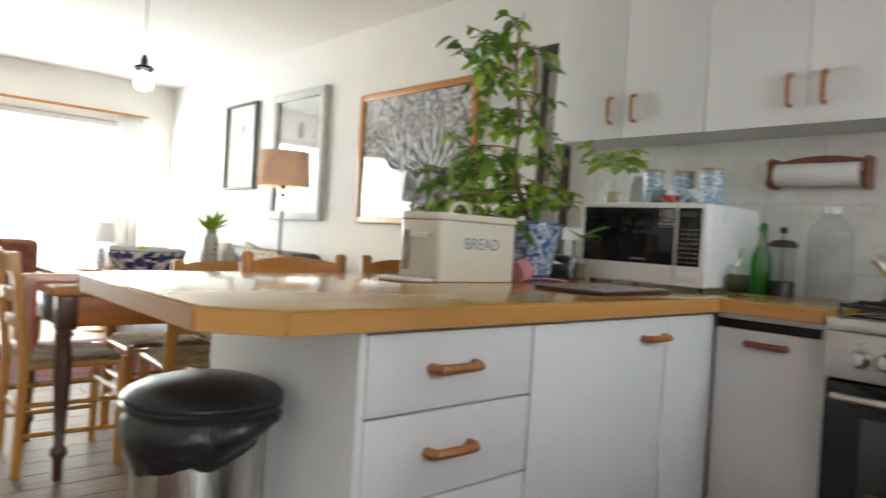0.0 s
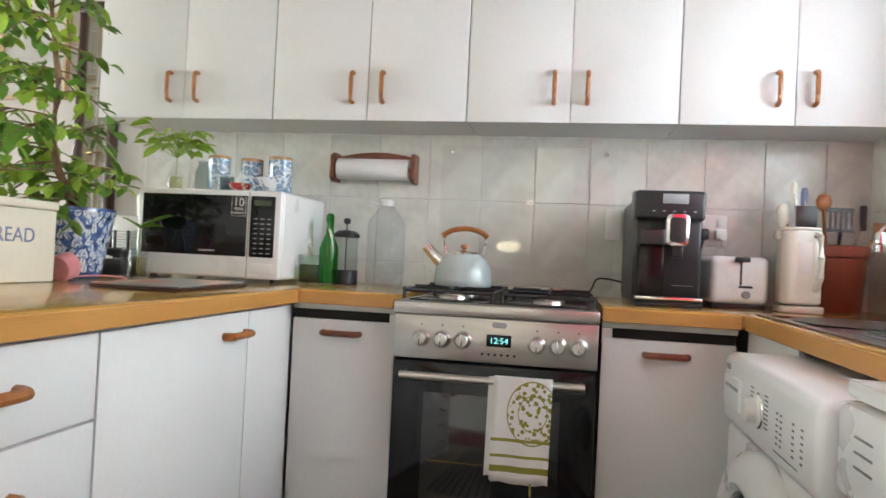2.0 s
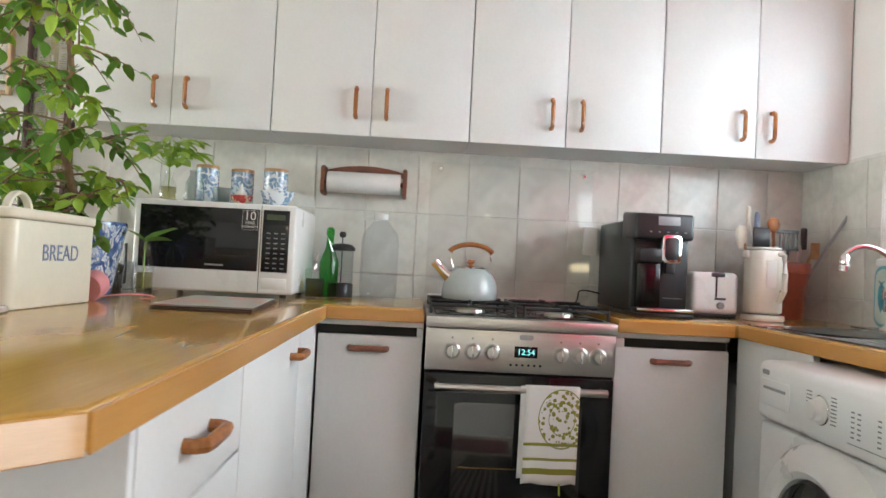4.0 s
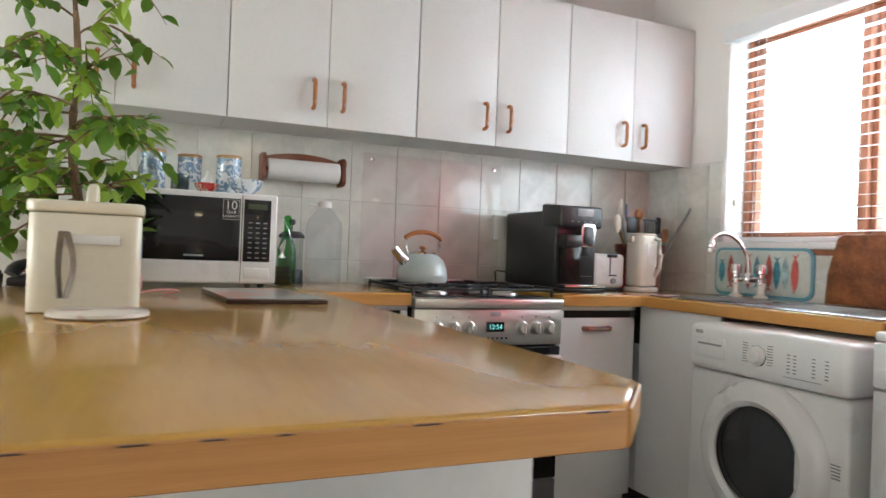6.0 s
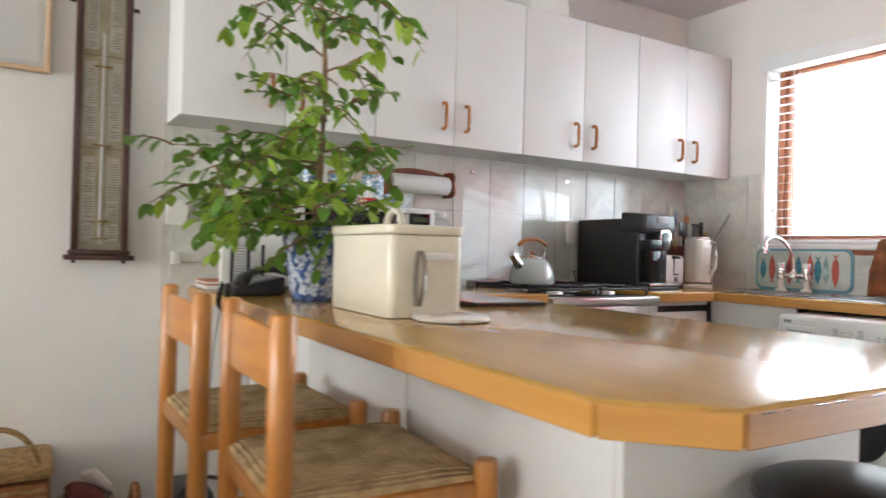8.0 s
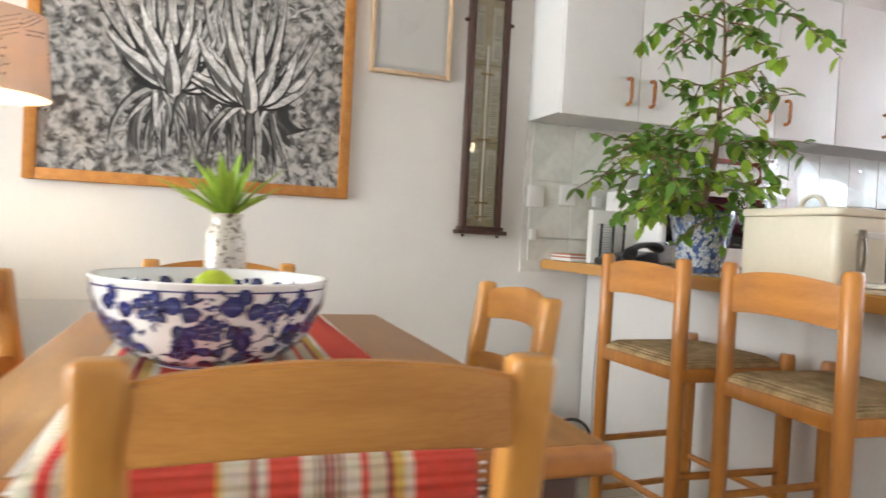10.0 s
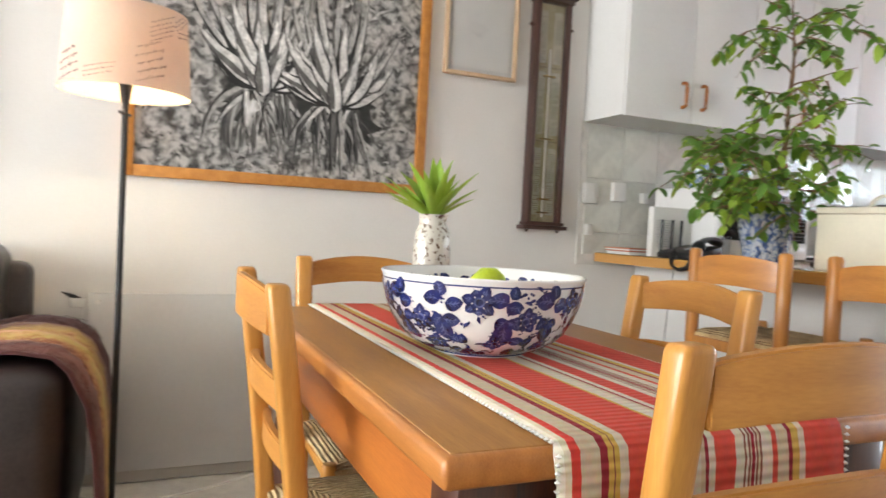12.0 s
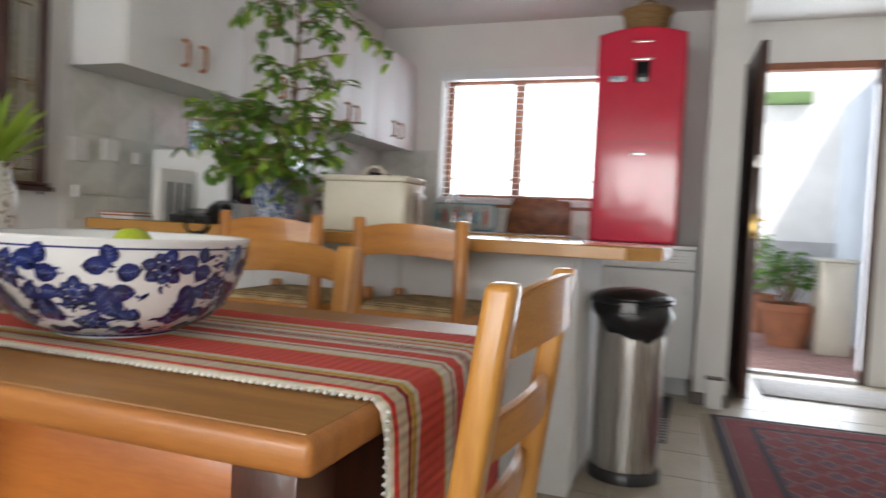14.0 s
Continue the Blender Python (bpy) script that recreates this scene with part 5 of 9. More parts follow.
# ---------------------------------------------------------------- bar stools
def bar_stool(at):
    """Faces +x; its back stands at x = 0."""
    c = thing("bar_stool", "orange-brown wooden bar stool with a woven rush seat", "bar stool", at, "bar stools at the peninsula")
    ORIG[c.name] = Vector((0, 0, 0))
    W, S, H, D = 0.178, 0.665, 0.955, 0.36
    for y in (-W, W):
        part("back_post", lathe([(0.015, 0), (0.019, 0.02), (0.021, S), (0.021, H - 0.012), (0.016, H - 0.003), (0, H)], (0, y, 0), 16), PINE_DARK, c)
        part("leg", lathe([(0.016, 0), (0.020, 0.02), (0.022, S - 0.02), (0.022, S + 0.018), (0.018, S + 0.03), (0, S + 0.032)], (D, y * 1.12, 0), 16), PINE_DARK, c, "round front leg with a knob top")
        part("seat_rail", box(0, D, y * 1.06 - 0.012, y * 1.06 + 0.012, S - 0.045, S - 0.008, 0.005), PINE_DARK, c)
        for z in (0.2, 0.36):
            part("stretcher", tube([(0, y, z), (D, y * 1.11, z)], 0.011, 8), PINE_DARK, c)
    for x in (0, D):
        part("seat_rail", box(x - 0.012, x + 0.012, -W, W, S - 0.045, S - 0.008, 0.005), PINE_DARK, c)
        part("stretcher", tube([(x, -W, 0.28), (x, W, 0.28)], 0.011, 8), PINE_DARK, c)
    b = bowed(-W + 0.015, W - 0.015, -0.006, H - 0.125, H - 0.035, 0.014, -0.025, 0.018, 14)
    part("backrest", b, STOOL_SLAT, c, "broad curved backrest with a wavy top edge")
    part("seat", rush_seat(-0.005, D + 0.005, -W - 0.01, W + 0.01, S), RUSH_STOOL, c, "twisted rush seat")
    return c


s0 = bar_stool((0, 0, 0))
s0.matrix_basis = pose(1.033, 2.198, 0, 0, 0, -92)
copy_thing(s0, pose(1.527, 2.226, 0, 0, 0, -89))

# ---------------------------------------------------------------- pedal bin
bn = thing("pedal_bin", "brushed steel pedal bin with black domed lid and bag", "bin", (0.402, 1.44, 0))
BX, BY = 0.402, 1.44
part("base_ring", lathe([(0, 0), (0.150, 0), (0.152, 0.03), (0.142, 0.045)], (BX, BY, 0), 40), BLACK, bn)
part("body", lathe([(0.139, 0.04), (0.139, 0.62)], (BX, BY, 0), 48), STEEL_BIN, bn)
b, nb_ = bmesh.new(), 96
brow = []
for q in range(9):
    t, row = q / 8, []
    for k in range(nb_):
        a = 2 * math.pi * k / nb_
        low = 0.578 + 0.040 * math.cos(a + 0.6) + 0.012 * math.sin(2 * a + 1.9) + 0.006 * math.sin(5 * a + 0.4) + 0.003 * math.sin(11 * a)
        bulge = 0.152 + 0.020 * math.sin(math.pi * min(1, t * 1.15)) - 0.010 * t
        wr = 0.0016 * math.sin(9 * a + 6 * t) + 0.0014 * math.sin(17 * a - 11 * t + 1) + 0.0010 * math.sin(31 * a + 19 * t)
        r = bulge + wr * (0.3 + t)
        row.append(b.verts.new((BX + r * math.cos(a), BY + r * math.sin(a), 0.668 + (low - 0.668) * t)))
    brow.append(row)
for r0, r1 in zip(brow, brow[1:]):
    for k in range(nb_):
        b.faces.new((r0[k], r0[(k + 1) % nb_], r1[(k + 1) % nb_], r1[k]))
part("bag", b, BAG, bn, "wrinkled black bin bag folded over the rim", smooth=80)
part("rim", lathe([(0.150, 0.664), (0.166, 0.668), (0.169, 0.676), (0.162, 0.684)], (BX, BY, 0), 64), BLACK, bn)
part("lid", lathe([(0.168, 0.685), (0.168, 0.690), (0.160, 0.698), (0.140, 0.707), (0.10, 0.718), (0.05, 0.724), (0, 0.726)], (BX, BY, 0), 64), BLACK, bn, "black domed lid")
part("hinge", box(BX - 0.03, BX + 0.03, BY + 0.165, BY + 0.180, 0.64, 0.68, 0.004), GREY, bn)
part("pedal", box(BX - 0.03, BX + 0.03, BY - 0.185, BY - 0.14, 0.012, 0.026, 0.005), BLACK, bn)

bn.scale = (0.92, 0.92, 1.012)


# ---------------------------------------------------------------- on the peninsula and counters
T0 = TOP + 0.001
bb = thing("bread_bin", "tall cream enamel bread bin with blue lettering and a wire handle", "bread bin", (1.38, 1.755, T0))
BX0, BX1, BYa, BYb, BZ = 1.205, 1.556, 1.657, 1.853, 1.112
part("body", prism(rrect(BX0, BX1, BYa, BYb, 0.022), T0, BZ - 0.022, 0.004, 2), CREAM, bb)
part("lid", prism(rrect(BX0 - 0.004, BX1 + 0.004, BYa - 0.004, BYb + 0.004, 0.024), BZ - 0.021, BZ + 0.002, 0.006, 3), CREAM, bb)
part("lid_handle", tube(arc((1.38, 1.755, BZ - 0.002), 0.045, 0, 180, 12), 0.006, 8, flat=1.8), CREAM, bb, "arched cream lid handle")
lettering("lettering", "BREAD", 0.052, at_face(FACE_S, 1.39, BYa - 0.0008, 1.02), BLUE_INK, bb, "blue painted word BREAD")
hy = 1.745
part("handle_plate", box(BX0 - 0.020, BX0 - 0.015, hy - 0.050, hy + 0.045, 1.032, 1.050, 0.002), WHITE, bb, "bright metal grip bar")
for y in (hy - 0.046, hy + 0.041):
    part("grip_post", tube([(BX0 - 0.001, y, 1.041), (BX0 - 0.018, y, 1.041)], 0.005, 8), CHROME, bb)
SPRING = mat("dull_spring_wire", (0.34, 0.30, 0.25), 0.4, 0.7, 0.1)
for cy_, wide, n_ in ((hy + 0.048, 0.006, 170), (hy + 0.040, -0.012, 170)):
    spring = [(BX0 - 0.022 + 0.006 * math.cos(k * 2.1), cy_ + wide * math.sin(k / n_ * 3.1) * 0.9 + 0.006 * math.sin(k * 2.1), 1.055 - 0.125 * k / n_) for k in range(n_)]
    part("spiral_cord", tube(spring, 0.0011, 4), SPRING, bb, "coiled metal hanging cord")

co = thing("trivet", "round white pot stand with a faded flower print", "trivet", (1.145, 1.725, T0))
part("plate", lathe([(0, 0), (0.082, 0), (0.087, 0.003), (0.087, 0.009), (0.083, 0.012), (0, 0.012)], (1.145, 1.725, T0), 40), two_tone("faded_flower_print", (0.72, 0.68, 0.62), (0.45, 0.22, 0.20), 22, 0.56, 0.7, rough=0.35), co)

pm = thing("placemat", "stack of dark-edged placemats with a red poppy print", "placemat", (1.63, 1.36, T0))
PRINT = two_tone("poppy_print", (0.26, 0.26, 0.25), (0.50, 0.13, 0.09), 9, 0.50, 0.62, rough=0.28, warp=1.2)
for k in range(3):
    part("mat", prism([(1.425 + 0.004 * k, 1.222), (1.852 - 0.003 * k, 1.250 + 0.003 * k), (1.845, 1.492), (1.437, 1.468 - 0.002 * k)], T0 + 0.0045 * k, T0 + 0.004 + 0.0045 * k, 0.001, 1), PRINT if k == 2 else DARK_WOOD, pm)

# ficus in its pot
PT = (1.80, 1.80, T0)
fp = thing("plant_pot", "large tapered ceramic pot painted with blue leaves under the ficus", "plant pot", PT)
part("pot", lathe([(0, 0), (0.070, 0), (0.074, 0.006), (0.110, 0.205), (0.108, 0.214), (0.100, 0.212), (0.088, 0.18), (0.0, 0.17)], PT, 40), POT_BLUE, fp)
skin = Skin([(0.074, 0.006), (0.110, 0.205)], PT, 0.0007)
rp = random.Random(12)
for row in range(8):
    for k in range(21):
        th = 6.2832 * (k + 0.5 * (row % 2)) / 21 + rp.uniform(-0.06, 0.06)
        v, dirn = 0.010 + 0.0245 * row + rp.uniform(-0.006, 0.006), 1.57 + rp.uniform(-0.7, 0.7)
        for q in range(5):
            sx_ = 0.0062 * q
            for side in (-1, 1):
                skin.petal(th + sx_ * math.cos(dirn) / 0.095, v + sx_ * math.sin(dirn), dirn + side * 0.85, 0.001, 0.0145 - 0.0014 * q, 0.0026, rp.choice((0, 0, 0, 1)), 0.7, side * -0.3)
        if (k + row) % 4 == 0:
            skin.blossom(th + 0.2, v + 0.016, 0.012, rp.uniform(0, 1), 6)
for k in range(60):
    skin.disc(6.2832 * k / 60, 0.1985, 0.0022, 0)
skin.finish(fp, (POT_WHITE, POT_MID, POT_BLUE, POT_WHITE), ("white fern leaves", "light blue leaves", "cobalt flower hearts", "white specks"))
part("soil", lathe([(0.088, 0.186), (0.05, 0.192), (0, 0.194)], PT, 24), SOIL, fp)
fc = thing("ficus", "leafy green weeping fig with a pale trunk in the blue pot", "plant", (PT[0], PT[1], T0 + 0.19))
rng = random.Random(11)
def lean(z):
    """How far the trunk has leant away from the pot's middle at a height."""
    f = min(max((z - 1.05) / 0.35, 0), 1)
    f = f * f * (3 - 2 * f)
    return Vector((-0.095 * f + 0.012 * math.sin(z * 14), 0.032 * f + 0.010 * math.sin(z * 11 + 1), 0))


trunk = [Vector((PT[0], PT[1], z)) + lean(z) for z in (T0 + 0.19, 1.15, 1.22, 1.29, 1.36, 1.43, 1.50, 1.60, 1.70, 1.80, 1.885)]
part("trunk", tube(trunk, 0.01, 10, taper=[0.0135, 0.0125, 0.012, 0.0115, 0.011, 0.010, 0.009, 0.0075, 0.006, 0.004, 0.002]), BARK, fc)


def leaf_at(bm, p, d, ln, w, droop=0.2):
    p, d = Vector(p), Vector(d).normalized()
    side = d.cross(Vector((0, 0, 1)))
    side = side.normalized() if side.length > 0.05 else Vector((1, 0, 0))
    side = (Matrix.Rotation(rng.uniform(-0.6, 0.6), 3, d) @ side).normalized()
    up = side.cross(d).normalized()
    prev = None
    for t, ww in ((0.0, 0.08), (0.2, 0.8), (0.48, 1.0), (0.78, 0.72), (1.0, 0.04)):
        c = p + d * ln * t - Vector((0, 0, 1)) * droop * ln * t * t
        row = (bm.verts.new(c - side * w * ww + up * w * ww * 0.35), bm.verts.new(c), bm.verts.new(c + side * w * ww + up * w * ww * 0.35))
        if prev:
            for a in (0, 1):
                bm.faces.new((prev[a], prev[a + 1], row[a + 1], row[a]))
        prev = row


def foliage(parent, ends, per, ln, material, name="leaves"):
    """Leaves along twigs: (start, end, sag)."""
    lb, tw = bmesh.new(), bmesh.new()
    for p, q, sag in ends:
        p, q = Vector(p), Vector(q)
        L = (q - p).length
        pts = [p + (q - p) * t - Vector((0, 0, 1)) * sag * t * t for t in (k / 6 for k in range(7))]
        tube(pts, 0.002, 5, bm=tw, taper=[0.0035 * (1 - 0.8 * k / 6) for k in range(7)])
        n = max(3, int(L * per))
        for k in range(n):
            t = (k + rng.random()) / n
            t = 0.15 + 0.85 * t
            i = min(int(t * 6), 5)
            c = pts[i].lerp(pts[i + 1], t * 6 - i)
            d = (pts[i + 1] - pts[i]).normalized()
            a = rng.uniform(0, 6.283)
            o = Vector((math.cos(a), math.sin(a), rng.uniform(-1.15, 0.25)))
            leaf_at(lb, c, d * 0.35 + o * 0.95, ln * rng.uniform(0.65, 1.15), ln * rng.uniform(0.27, 0.35), rng.uniform(0.0, 0.4))
    return lb, tw


def crown_twigs():
    """Main limbs first, then side twigs off them, so that the crown has lobes with gaps between."""
    out, young = [], []
    limbs = [(1.16, 0.34, 1.75, 1.13), (1.20, 0.42, 1.45, 1.27), (1.25, 0.36, 2.2, 1.20), (1.22, 0.32, 2.9, 1.22), (1.30, 0.32, 0.9, 1.34), (1.18, 0.16, -2.6, 1.22),
             (1.33, 0.24, 3.5, 1.38), (1.36, 0.30, 1.6, 1.38), (1.24, 0.13, -1.0, 1.28), (1.33, 0.12, -1.9, 1.38), (1.18, 0.25, 1.1, 1.17), (1.28, 0.44, 1.75, 1.36),
             (1.15, 0.22, 2.6, 1.10), (1.22, 0.26, 0.3, 1.24), (1.30, 0.40, 2.1, 1.30), (1.14, 0.20, 3.4, 1.14), (1.38, 0.26, 2.5, 1.42), (1.30, 0.22, 1.3, 1.24),
             (1.44, 0.13, -2.9, 1.50), (1.50, 0.12, 1.5, 1.52), (1.45, 0.12, -0.2, 1.52), (1.48, 0.15, 2.5, 1.58), (1.52, 0.12, 0.9, 1.58), (1.56, 0.12, -2.4, 1.62), (1.60, 0.24, 1.5, 1.76), (1.62, 0.13, 3.3, 1.70),
             (1.66, 0.22, 2.5, 1.76), (1.70, 0.14, -1.6, 1.78), (1.74, 0.12, 0.3, 1.84), (1.76, 0.18, 1.9, 1.86), (1.77, 0.14, -2.4, 1.86)]
    for z0, r, a, z1 in limbs:
        p = Vector((PT[0], PT[1], z0)) + lean(z0)
        ln_ = lean(z0) * (0.4 if z0 < 1.4 else 1.0)
        q = Vector((min(PT[0] + r * math.cos(a) + ln_.x, 2.2), PT[1] + r * math.sin(a) + ln_.y, z1))
        (young if rng.random() < 0.35 else out).append((p, q, 0.05))
        for k in range(5 if z0 < 1.45 else 3):
            t = rng.uniform(0.3, 1.0)
            s0_ = p.lerp(q, t) - Vector((0, 0, 0.05 * t * t))
            aa, ln = a + rng.uniform(-1.5, 1.5), rng.uniform(0.07, 0.15)
            e_ = s0_ + Vector((ln * math.cos(aa), ln * math.sin(aa), rng.uniform(-0.10, 0.07)))
            (young if rng.random() < 0.36 else out).append((s0_, e_, rng.uniform(0.01, 0.05)))
    for z0, r, a, z1, sag in ((1.70, 0.36, -2.72, 1.93, 0.34), (1.72, 0.28, 1.15, 1.92, 0.26), (1.20, 0.42, 2.0, 1.28, 0.14)):
        p = Vector((PT[0], PT[1], z0)) + lean(z0)
        q = Vector((p.x + r * math.cos(a), p.y + r * math.sin(a), z1))
        young.append((p.lerp(q, 0.6) - Vector((0, 0, sag * 0.36)), q - Vector((0, 0, sag)), 0.03))
        out.append((p, q, sag))
    return out, young


old_t, young_t = crown_twigs()
for tws, mt, nm in ((old_t, LEAF_DARK, "deep green drooping leaves"), (young_t, LEAF_LIGHT, "fresh yellow-green leaves")):
    lb, tw = foliage(fc, tws, 37, 0.051, mt)
    part("leaves", lb, mt, fc, nm, 60, "stuff")
    part("twig_mass", tw, BARK, fc, kind="stuff")

# speaker, cable and cutting jar by the pot
sp = thing("speaker", "small round pink speaker with a cable beside the bread bin", "speaker", (1.60, 1.645, T0))
part("body", lathe([(0, -0.025), (0.034, -0.025), (0.038, -0.02), (0.038, 0.02), (0.034, 0.025), (0.028, 0.022), (0, 0.02)], (1.622, 1.69, T0 + 0.038), 28, m=Matrix.Rotation(radians(75), 4, "Y")), PINK, sp)
part("cable", tube(bezier((1.61, 1.66, T0 + 0.01), (1.66, 1.58, T0 + 0.03), (1.75, 1.52, T0 + 0.004), (1.72, 1.60, T0 + 0.003), 16), 0.0022, 6), PINK, sp)


def glass_jar(name, label, c, prof, seg=24, mt=None, group=""):
    g = thing(name, label, "glass jar", c, group)
    part("glass", lathe(prof, c, seg), mt or GLASS, g)
    return g


WATER = glass("water", (0.80, 0.76, 0.55), 0, 0.9)
jc = (1.955, 1.69, T0)
gj = glass_jar("glass_bottle", "small clear bottle of water rooting a green cutting", jc, [(0, 0.003), (0.028, 0.003), (0.030, 0.01), (0.030, 0.10), (0.018, 0.125), (0.014, 0.135), (0.015, 0.155), (0.017, 0.158)])
part("water", lathe([(0, 0.006), (0.027, 0.006), (0.027, 0.07), (0, 0.07)], jc, 20), WATER, gj)
ct = thing("cutting", "green leafy cutting rooting in a bottle of water", "plant", (jc[0], jc[1], T0 + 0.02))
b = bmesh.new()
for a, e, ln in ((-0.6, 0.5, 0.13), (-1.3, 0.2, 0.08), (0.6, 0.3, 0.07), (2.4, 0.6, 0.07)):
    d = Vector((math.cos(a) * math.cos(e), math.sin(a) * math.cos(e), math.sin(e)))
    leaf_at(b, Vector((jc[0], jc[1], T0 + 0.165)), d, ln, ln * 0.26, 0.1)
part("leaves", b, LEAF_DARK, ct, smooth=60)
part("stem", tube([(jc[0], jc[1], T0 + 0.02), (jc[0] + 0.004, jc[1], T0 + 0.17)], 0.0025, 6), LEAF_LIGHT, ct)

# phone, router, papers
ph = thing("telephone", "black corded desk telephone with its handset lying across", "telephone", (2.07, 1.93, T0))
b = box(1.97, 2.17, 1.84, 2.00, T0, T0 + 0.025, 0.008)
for v in b.verts:
    if v.co.z > T0 + 0.012:
        v.co.z += 0.035 * (2.0 - v.co.y) / 0.16
part("base", b, BLACK, ph)
for i in range(4):
    for j in range(3):
        x, y = 2.02 + j * 0.022, 1.87 + i * 0.022
        zz = T0 + 0.026 + 0.035 * (2.0 - y) / 0.16
        part("key", box(x - 0.007, x + 0.007, y - 0.006, y + 0.006, zz - 0.003, zz + 0.004, 0.001), GREY, ph)
hs = bezier((1.955, 1.985, T0 + 0.035), (1.97, 1.97, T0 + 0.085), (2.02, 1.86, T0 + 0.095), (2.045, 1.79, T0 + 0.070), 12)
part("handset", tube(hs, 0.016, 10, flat=1.5, taper=[0.017, 0.019, 0.018, 0.014, 0.012, 0.011, 0.011, 0.011, 0.012, 0.014, 0.018, 0.019, 0.017]), BLACK, ph, "curved black handset")
cord = []
for k in range(220):
    t = k / 219
    a = 2 * math.pi * t
    cord.append((2.035 - 0.075 * t + 0.030 * math.sin(a) + 0.0055 * math.cos(k * 1.3), 2.022 + 0.012 * math.sin(a * 0.5) + 0.0055 * math.sin(k * 1.3), T0 + 0.035 - 0.075 * math.sin(math.pi * t) + 0.0055 * math.sin(k * 1.3 + 1)))
part("coiled_cord", tube(cord, 0.0034, 4), BLACK, ph)
part("wall_cable", tube(bezier((2.05, 2.00, T0 + 0.01), (2.0, 2.06, 0.86), (2.06, 2.06, 0.5), (2.02, 2.05, 0.15), 20), 0.0022, 6), GREY, ph)
rt = thing("router", "white upright internet router with black antennas beside the telephone", "router", (2.33, 1.92, T0))
part("body", box(2.22, 2.255, 1.75, 1.985, T0, T0 + 0.215, 0.006), WHITE_PLASTIC, rt)
for k in range(12):
    part("vent", box(2.2188, 2.2215, 1.88 + 0.006 * (k % 3), 1.965, T0 + 0.045 + k * 0.010, T0 + 0.0472 + k * 0.010), GREY, rt)
for y in (1.85, 1.90, 1.955):
    part("antenna", tube([(2.20, y, T0 + 0.02), (2.195, y, T0 + 0.16)], 0.006, 8), BLACK, rt)
nb = thing("notebook", "small stack of red notebooks and paper by the wall", "notebook", (2.42, 1.96, T0))
for k, (mt, dx) in enumerate(((PAPER, 0), (PAPER, 0.006), (mat("red_cover", (0.50, 0.13, 0.07), 0.5), 0.01), (PAPER, 0.004), (mat("orange_cover", (0.55, 0.20, 0.10), 0.5), 0.012))):
    part("book", box(2.33 + dx, 2.50 + dx, 1.90, 2.01, T0 + 0.006 * k, T0 + 0.0055 + 0.006 * k, 0.001), mt, nb)
pn = thing("pen_pot", "clear tumbler on the worktop behind the ficus pot", "tumbler", (1.99, 1.80, T0))
part("glass", lathe([(0, 0.003), (0.026, 0.003), (0.030, 0.10), (0.0285, 0.10), (0.025, 0.006), (0, 0.006)], (2.03, 1.775, T0), 20), PLASTIC_CLEAR, pn)

# microwave
mw = thing("microwave", "white microwave oven with a black glass door and keypad", "microwave", (2.26, 1.5, T0))
AX, AY0, AY1, AZ0, AZ1 = 2.06, 1.243, 1.772, T0 + 0.014, 1.213
part("body", box(AX + 0.022, 2.47, AY0, AY1, AZ0, AZ1, 0.012, 3), WHITE, mw)
part("front_panel", box(AX, AX + 0.022, AY0, AY1, AZ0, AZ1 - 0.001, 0.008, 3), WHITE, mw)
yk = AY0 + 0.115
part("door_glass", box(AX - 0.003, AX + 0.002, yk + 0.006, AY1 - 0.020, AZ0 + 0.073, AZ1 - 0.020, 0.002), BLACK_GLOSS, mw, "black glass door window")
part("door_gap", box(AX - 0.0012, AX + 0.001, yk - 0.0012, yk + 0.0012, AZ0 + 0.006, AZ1 - 0.006), INK, mw)
kp = part("keypad", box(AX - 0.003, AX + 0.002, AY0 + 0.022, yk - 0.006, AZ0 + 0.073, AZ1 - 0.020, 0.002), BLACK_GLOSS, mw, "black keypad")
for i in range(8):
    for j in range(3):
        y, z = AY0 + 0.040 + j * 0.024, AZ0 + 0.086 + i * 0.0165
        part("key", box(AX - 0.0042, AX - 0.0032, y - 0.0065, y + 0.0065, z - 0.0018, z + 0.0018), GREY, kp)
part("clock", box(AX - 0.0042, AX - 0.003, AY0 + 0.035, yk - 0.018, AZ1 - 0.052, AZ1 - 0.034), mat("lcd_green_black", (0.05, 0.07, 0.03), 0.2), kp)
for (s, z, sz) in (("10", AZ1 - 0.044, 0.040), ("YEAR", AZ1 - 0.066, 0.014), ("WARRANTY", AZ1 - 0.079, 0.010)):
    lettering("sticker_text", s, sz, at_face(FACE_W, AX - 0.0052, yk + 0.036, z), PAPER, mw)
stk = part("sticker", box(AX - 0.0042, AX - 0.0032, yk + 0.010, yk + 0.062, AZ1 - 0.090, AZ1 - 0.024), BLACK, mw, "black warranty sticker")
for a in ((yk + 0.011, yk + 0.061, AZ1 - 0.0255, AZ1 - 0.0245), (yk + 0.011, yk + 0.061, AZ1 - 0.0895, AZ1 - 0.0885), (yk + 0.0105, yk + 0.0115, AZ1 - 0.089, AZ1 - 0.025), (yk + 0.0605, yk + 0.0615, AZ1 - 0.089, AZ1 - 0.025)):
    part("sticker_line", box(AX - 0.0050, AX - 0.0044, *a), PAPER, stk)
part("nameplate", box(AX - 0.0042, AX - 0.0032, 1.475, 1.535, AZ0 + 0.086, AZ0 + 0.092), GREY, mw)
part("release_button", box(AX - 0.002, AX + 0.002, AY0 + 0.022, yk - 0.010, AZ0 + 0.018, AZ0 + 0.052, 0.002), WHITE, mw)
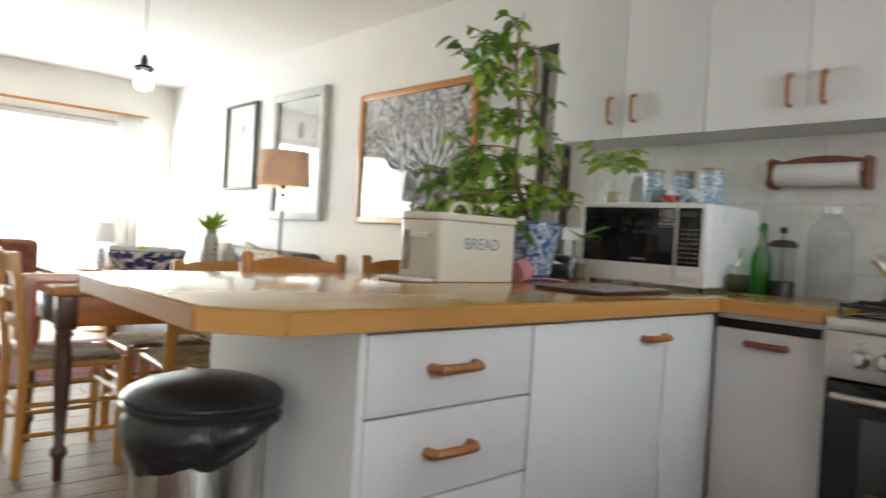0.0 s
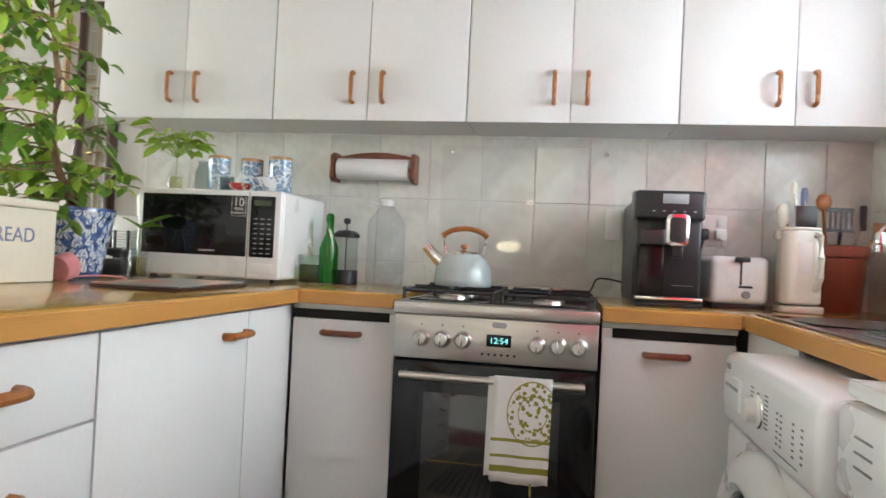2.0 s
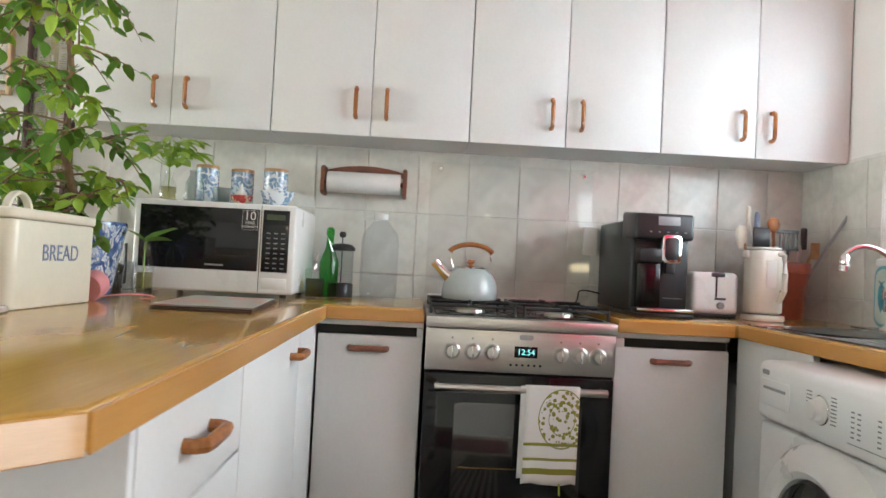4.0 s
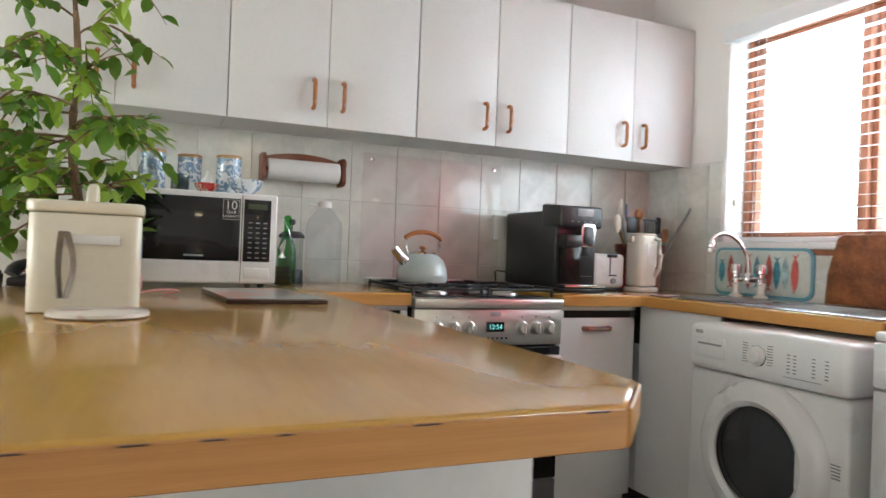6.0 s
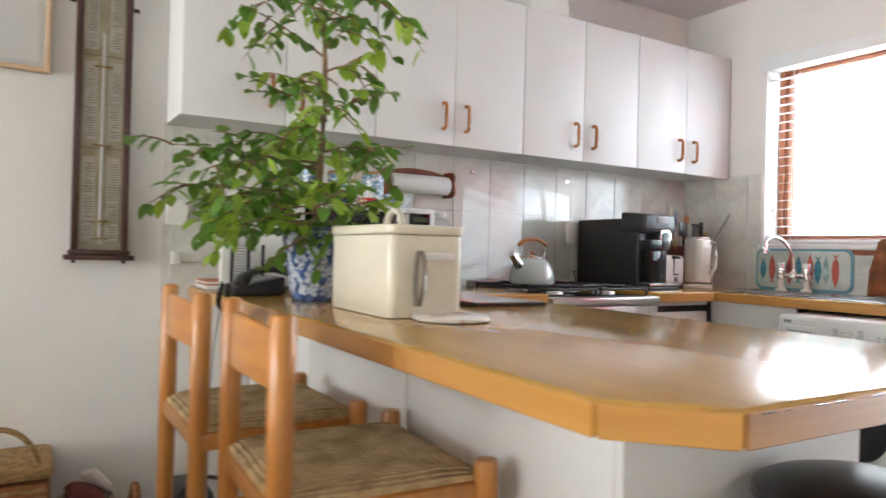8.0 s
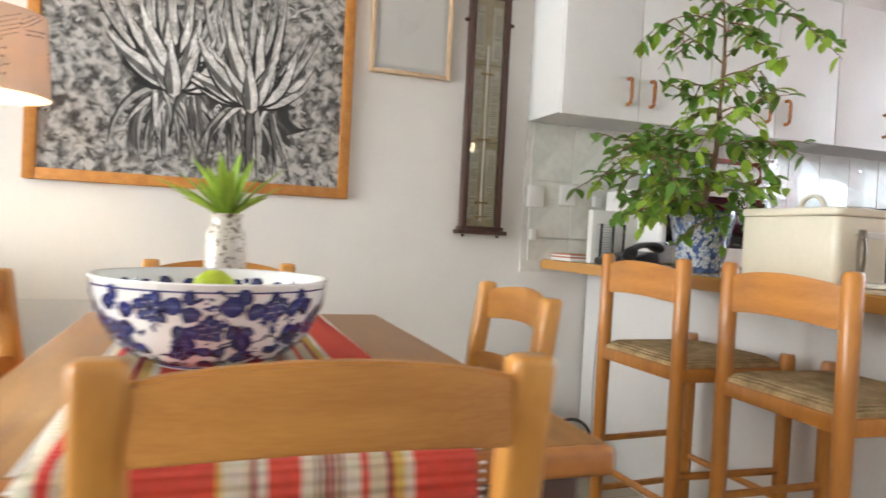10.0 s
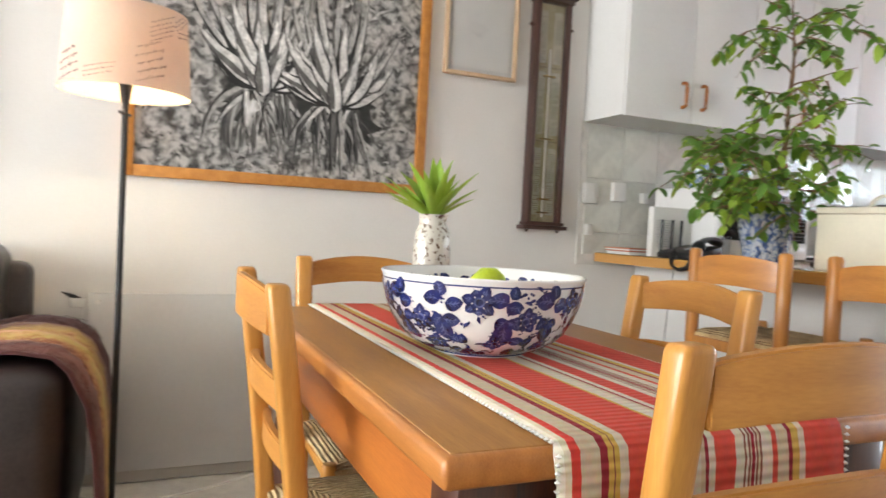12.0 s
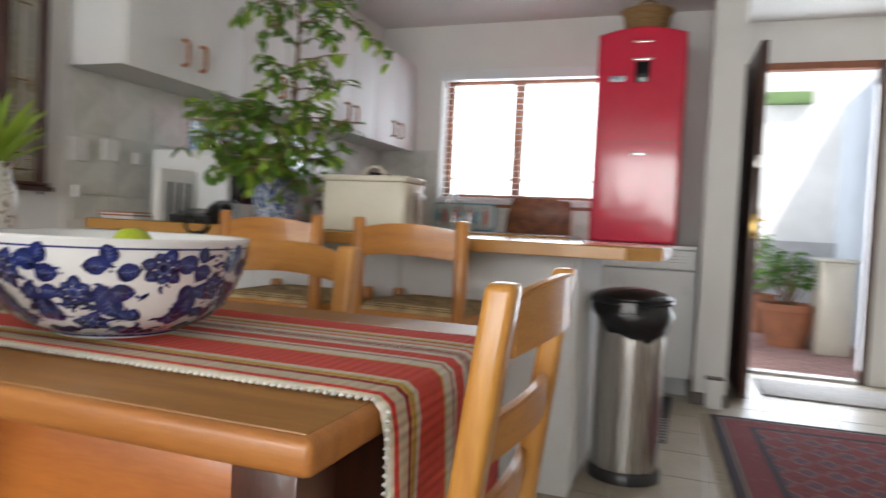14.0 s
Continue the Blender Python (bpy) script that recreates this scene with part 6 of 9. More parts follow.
for y in (AY0 + 0.04, AY1 - 0.04):
    for x in (AX + 0.05, 2.42):
        part("foot", lathe([(0.012, 0), (0.012, 0.014), (0, 0.014)], (x, y, T0), 10), BLACK, mw)

# on the microwave
Z1 = AZ1 + 0.001
for i, (x, y, r, h, lid_h) in enumerate(((2.345, 1.630, 0.041, 0.140, 0.01), (2.37, 1.508, 0.041, 0.134, 0.01), (2.335, 1.376, 0.044, 0.138, 0.01))):
    cn = thing("canister", "blue and white patterned canister with a bamboo lid on the microwave", "canister", (x, y, Z1), "canisters on the microwave")
    part("tin", lathe([(0, 0), (r - 0.002, 0), (r, 0.003), (r, h), (0, h)], (x, y, Z1), 32), BLUE_TIN, cn)
    part("lid", lathe([(0, h + 0.0005), (r + 0.001, h + 0.0005), (r + 0.001, h + 0.010), (r - 0.002, h + 0.012), (0, h + 0.012)], (x, y, Z1), 32), CORK, cn, "round bamboo lid")
c = (2.185, 1.335, Z1)
bo = thing("rice_bowl", "small white bowl painted with blue flowers on the microwave", "bowl", c)
part("bowl", lathe([(0, 0.002), (0.026, 0.002), (0.027, 0), (0.028, 0.006), (0.050, 0.025), (0.060, 0.052), (0.058, 0.053), (0.048, 0.028), (0, 0.012)], c, 32), BLUE_TIN, bo)
c = (2.19, 1.462, Z1)
bo = thing("sauce_bowl", "small red patterned bowl holding a garlic bulb on the microwave", "bowl", c)
part("bowl", lathe([(0, 0.002), (0.020, 0.002), (0.022, 0.004), (0.036, 0.016), (0.041, 0.032), (0.039, 0.033), (0.032, 0.016), (0, 0.010)], c, 28), RED_BOWL, bo)
gc = thing("garlic", "white garlic bulb lying in the small red bowl", "garlic", (c[0], c[1], c[2] + 0.012))
gb = lathe([(0, 0), (0.016, 0.004), (0.022, 0.016), (0.018, 0.032), (0.006, 0.044), (0.004, 0.062), (0, 0.064)], (c[0], c[1], c[2] + 0.012), 24)
for v in gb.verts:
    a = math.atan2(v.co.y - c[1], v.co.x - c[0])
    f = 1 + 0.08 * math.cos(a * 7)
    v.co.x, v.co.y = c[0] + (v.co.x - c[0]) * f, c[1] + (v.co.y - c[1]) * f
part("bulb", gb, PAPER, gc)
c = (2.19, 1.716, Z1)
gj = glass_jar("spice_bottle", "small clear bottle holding water and a leafy basil sprig", c, [(0, 0.003), (0.026, 0.003), (0.028, 0.008), (0.028, 0.055), (0.014, 0.078), (0.014, 0.10), (0.016, 0.102)])
part("water", lathe([(0, 0.006), (0.0255, 0.006), (0.0255, 0.05), (0, 0.05)], c, 20), WATER, gj)
bs = thing("basil_sprig", "bright green basil sprig standing in a small bottle", "plant", (c[0], c[1], Z1 + 0.01))
b, st = bmesh.new(), bmesh.new()
for k in range(62):
    a, e, rr = rng.uniform(0, 6.283), rng.uniform(-0.3, 1.1), rng.uniform(0.02, 0.115)
    o = Vector((c[0] + rr * math.cos(a) * 0.8, c[1] + rr * math.sin(a), Z1 + 0.165 + rr * math.sin(e) * 0.8))
    leaf_at(b, o, (math.cos(a), math.sin(a), 0.25 - rng.random() * 0.5), rng.uniform(0.045, 0.072), rng.uniform(0.014, 0.021), 0.3)
    if k % 3 == 0:
        tube([(c[0], c[1], Z1 + 0.02), (c[0] + 0.003, c[1], Z1 + 0.12), o], 0.0016, 5, bm=st)
part("leaves", b, LEAF_LIGHT, bs, smooth=60, kind="stuff")
part("stems", st, LEAF_LIGHT, bs, kind="stuff")
FROST = glass("frosted_glass", (0.90, 0.95, 0.95), 0.25, 0.72)
for name, label, c, prof in (("glass_carafe", "pale frosted glass carafe standing between the canisters", (2.26, 1.648, Z1), [(0, 0.003), (0.032, 0.003), (0.036, 0.02), (0.030, 0.075), (0.018, 0.105), (0.020, 0.12)]),
                             ("candle_glass", "short frosted candle glass on the microwave", (2.24, 1.545, Z1), [(0, 0.003), (0.028, 0.003), (0.030, 0.008), (0.030, 0.062), (0.028, 0.062), (0.027, 0.01), (0, 0.008)])):
    g = thing(name, label, "glass", c)
    part("glass", lathe(prof, c, 26), FROST, g)

# bottles by the microwave
c = (2.215, 1.195, T0)
ob_ = thing("oil_bottle", "square glass oil bottle half full with a metal pourer", "bottle", c)
part("glass", prism(rrect(c[0] - 0.032, c[0] + 0.032, c[1] - 0.032, c[1] + 0.032, 0.008), T0 + 0.002, T0 + 0.105, 0.006), GLASS, ob_)
part("oil", prism(rrect(c[0] - 0.028, c[0] + 0.028, c[1] - 0.028, c[1] + 0.028, 0.006), T0 + 0.006, T0 + 0.070, 0.003), OIL, ob_, "yellow-green oil")
part("pourer", tube([(c[0], c[1], T0 + 0.10), (c[0], c[1], T0 + 0.135), (c[0] - 0.01, c[1] - 0.008, T0 + 0.165)], 0.006, 10, taper=[0.013, 0.010, 0.003]), STEEL, ob_)
c = (2.31, 1.160, T0)
gb_ = thing("green_bottle", "tall green swing-top glass bottle beside the microwave", "bottle", c)
part("glass", lathe([(0, 0.003), (0.033, 0.003), (0.035, 0.01), (0.035, 0.13), (0.015, 0.185), (0.013, 0.225), (0.015, 0.23), (0.015, 0.24)], c, 28), GREEN_GLASS, gb_)
part("stopper", lathe([(0.014, 0.238), (0.015, 0.25), (0.008, 0.258), (0, 0.258)], c, 16), GREEN_GLASS, gb_)
part("wire_clip", tube([(c[0] - 0.016, c[1] - 0.012, T0 + 0.17), (c[0] - 0.02, c[1] + 0.0, T0 + 0.205), (c[0] - 0.012, c[1] + 0.014, T0 + 0.235), (c[0], c[1] + 0.012, T0 + 0.25)], 0.0015, 6), CHROME, gb_)
c = (2.40, 1.125, T0)
fpz = thing("coffee_press", "glass coffee press with a black lid behind the bottles", "coffee press", c)
part("glass", lathe([(0, 0.004), (0.045, 0.004), (0.045, 0.175), (0.043, 0.175), (0.043, 0.006), (0, 0.006)], c, 28), GLASS, fpz)
part("base", lathe([(0, 0), (0.048, 0), (0.048, 0.05), (0.0465, 0.052), (0.046, 0.01)], c, 28), BLACK, fpz)
part("lid", lathe([(0.050, 0.176), (0.050, 0.188), (0.035, 0.200), (0, 0.205)], c, 28), BLACK, fpz)
part("plunger", lathe([(0.0025, 0.03), (0.0025, 0.225), (0.011, 0.228), (0.014, 0.238), (0.010, 0.248), (0, 0.250)], c, 14), BLACK, fpz)
c = (2.455, 0.985, T0)
wb = thing("water_bottle", "large ribbed clear plastic water bottle with a white cap", "bottle", c)
pr = [(0, 0.003), (0.066, 0.003), (0.070, 0.012)]
for k in range(8):
    z = 0.03 + k * 0.024
    pr += [(0.073, z), (0.073, z + 0.014), (0.069, z + 0.019)]
pr += [(0.072, 0.225), (0.066, 0.25), (0.035, 0.290), (0.024, 0.30), (0.024, 0.315)]
part("body", lathe(pr, c, 36), PLASTIC_CLEAR, wb)
part("cap", lathe([(0.027, 0.303), (0.027, 0.325), (0.024, 0.328), (0, 0.328)], c, 24), WHITE_PLASTIC, wb, "white screw cap")
part("carry_handle", tube([(c[0], c[1] + 0.022, T0 + 0.305), (c[0], c[1] + 0.06, T0 + 0.315), (c[0], c[1] + 0.065, T0 + 0.30)], 0.004, 8), WHITE_PLASTIC, wb)

# kitchen roll holder on the wall
kr = thing("kitchen_roll_holder", "red-brown wooden wall holder with a paper kitchen roll", "kitchen roll holder", (2.52, 1.065, 1.34))
KX, KY0, KY1 = 2.49, 0.895, 1.235
for y in (KY0, KY1 - 0.016):
    m = Matrix(((0, 0, 1, y), (1, 0, 0, 0), (0, 1, 0, 0), (0, 0, 0, 1)))
    out = [(2.572, 1.30), (2.50, 1.30), (2.475, 1.315), (2.478, 1.34), (2.485, 1.365), (2.478, 1.40), (2.50, 1.415), (2.572, 1.415)]
    b = bmesh.new()
    f = b.faces.new([b.verts.new((x, y, z)) for x, z in out])
    e = bmesh.ops.extrude_face_region(b, geom=[f])
    bmesh.ops.translate(b, verts=[v for v in e["geom"] if isinstance(v, bmesh.types.BMVert)], vec=(0, 0.016, 0))
    bmesh.ops.recalc_face_normals(b, faces=b.faces)
    bmesh.ops.bevel(b, geom=b.edges[:], offset=0.003, segments=2, affect="EDGES")
    part("side", b, HANDLE_DARK, kr)
b = bowed(KY0 + 0.016, KY1 - 0.016, 2.556, 1.385, 1.405, 0.012, 0, 0.022, 12)
part("back_rail", b, HANDLE_DARK, kr)
rl = thing("kitchen_roll", "white paper kitchen roll on the wooden wall holder", "kitchen roll", (2.51, 1.065, 1.345))
part("roll", lathe([(0.018, -0.145), (0.041, -0.145), (0.042, -0.143), (0.042, 0.143), (0.041, 0.145), (0.018, 0.145)], (2.515, 1.065, 1.352), 32, m=Matrix.Rotation(radians(90), 4, "X")), PAPER, rl)
part("pole", tube([(2.515, KY0 + 0.01, 1.352), (2.515, KY1 - 0.01, 1.352)], 0.009, 10), HANDLE_DARK, rl)

# kettle
KC = (2.225, 0.645, 0.924)
kt = thing("kettle", "pale grey-green enamel whistling kettle with a wooden handle", "kettle", KC)
part("body", lathe([(0, 0), (0.094, 0), (0.099, 0.006), (0.100, 0.025), (0.094, 0.060), (0.078, 0.090), (0.056, 0.108), (0.048, 0.112)], KC, 44), KETTLE, kt)
part("lid", lathe([(0.052, 0.110), (0.053, 0.115), (0.035, 0.120), (0, 0.122)], KC, 32), CHROME, kt, "chrome lid")
part("lid_knob", lathe([(0.006, 0.12), (0.007, 0.126), (0.015, 0.132), (0.013, 0.141), (0, 0.144)], KC, 18), HANDLE, kt, "small wooden lid knob")
sp0 = Vector((KC[0] - 0.01, KC[1] + 0.072, KC[2] + 0.075))
part("spout", tube([sp0, sp0 + Vector((-0.005, 0.026, 0.022)), sp0 + Vector((-0.008, 0.045, 0.042))], 0.02, 14, taper=[0.024, 0.019, 0.017]), CHROME, kt, "chrome spout with whistle")
part("whistle", tube([sp0 + Vector((-0.008, 0.044, 0.041)), sp0 + Vector((-0.011, 0.058, 0.056))], 0.018, 14), CHROME, kt)
hp = [(KC[0], KC[1] + 0.058, KC[2] + 0.10), (KC[0], KC[1] + 0.072, KC[2] + 0.14), (KC[0], KC[1] + 0.066, KC[2] + 0.175)]
part("handle_wire", tube(hp, 0.0035, 8), CHROME, kt)
part("handle_wire", tube([(a, 2 * KC[1] - b_, c_) for a, b_, c_ in hp], 0.0035, 8), CHROME, kt)
part("grip", tube(bezier((KC[0], KC[1] + 0.078, KC[2] + 0.168), (KC[0], KC[1] + 0.045, KC[2] + 0.205), (KC[0], KC[1] - 0.045, KC[2] + 0.205), (KC[0], KC[1] - 0.078, KC[2] + 0.168), 14), 0.009, 10), HANDLE, kt, "curved wooden grip")

# tea towel on the oven rail
TWM = bpy.data.materials.new("tea_towel_cloth")
TWM.use_nodes = True
tn, tl = TWM.node_tree.nodes, TWM.node_tree.links
tcx, tsep, tvor, tnoi = tn.new("ShaderNodeTexCoord"), tn.new("ShaderNodeSeparateXYZ"), tn.new("ShaderNodeTexVoronoi"), tn.new("ShaderNodeTexNoise")
tl.new(tcx.outputs["Object"], tsep.inputs[0]), tl.new(tcx.outputs["Object"], tvor.inputs[0])
tvor.inputs["Scale"].default_value = 74


def tnode(op, a, b=None):
    q = tn.new("ShaderNodeMath")
    q.operation = op
    for i, s in enumerate((a, b)):
        if s is None:
            continue
        if isinstance(s, (int, float)):
            q.inputs[i].default_value = s
        else:
            tl.new(s, q.inputs[i])
    return q.outputs[0]


yy, zz_ = tsep.outputs[1], tsep.outputs[2]
ry, rz = tnode("MULTIPLY", tnode("ADD", yy, 0.030), 1.15), tnode("MULTIPLY", tnode("ADD", zz_, 0.095), 0.92)
rad = tnode("SQRT", tnode("ADD", tnode("MULTIPLY", ry, ry), tnode("MULTIPLY", rz, rz)))
inside = tnode("LESS_THAN", rad, 0.080)
ring = tnode("MULTIPLY", tnode("LESS_THAN", rad, 0.083), tnode("GREATER_THAN", rad, 0.0795))
ring2 = tnode("MULTIPLY", tnode("LESS_THAN", rad, 0.047), tnode("GREATER_THAN", rad, 0.0445))
dots = tnode("MULTIPLY", inside, tnode("LESS_THAN", tvor.outputs["Distance"], 0.44))
bands = None
for z0, z1 in ((-0.177, -0.168), (-0.221, -0.213), (-0.262, -0.244)):
    bb_ = tnode("MULTIPLY", tnode("GREATER_THAN", zz_, z0), tnode("LESS_THAN", zz_, z1))
    bands = bb_ if bands is None else tnode("MAXIMUM", bands, bb_)
tmask = tnode("MAXIMUM", tnode("MAXIMUM", dots, bands), tnode("MAXIMUM", ring, ring2))
tmix = tn.new("ShaderNodeMix")
tmix.data_type = "RGBA"
tmix.inputs["A"].default_value, tmix.inputs["B"].default_value = (0.80, 0.79, 0.76, 1), (0.27, 0.27, 0.04, 1)
tl.new(tmask, tmix.inputs["Factor"]), tl.new(tmix.outputs["Result"], tn["Principled BSDF"].inputs["Base Color"])
tn["Principled BSDF"].inputs["Roughness"].default_value = 0.9
TOY, TOZ = 0.405, 0.688
tt = thing("tea_towel", "white tea towel with green dotted print on the oven rail", "tea towel", (CX - 0.06, TOY, TOZ))
for k, (xo, ya, yb, zl) in enumerate(((-0.060, -0.082, 0.082, 0.29), (-0.052, -0.075, 0.097, 0.28), (-0.030, -0.08, 0.08, 0.30))):
    b = bmesh.new()
    rows = []
    for i in range(16):
        z = TOZ - zl * i / 15
        rows.append([b.verts.new((CX + xo + 0.003 * math.sin(j * 1.1 + k) * i / 15, TOY + ya + (yb - ya) * j / 10 + 0.003 * i / 15, z + 0.004 * math.sin(j * 0.8 + k) * i / 15)) for j in range(11)])
    if k == 0:
        top = [b.verts.new((CX - 0.045, TOY + ya + (yb - ya) * j / 10, TOZ + 0.0005)) for j in range(11)]
        rows.insert(0, top)
    for r0, r1 in zip(rows, rows[1:]):
        for j in range(10):
            b.faces.new((r0[j], r1[j], r1[j + 1], r0[j + 1]))
    o = part("cloth", b, TWM if k == 0 else PAPER, tt, smooth=80)
    s_ = o.modifiers.new("thick", "SOLIDIFY")
    s_.thickness = 0.002
part("hanging_loop", tube([(CX - 0.055, TOY - 0.03, TOZ - 0.28), (CX - 0.056, TOY - 0.032, TOZ - 0.325)], 0.003, 6), mat("green_tape", (0.30, 0.36, 0.06), 0.8), tt, "green hanging loop")

# coffee machine
cf = thing("coffee_machine", "black bean-to-cup coffee machine with a milk carafe", "coffee machine", (2.3, -0.02, T0))
F0, F1 = -0.105, 0.098
part("body", box(2.125, 2.545, F0, F1, T0 + 0.015, 1.238, 0.010, 3), BLACK, cf)
part("base", box(2.05, 2.545, F0 + 0.002, F1 - 0.002, T0, T0 + 0.014, 0.004), BLACK, cf)
b = box(2.085, 2.24, F0 - 0.002, F1 + 0.002, 1.165, 1.268, 0.012, 3)
for v in b.verts:
    if v.co.x < 2.15 and v.co.z > 1.2:
        v.co.z -= 0.012
part("brew_head", b, BLACK, cf, "slanted black control head")
part("screen", box(2.082, 2.086, -0.055, 0.02, 1.215, 1.245, 0.001), GREY, cf, "small grey display")
part("drip_tray", box(2.052, 2.122, F0 + 0.004, F1 - 0.004, T0 + 0.0145, T0 + 0.030, 0.004), BLACK, cf, "black drip tray")
part("tray_edge", box(2.049, 2.0515, F0 + 0.004, F1 - 0.004, T0 + 0.022, T0 + 0.030, 0.001), CHROME, cf, "thin chrome tray edge")
part("coffee_spout", prism(rrect(-0.030, 0.030, -0.045, 0.045, 0.014), 0, 0.05, 0.004, m=at_face(FACE_W, 2.124, -0.025, 1.135)), BLACK, cf)
part("spout_trim", prism(rrect(-0.034, 0.034, -0.049, 0.049, 0.016), 0, 0.01, 0.003, m=at_face(FACE_W, 2.079, -0.025, 1.135)), CHROME, cf, "chrome spout surround")
part("spout_face", prism(rrect(-0.024, 0.024, -0.038, 0.038, 0.012), 0, 0.003, 0.001, m=at_face(FACE_W, 2.069, -0.025, 1.135)), BLACK, cf)
part("milk_carafe", box(2.060, 2.122, 0.012, 0.085, T0 + 0.032, 1.085, 0.008), glass("smoky_plastic", (0.45, 0.45, 0.48), 0.05, 0.8), cf, "smoky clear milk carafe")
part("carafe_lid", box(2.056, 2.123, 0.010, 0.088, 1.086, 1.135, 0.008), BLACK, cf)
part("brew_nozzle", box(2.085, 2.120, -0.045, -0.012, 1.050, 1.090, 0.005), BLACK, cf)
part("front_mark", box(2.1235, 2.1248, -0.085, -0.02, 0.965, 0.967), GREY, cf, "thin grey service panel line")
for y in (-0.075, -0.045, -0.015, 0.015, 0.045):
    part("touch_key", box(2.0835, 2.0848, y - 0.004, y + 0.004, 1.190, 1.194), GREY, cf)
part("power_cable", tube(bezier((2.50, 0.10, 0.96), (2.48, 0.24, 0.99), (2.44, 0.17, 0.95), (2.40, 0.235, 0.905), 14), 0.0035, 6), BLACK, cf)

# toaster, jug, utensil pot
tr = thing("toaster", "white two-slice toaster standing end-on with a black lever", "toaster", (2.31, -0.235, T0))
part("body", box(2.20, 2.46, -0.325, -0.150, T0 + 0.014, T0 + 0.165, 0.022, 4), WHITE, tr)
part("base", box(2.205, 2.455, -0.318, -0.157, T0, T0 + 0.015, 0.004), BLACK, tr)
part("lever_slot", box(2.1985, 2.201, -0.243, -0.237, T0 + 0.075, T0 + 0.15), BLACK, tr)
part("lever", box(2.176, 2.198, -0.262, -0.218, T0 + 0.148, T0 + 0.163, 0.004), BLACK, tr, "black push lever")
part("browning_dial", lathe([(0.013, 0), (0.012, 0.010), (0, 0.011)], seg=18, m=Matrix.Translation((2.200, -0.256, T0 + 0.045)) @ Matrix.Rotation(radians(-90), 4, "Y")), GREY, tr)
part("button", box(2.196, 2.201, -0.275, -0.235, T0 + 0.066, T0 + 0.073, 0.001), BLACK, tr)
for y in (-0.27, -0.205):
    part("slot", box(2.235, 2.43, y - 0.012, y + 0.012, T0 + 0.163, T0 + 0.1665), BLACK, tr)
c = (2.19, -0.405, T0)
jg = thing("jug_kettle", "upright cream plastic jug kettle with a recessed handle on its base", "kettle", c)
part("base", prism(rrect(c[0] - 0.066, c[0] + 0.066, c[1] - 0.066, c[1] + 0.064, 0.045, 8), T0, T0 + 0.022, 0.005, 2), JUG_CREAM, jg)
part("body", prism(rrect(c[0] - 0.056, c[0] + 0.056, c[1] - 0.058, c[1] + 0.060, 0.038, 8), T0 + 0.026, T0 + 0.252, 0.010, 3), JUG_CREAM, jg)
part("lid", prism(rrect(c[0] - 0.050, c[0] + 0.050, c[1] - 0.054, c[1] + 0.056, 0.034, 8), T0 + 0.253, T0 + 0.262, 0.004, 2), JUG_CREAM, jg)
hdl = [(c[0] - 0.052, c[1] - 0.030, T0 + 0.238), (c[0] - 0.074, c[1] - 0.034, T0 + 0.232), (c[0] - 0.080, c[1] - 0.036, T0 + 0.17), (c[0] - 0.078, c[1] - 0.036, T0 + 0.11), (c[0] - 0.064, c[1] - 0.034, T0 + 0.088), (c[0] - 0.052, c[1] - 0.03, T0 + 0.07)]
part("grip", tube(hdl, 0.010, 10), JUG_CREAM, jg, "cream loop handle")
part("water_window", box(c[0] - 0.0585, c[0] - 0.0562, c[1] - 0.018, c[1] + 0.018, T0 + 0.12, T0 + 0.215, 0.001), WHITE_PLASTIC, jg)
part("spout_lip", box(c[0] - 0.02, c[0] + 0.02, c[1] + 0.058, c[1] + 0.074, T0 + 0.222, T0 + 0.250, 0.006), JUG_CREAM, jg)
part("switch", box(c[0] - 0.066, c[0] - 0.056, c[1] - 0.052, c[1] - 0.03, T0 + 0.104, T0 + 0.111, 0.002), HANDLE_DARK, jg)


def utensil(name, label, base, tip, mt, head=None, head_mt=None, r=0.006):
    u = thing(name, label, "kitchen utensil", base)
    part("shaft", tube([base, Vector(base).lerp(Vector(tip), 0.5), tip], r, 8), mt, u)
    if head:
        part("head", head, head_mt or mt, u)


u0 = (2.40, -0.545, T0)
u0 = (2.39, -0.56, T0)
up = thing("utensil_pot", "round red-brown ceramic pot packed with kitchen utensils", "utensil pot", u0)
part("pot", lathe([(0, 0), (0.092, 0), (0.096, 0.006), (0.110, 0.175), (0.117, 0.180), (0.119, 0.215), (0.113, 0.218), (0.106, 0.18), (0, 0.03)], u0, 36), RED_CERAMIC, up)


def pot_tip(dx, dy, dz):
    return (u0[0] + dx, u0[1] + dy, T0 + dz)


